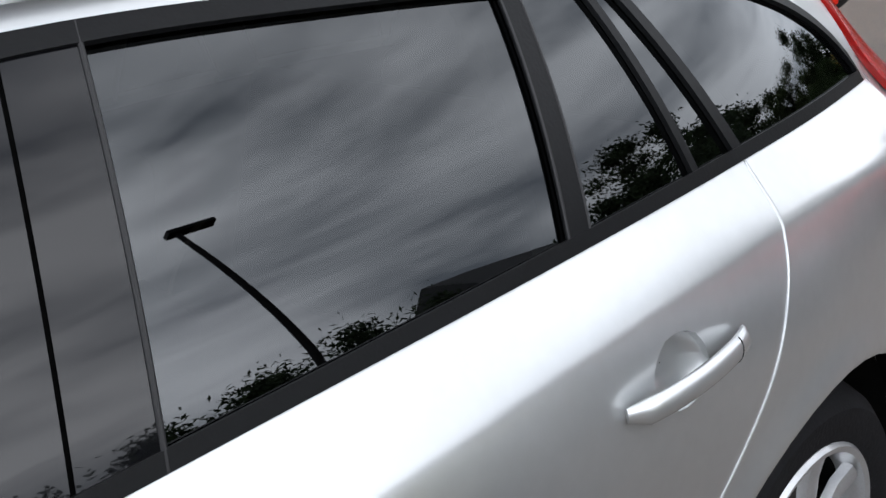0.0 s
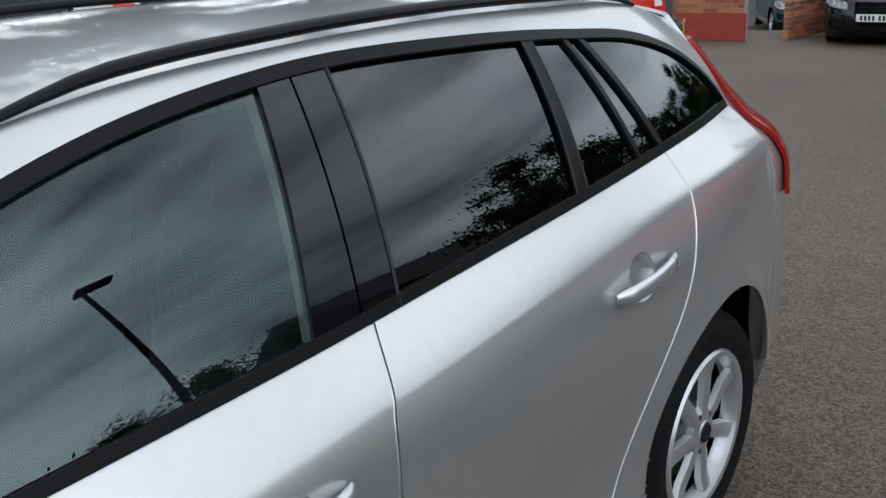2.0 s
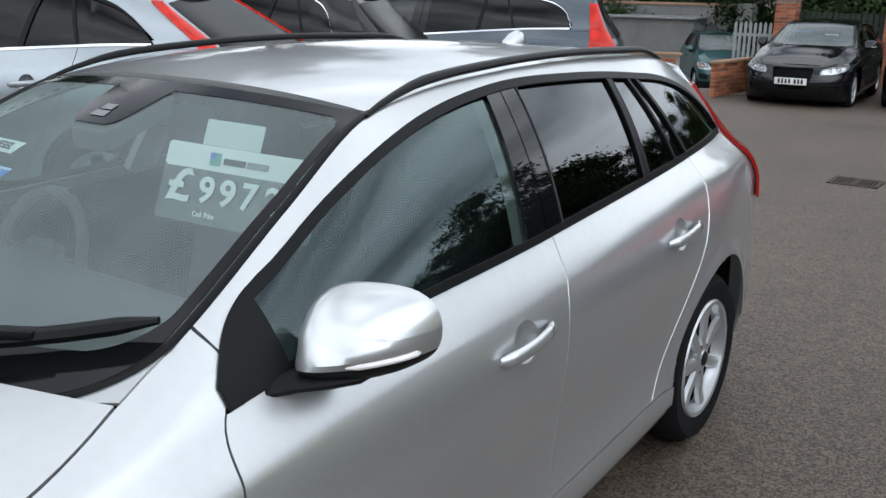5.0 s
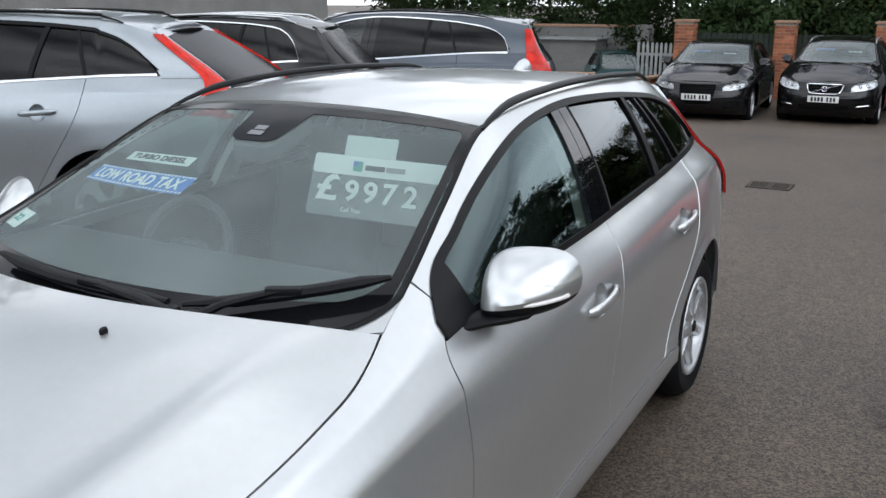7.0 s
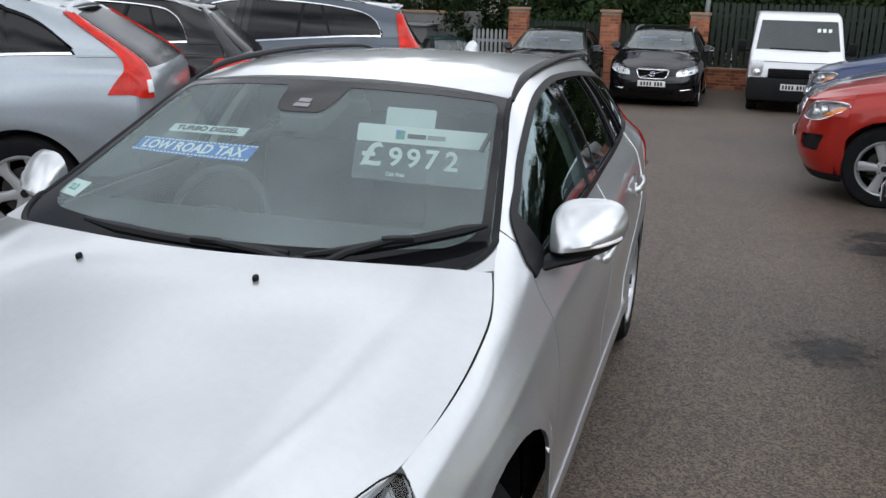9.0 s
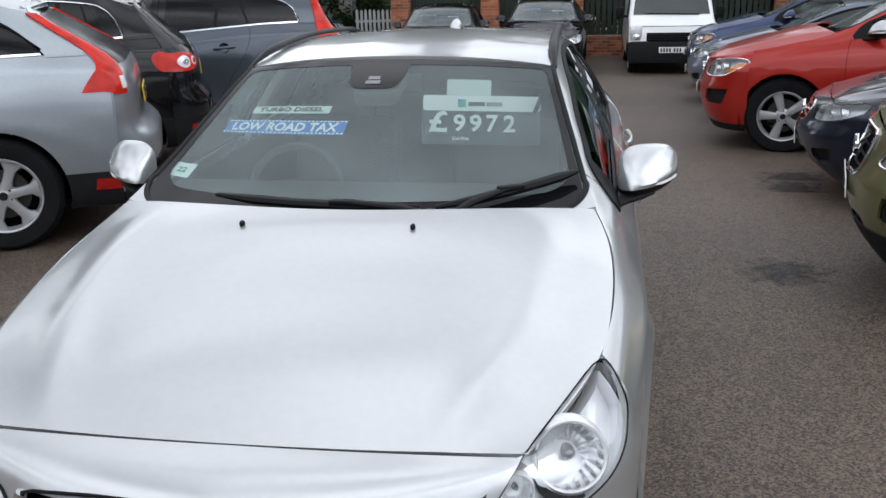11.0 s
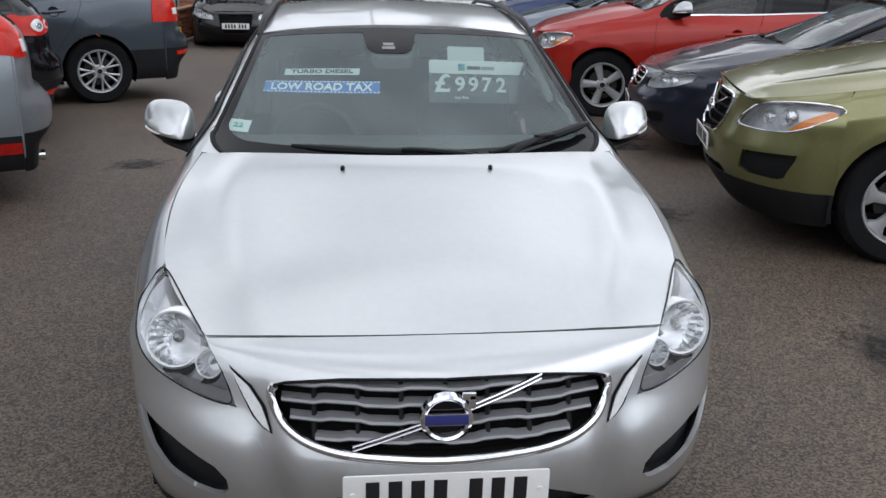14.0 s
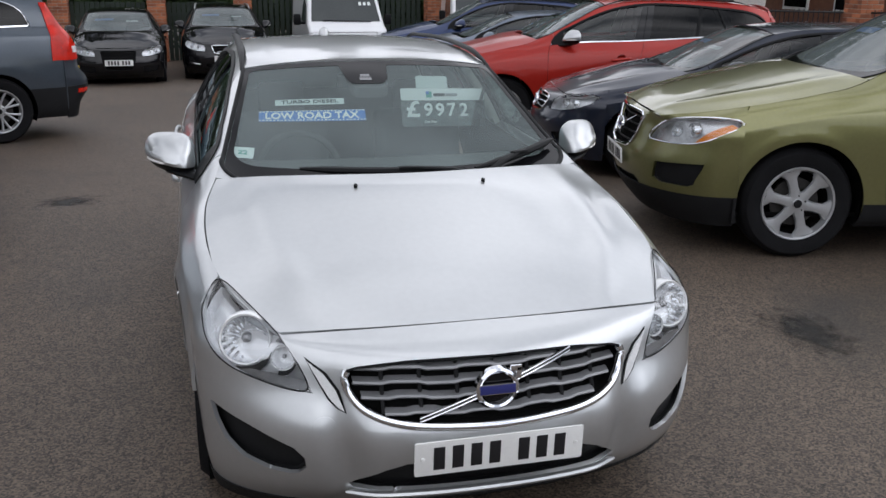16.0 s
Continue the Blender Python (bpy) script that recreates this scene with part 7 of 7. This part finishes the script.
# dark oil marks on the tarmac
OIL = bpy.data.materials.new("oil_mark")
OIL.use_nodes = True
on, ol = OIL.node_tree.nodes, OIL.node_tree.links
ob_p, o_tr, o_mix, o_no, o_mr, o_co = on["Principled BSDF"], on.new("ShaderNodeBsdfTransparent"), on.new("ShaderNodeMixShader"), on.new("ShaderNodeTexNoise"), on.new("ShaderNodeMapRange"), on.new("ShaderNodeTexCoord")
ob_p.inputs["Base Color"].default_value, ob_p.inputs["Roughness"].default_value = (0.012, 0.011, 0.010, 1), 0.6
o_no.inputs["Scale"].default_value, o_no.inputs["Detail"].default_value = 5.0, 6
o_len, o_add = on.new("ShaderNodeVectorMath"), on.new("ShaderNodeMath")
o_len.operation, o_add.operation = "LENGTH", "SUBTRACT"
ol.new(o_co.outputs["Object"], o_no.inputs["Vector"])
ol.new(o_co.outputs["Object"], o_len.inputs[0])
ol.new(o_no.outputs["Fac"], o_add.inputs[0])
ol.new(o_len.outputs["Value"], o_add.inputs[1])
o_mr.inputs[1].default_value, o_mr.inputs[2].default_value, o_mr.inputs[3].default_value, o_mr.inputs[4].default_value = -.05, .35, 0.0, .75
ol.new(o_add.outputs[0], o_mr.inputs[0])
ol.new(o_mr.outputs[0], o_mix.inputs[0])
ol.new(o_tr.outputs[0], o_mix.inputs[1])
ol.new(ob_p.outputs[0], o_mix.inputs[2])
ol.new(o_mix.outputs[0], on["Material Output"].inputs["Surface"])
disc = grid_bm(np.stack(np.broadcast_arrays(np.linspace(-.6, .6, 5)[:, None], np.linspace(-.6, .6, 5)[None, :], 0.0), -1))
disc_me = mesh_of("oil_mark", disc, OIL)
for x, y, sx, sy in ((2.28, -.70, .62, .40), (1.9, 1.6, .5, .5), (2.4, 3.9, .7, .5), (2.5, 4.4, .5, .6), (-1.9, 3.2, .4, .5)):
    ob = tagged(new("oil_mark", disc_me), "dark oil mark soaked into the tarmac", "stain", "oil marks", "structure")
    ob.matrix_world = pose(x, y, float(ground_z(y)) + .004, 0, 0, x * 40) @ Matrix.Diagonal((sx, sy, 1, 1))

# ---- the far side of the lane: house, trees and lamp, which the panes mirror ----
SLATE = material("roof_slate", (0.02, 0.02, 0.023), 0.7, vary=0.3, scale=5, bump=0.2, bump_scale=40)
HOUSE_WALL = material("house_brick", (0.20, 0.085, 0.05), 0.9, vary=0.3, scale=6, bump=0.3, bump_scale=60)
house = thing("house", "brick house with a slate roof beyond the row of cars", "house")
hx, hy, hw, hl, hh = 21.5, 19.0, 8.0, 8.4, 6.4
part("wall", box_bm((hw, hl, hh), (hx, hy, hh / 2 - .4)), HOUSE_WALL, house)
bm = bmesh.new()
rv = [bm.verts.new(p) for p in ((hx - hw / 2 - .3, hy - hl / 2 - .3, hh - .4), (hx + hw / 2 + .3, hy - hl / 2 - .3, hh - .4), (hx + hw / 2 + .3, hy + hl / 2 + .3, hh - .4), (hx - hw / 2 - .3, hy + hl / 2 + .3, hh - .4), (hx, hy - hl / 2 - .3, hh + 2.3), (hx, hy + hl / 2 + .3, hh + 2.3))]
for f in ((0, 1, 4), (1, 2, 5, 4), (2, 3, 5), (3, 0, 4, 5), (0, 3, 2, 1)):
    bm.faces.new([rv[i] for i in f])
part("roof", bm, SLATE, house)
for k in range(3):
    wy = hy - hl * .3 + k * hl * .3
    fr = part("window", box_bm((.06, 1.3, 1.2), (hx - hw / 2 - .02, wy, 1.35), .01), WHITE_PLATE, house)
    part("pane", box_bm((.02, 1.12, 1.02), (hx - hw / 2 - .055, wy, 1.35)), BLACK_GLOSS, fr)
# the east one of the added walls that close the yard
tagged(part("wall_east", box_bm((.22, 50, 2.4), (23, -6, .9)), RENDER_GREY), "plain grey wall added to close the yard", "wall", kind="structure")
for kind, x, y, s in ((0, 12.0, 16.5, 1.0), (1, 9.2, 24.5, 1.05), (0, 14.5, 23, 1.35), (3, 20.5, 9.6, 1.5), (3, 19.5, 6.2, 1.3), (3, 24, 2, 1.4), (3, 20.5, 12.4, 1.5)):
    tree(kind, x, y, 40 + x * 31, s, "broad dark tree beyond the row of cars")
lamp = thing("street_lamp", "tall street lamp on a slim dark column", "lamp")
lx, ly = 11.4, 5.5
part("column", tube_bm([(lx, ly, -.3), (lx, ly, 4), (lx, ly, 10.9)], [.09, .075, .06], 12), PLASTIC, lamp)
part("head", box_bm((.4, .9, .20), (lx, ly + .28, 11.0), .05), PLASTIC, lamp)
pole = thing("street_lamp", "slim grey lamp column behind the gates", "lamp")
part("column", tube_bm([(.48, PY + .8, -.5), (.48, PY + .8, 3), (.48, PY + .8, 7.0)], [.07, .06, .045], 12), PALE_STEEL, pole)
part("head", box_bm((.22, .6, .12), (.48, PY + .6, 7.05), .04), PALE_STEEL, pole)
# railings behind the right-hand row
rail = thing("railing", "black iron railing behind the row of cars", "fence", kind="structure")
rx = 10.2
for zz in (.15, 1.35):
    part("rail", tube_bm([(rx, -2, zz), (rx, 8, zz - .1), (rx, 16, zz - .35)], .02, 6), INK, rail)
me = mesh_of("railing_bar", tube_bm([(0, 0, 0), (0, 0, 1.5)], .010, 6), INK)
for i in range(120):
    yy = -1.9 + i * .148
    ob = new("railing_bar", me)
    ob.parent = rail
    ob.matrix_basis = Matrix.Translation((rx, yy, float(ground_z(yy)) - .02))
pillar(rx, 9.2, .44, 1.7)
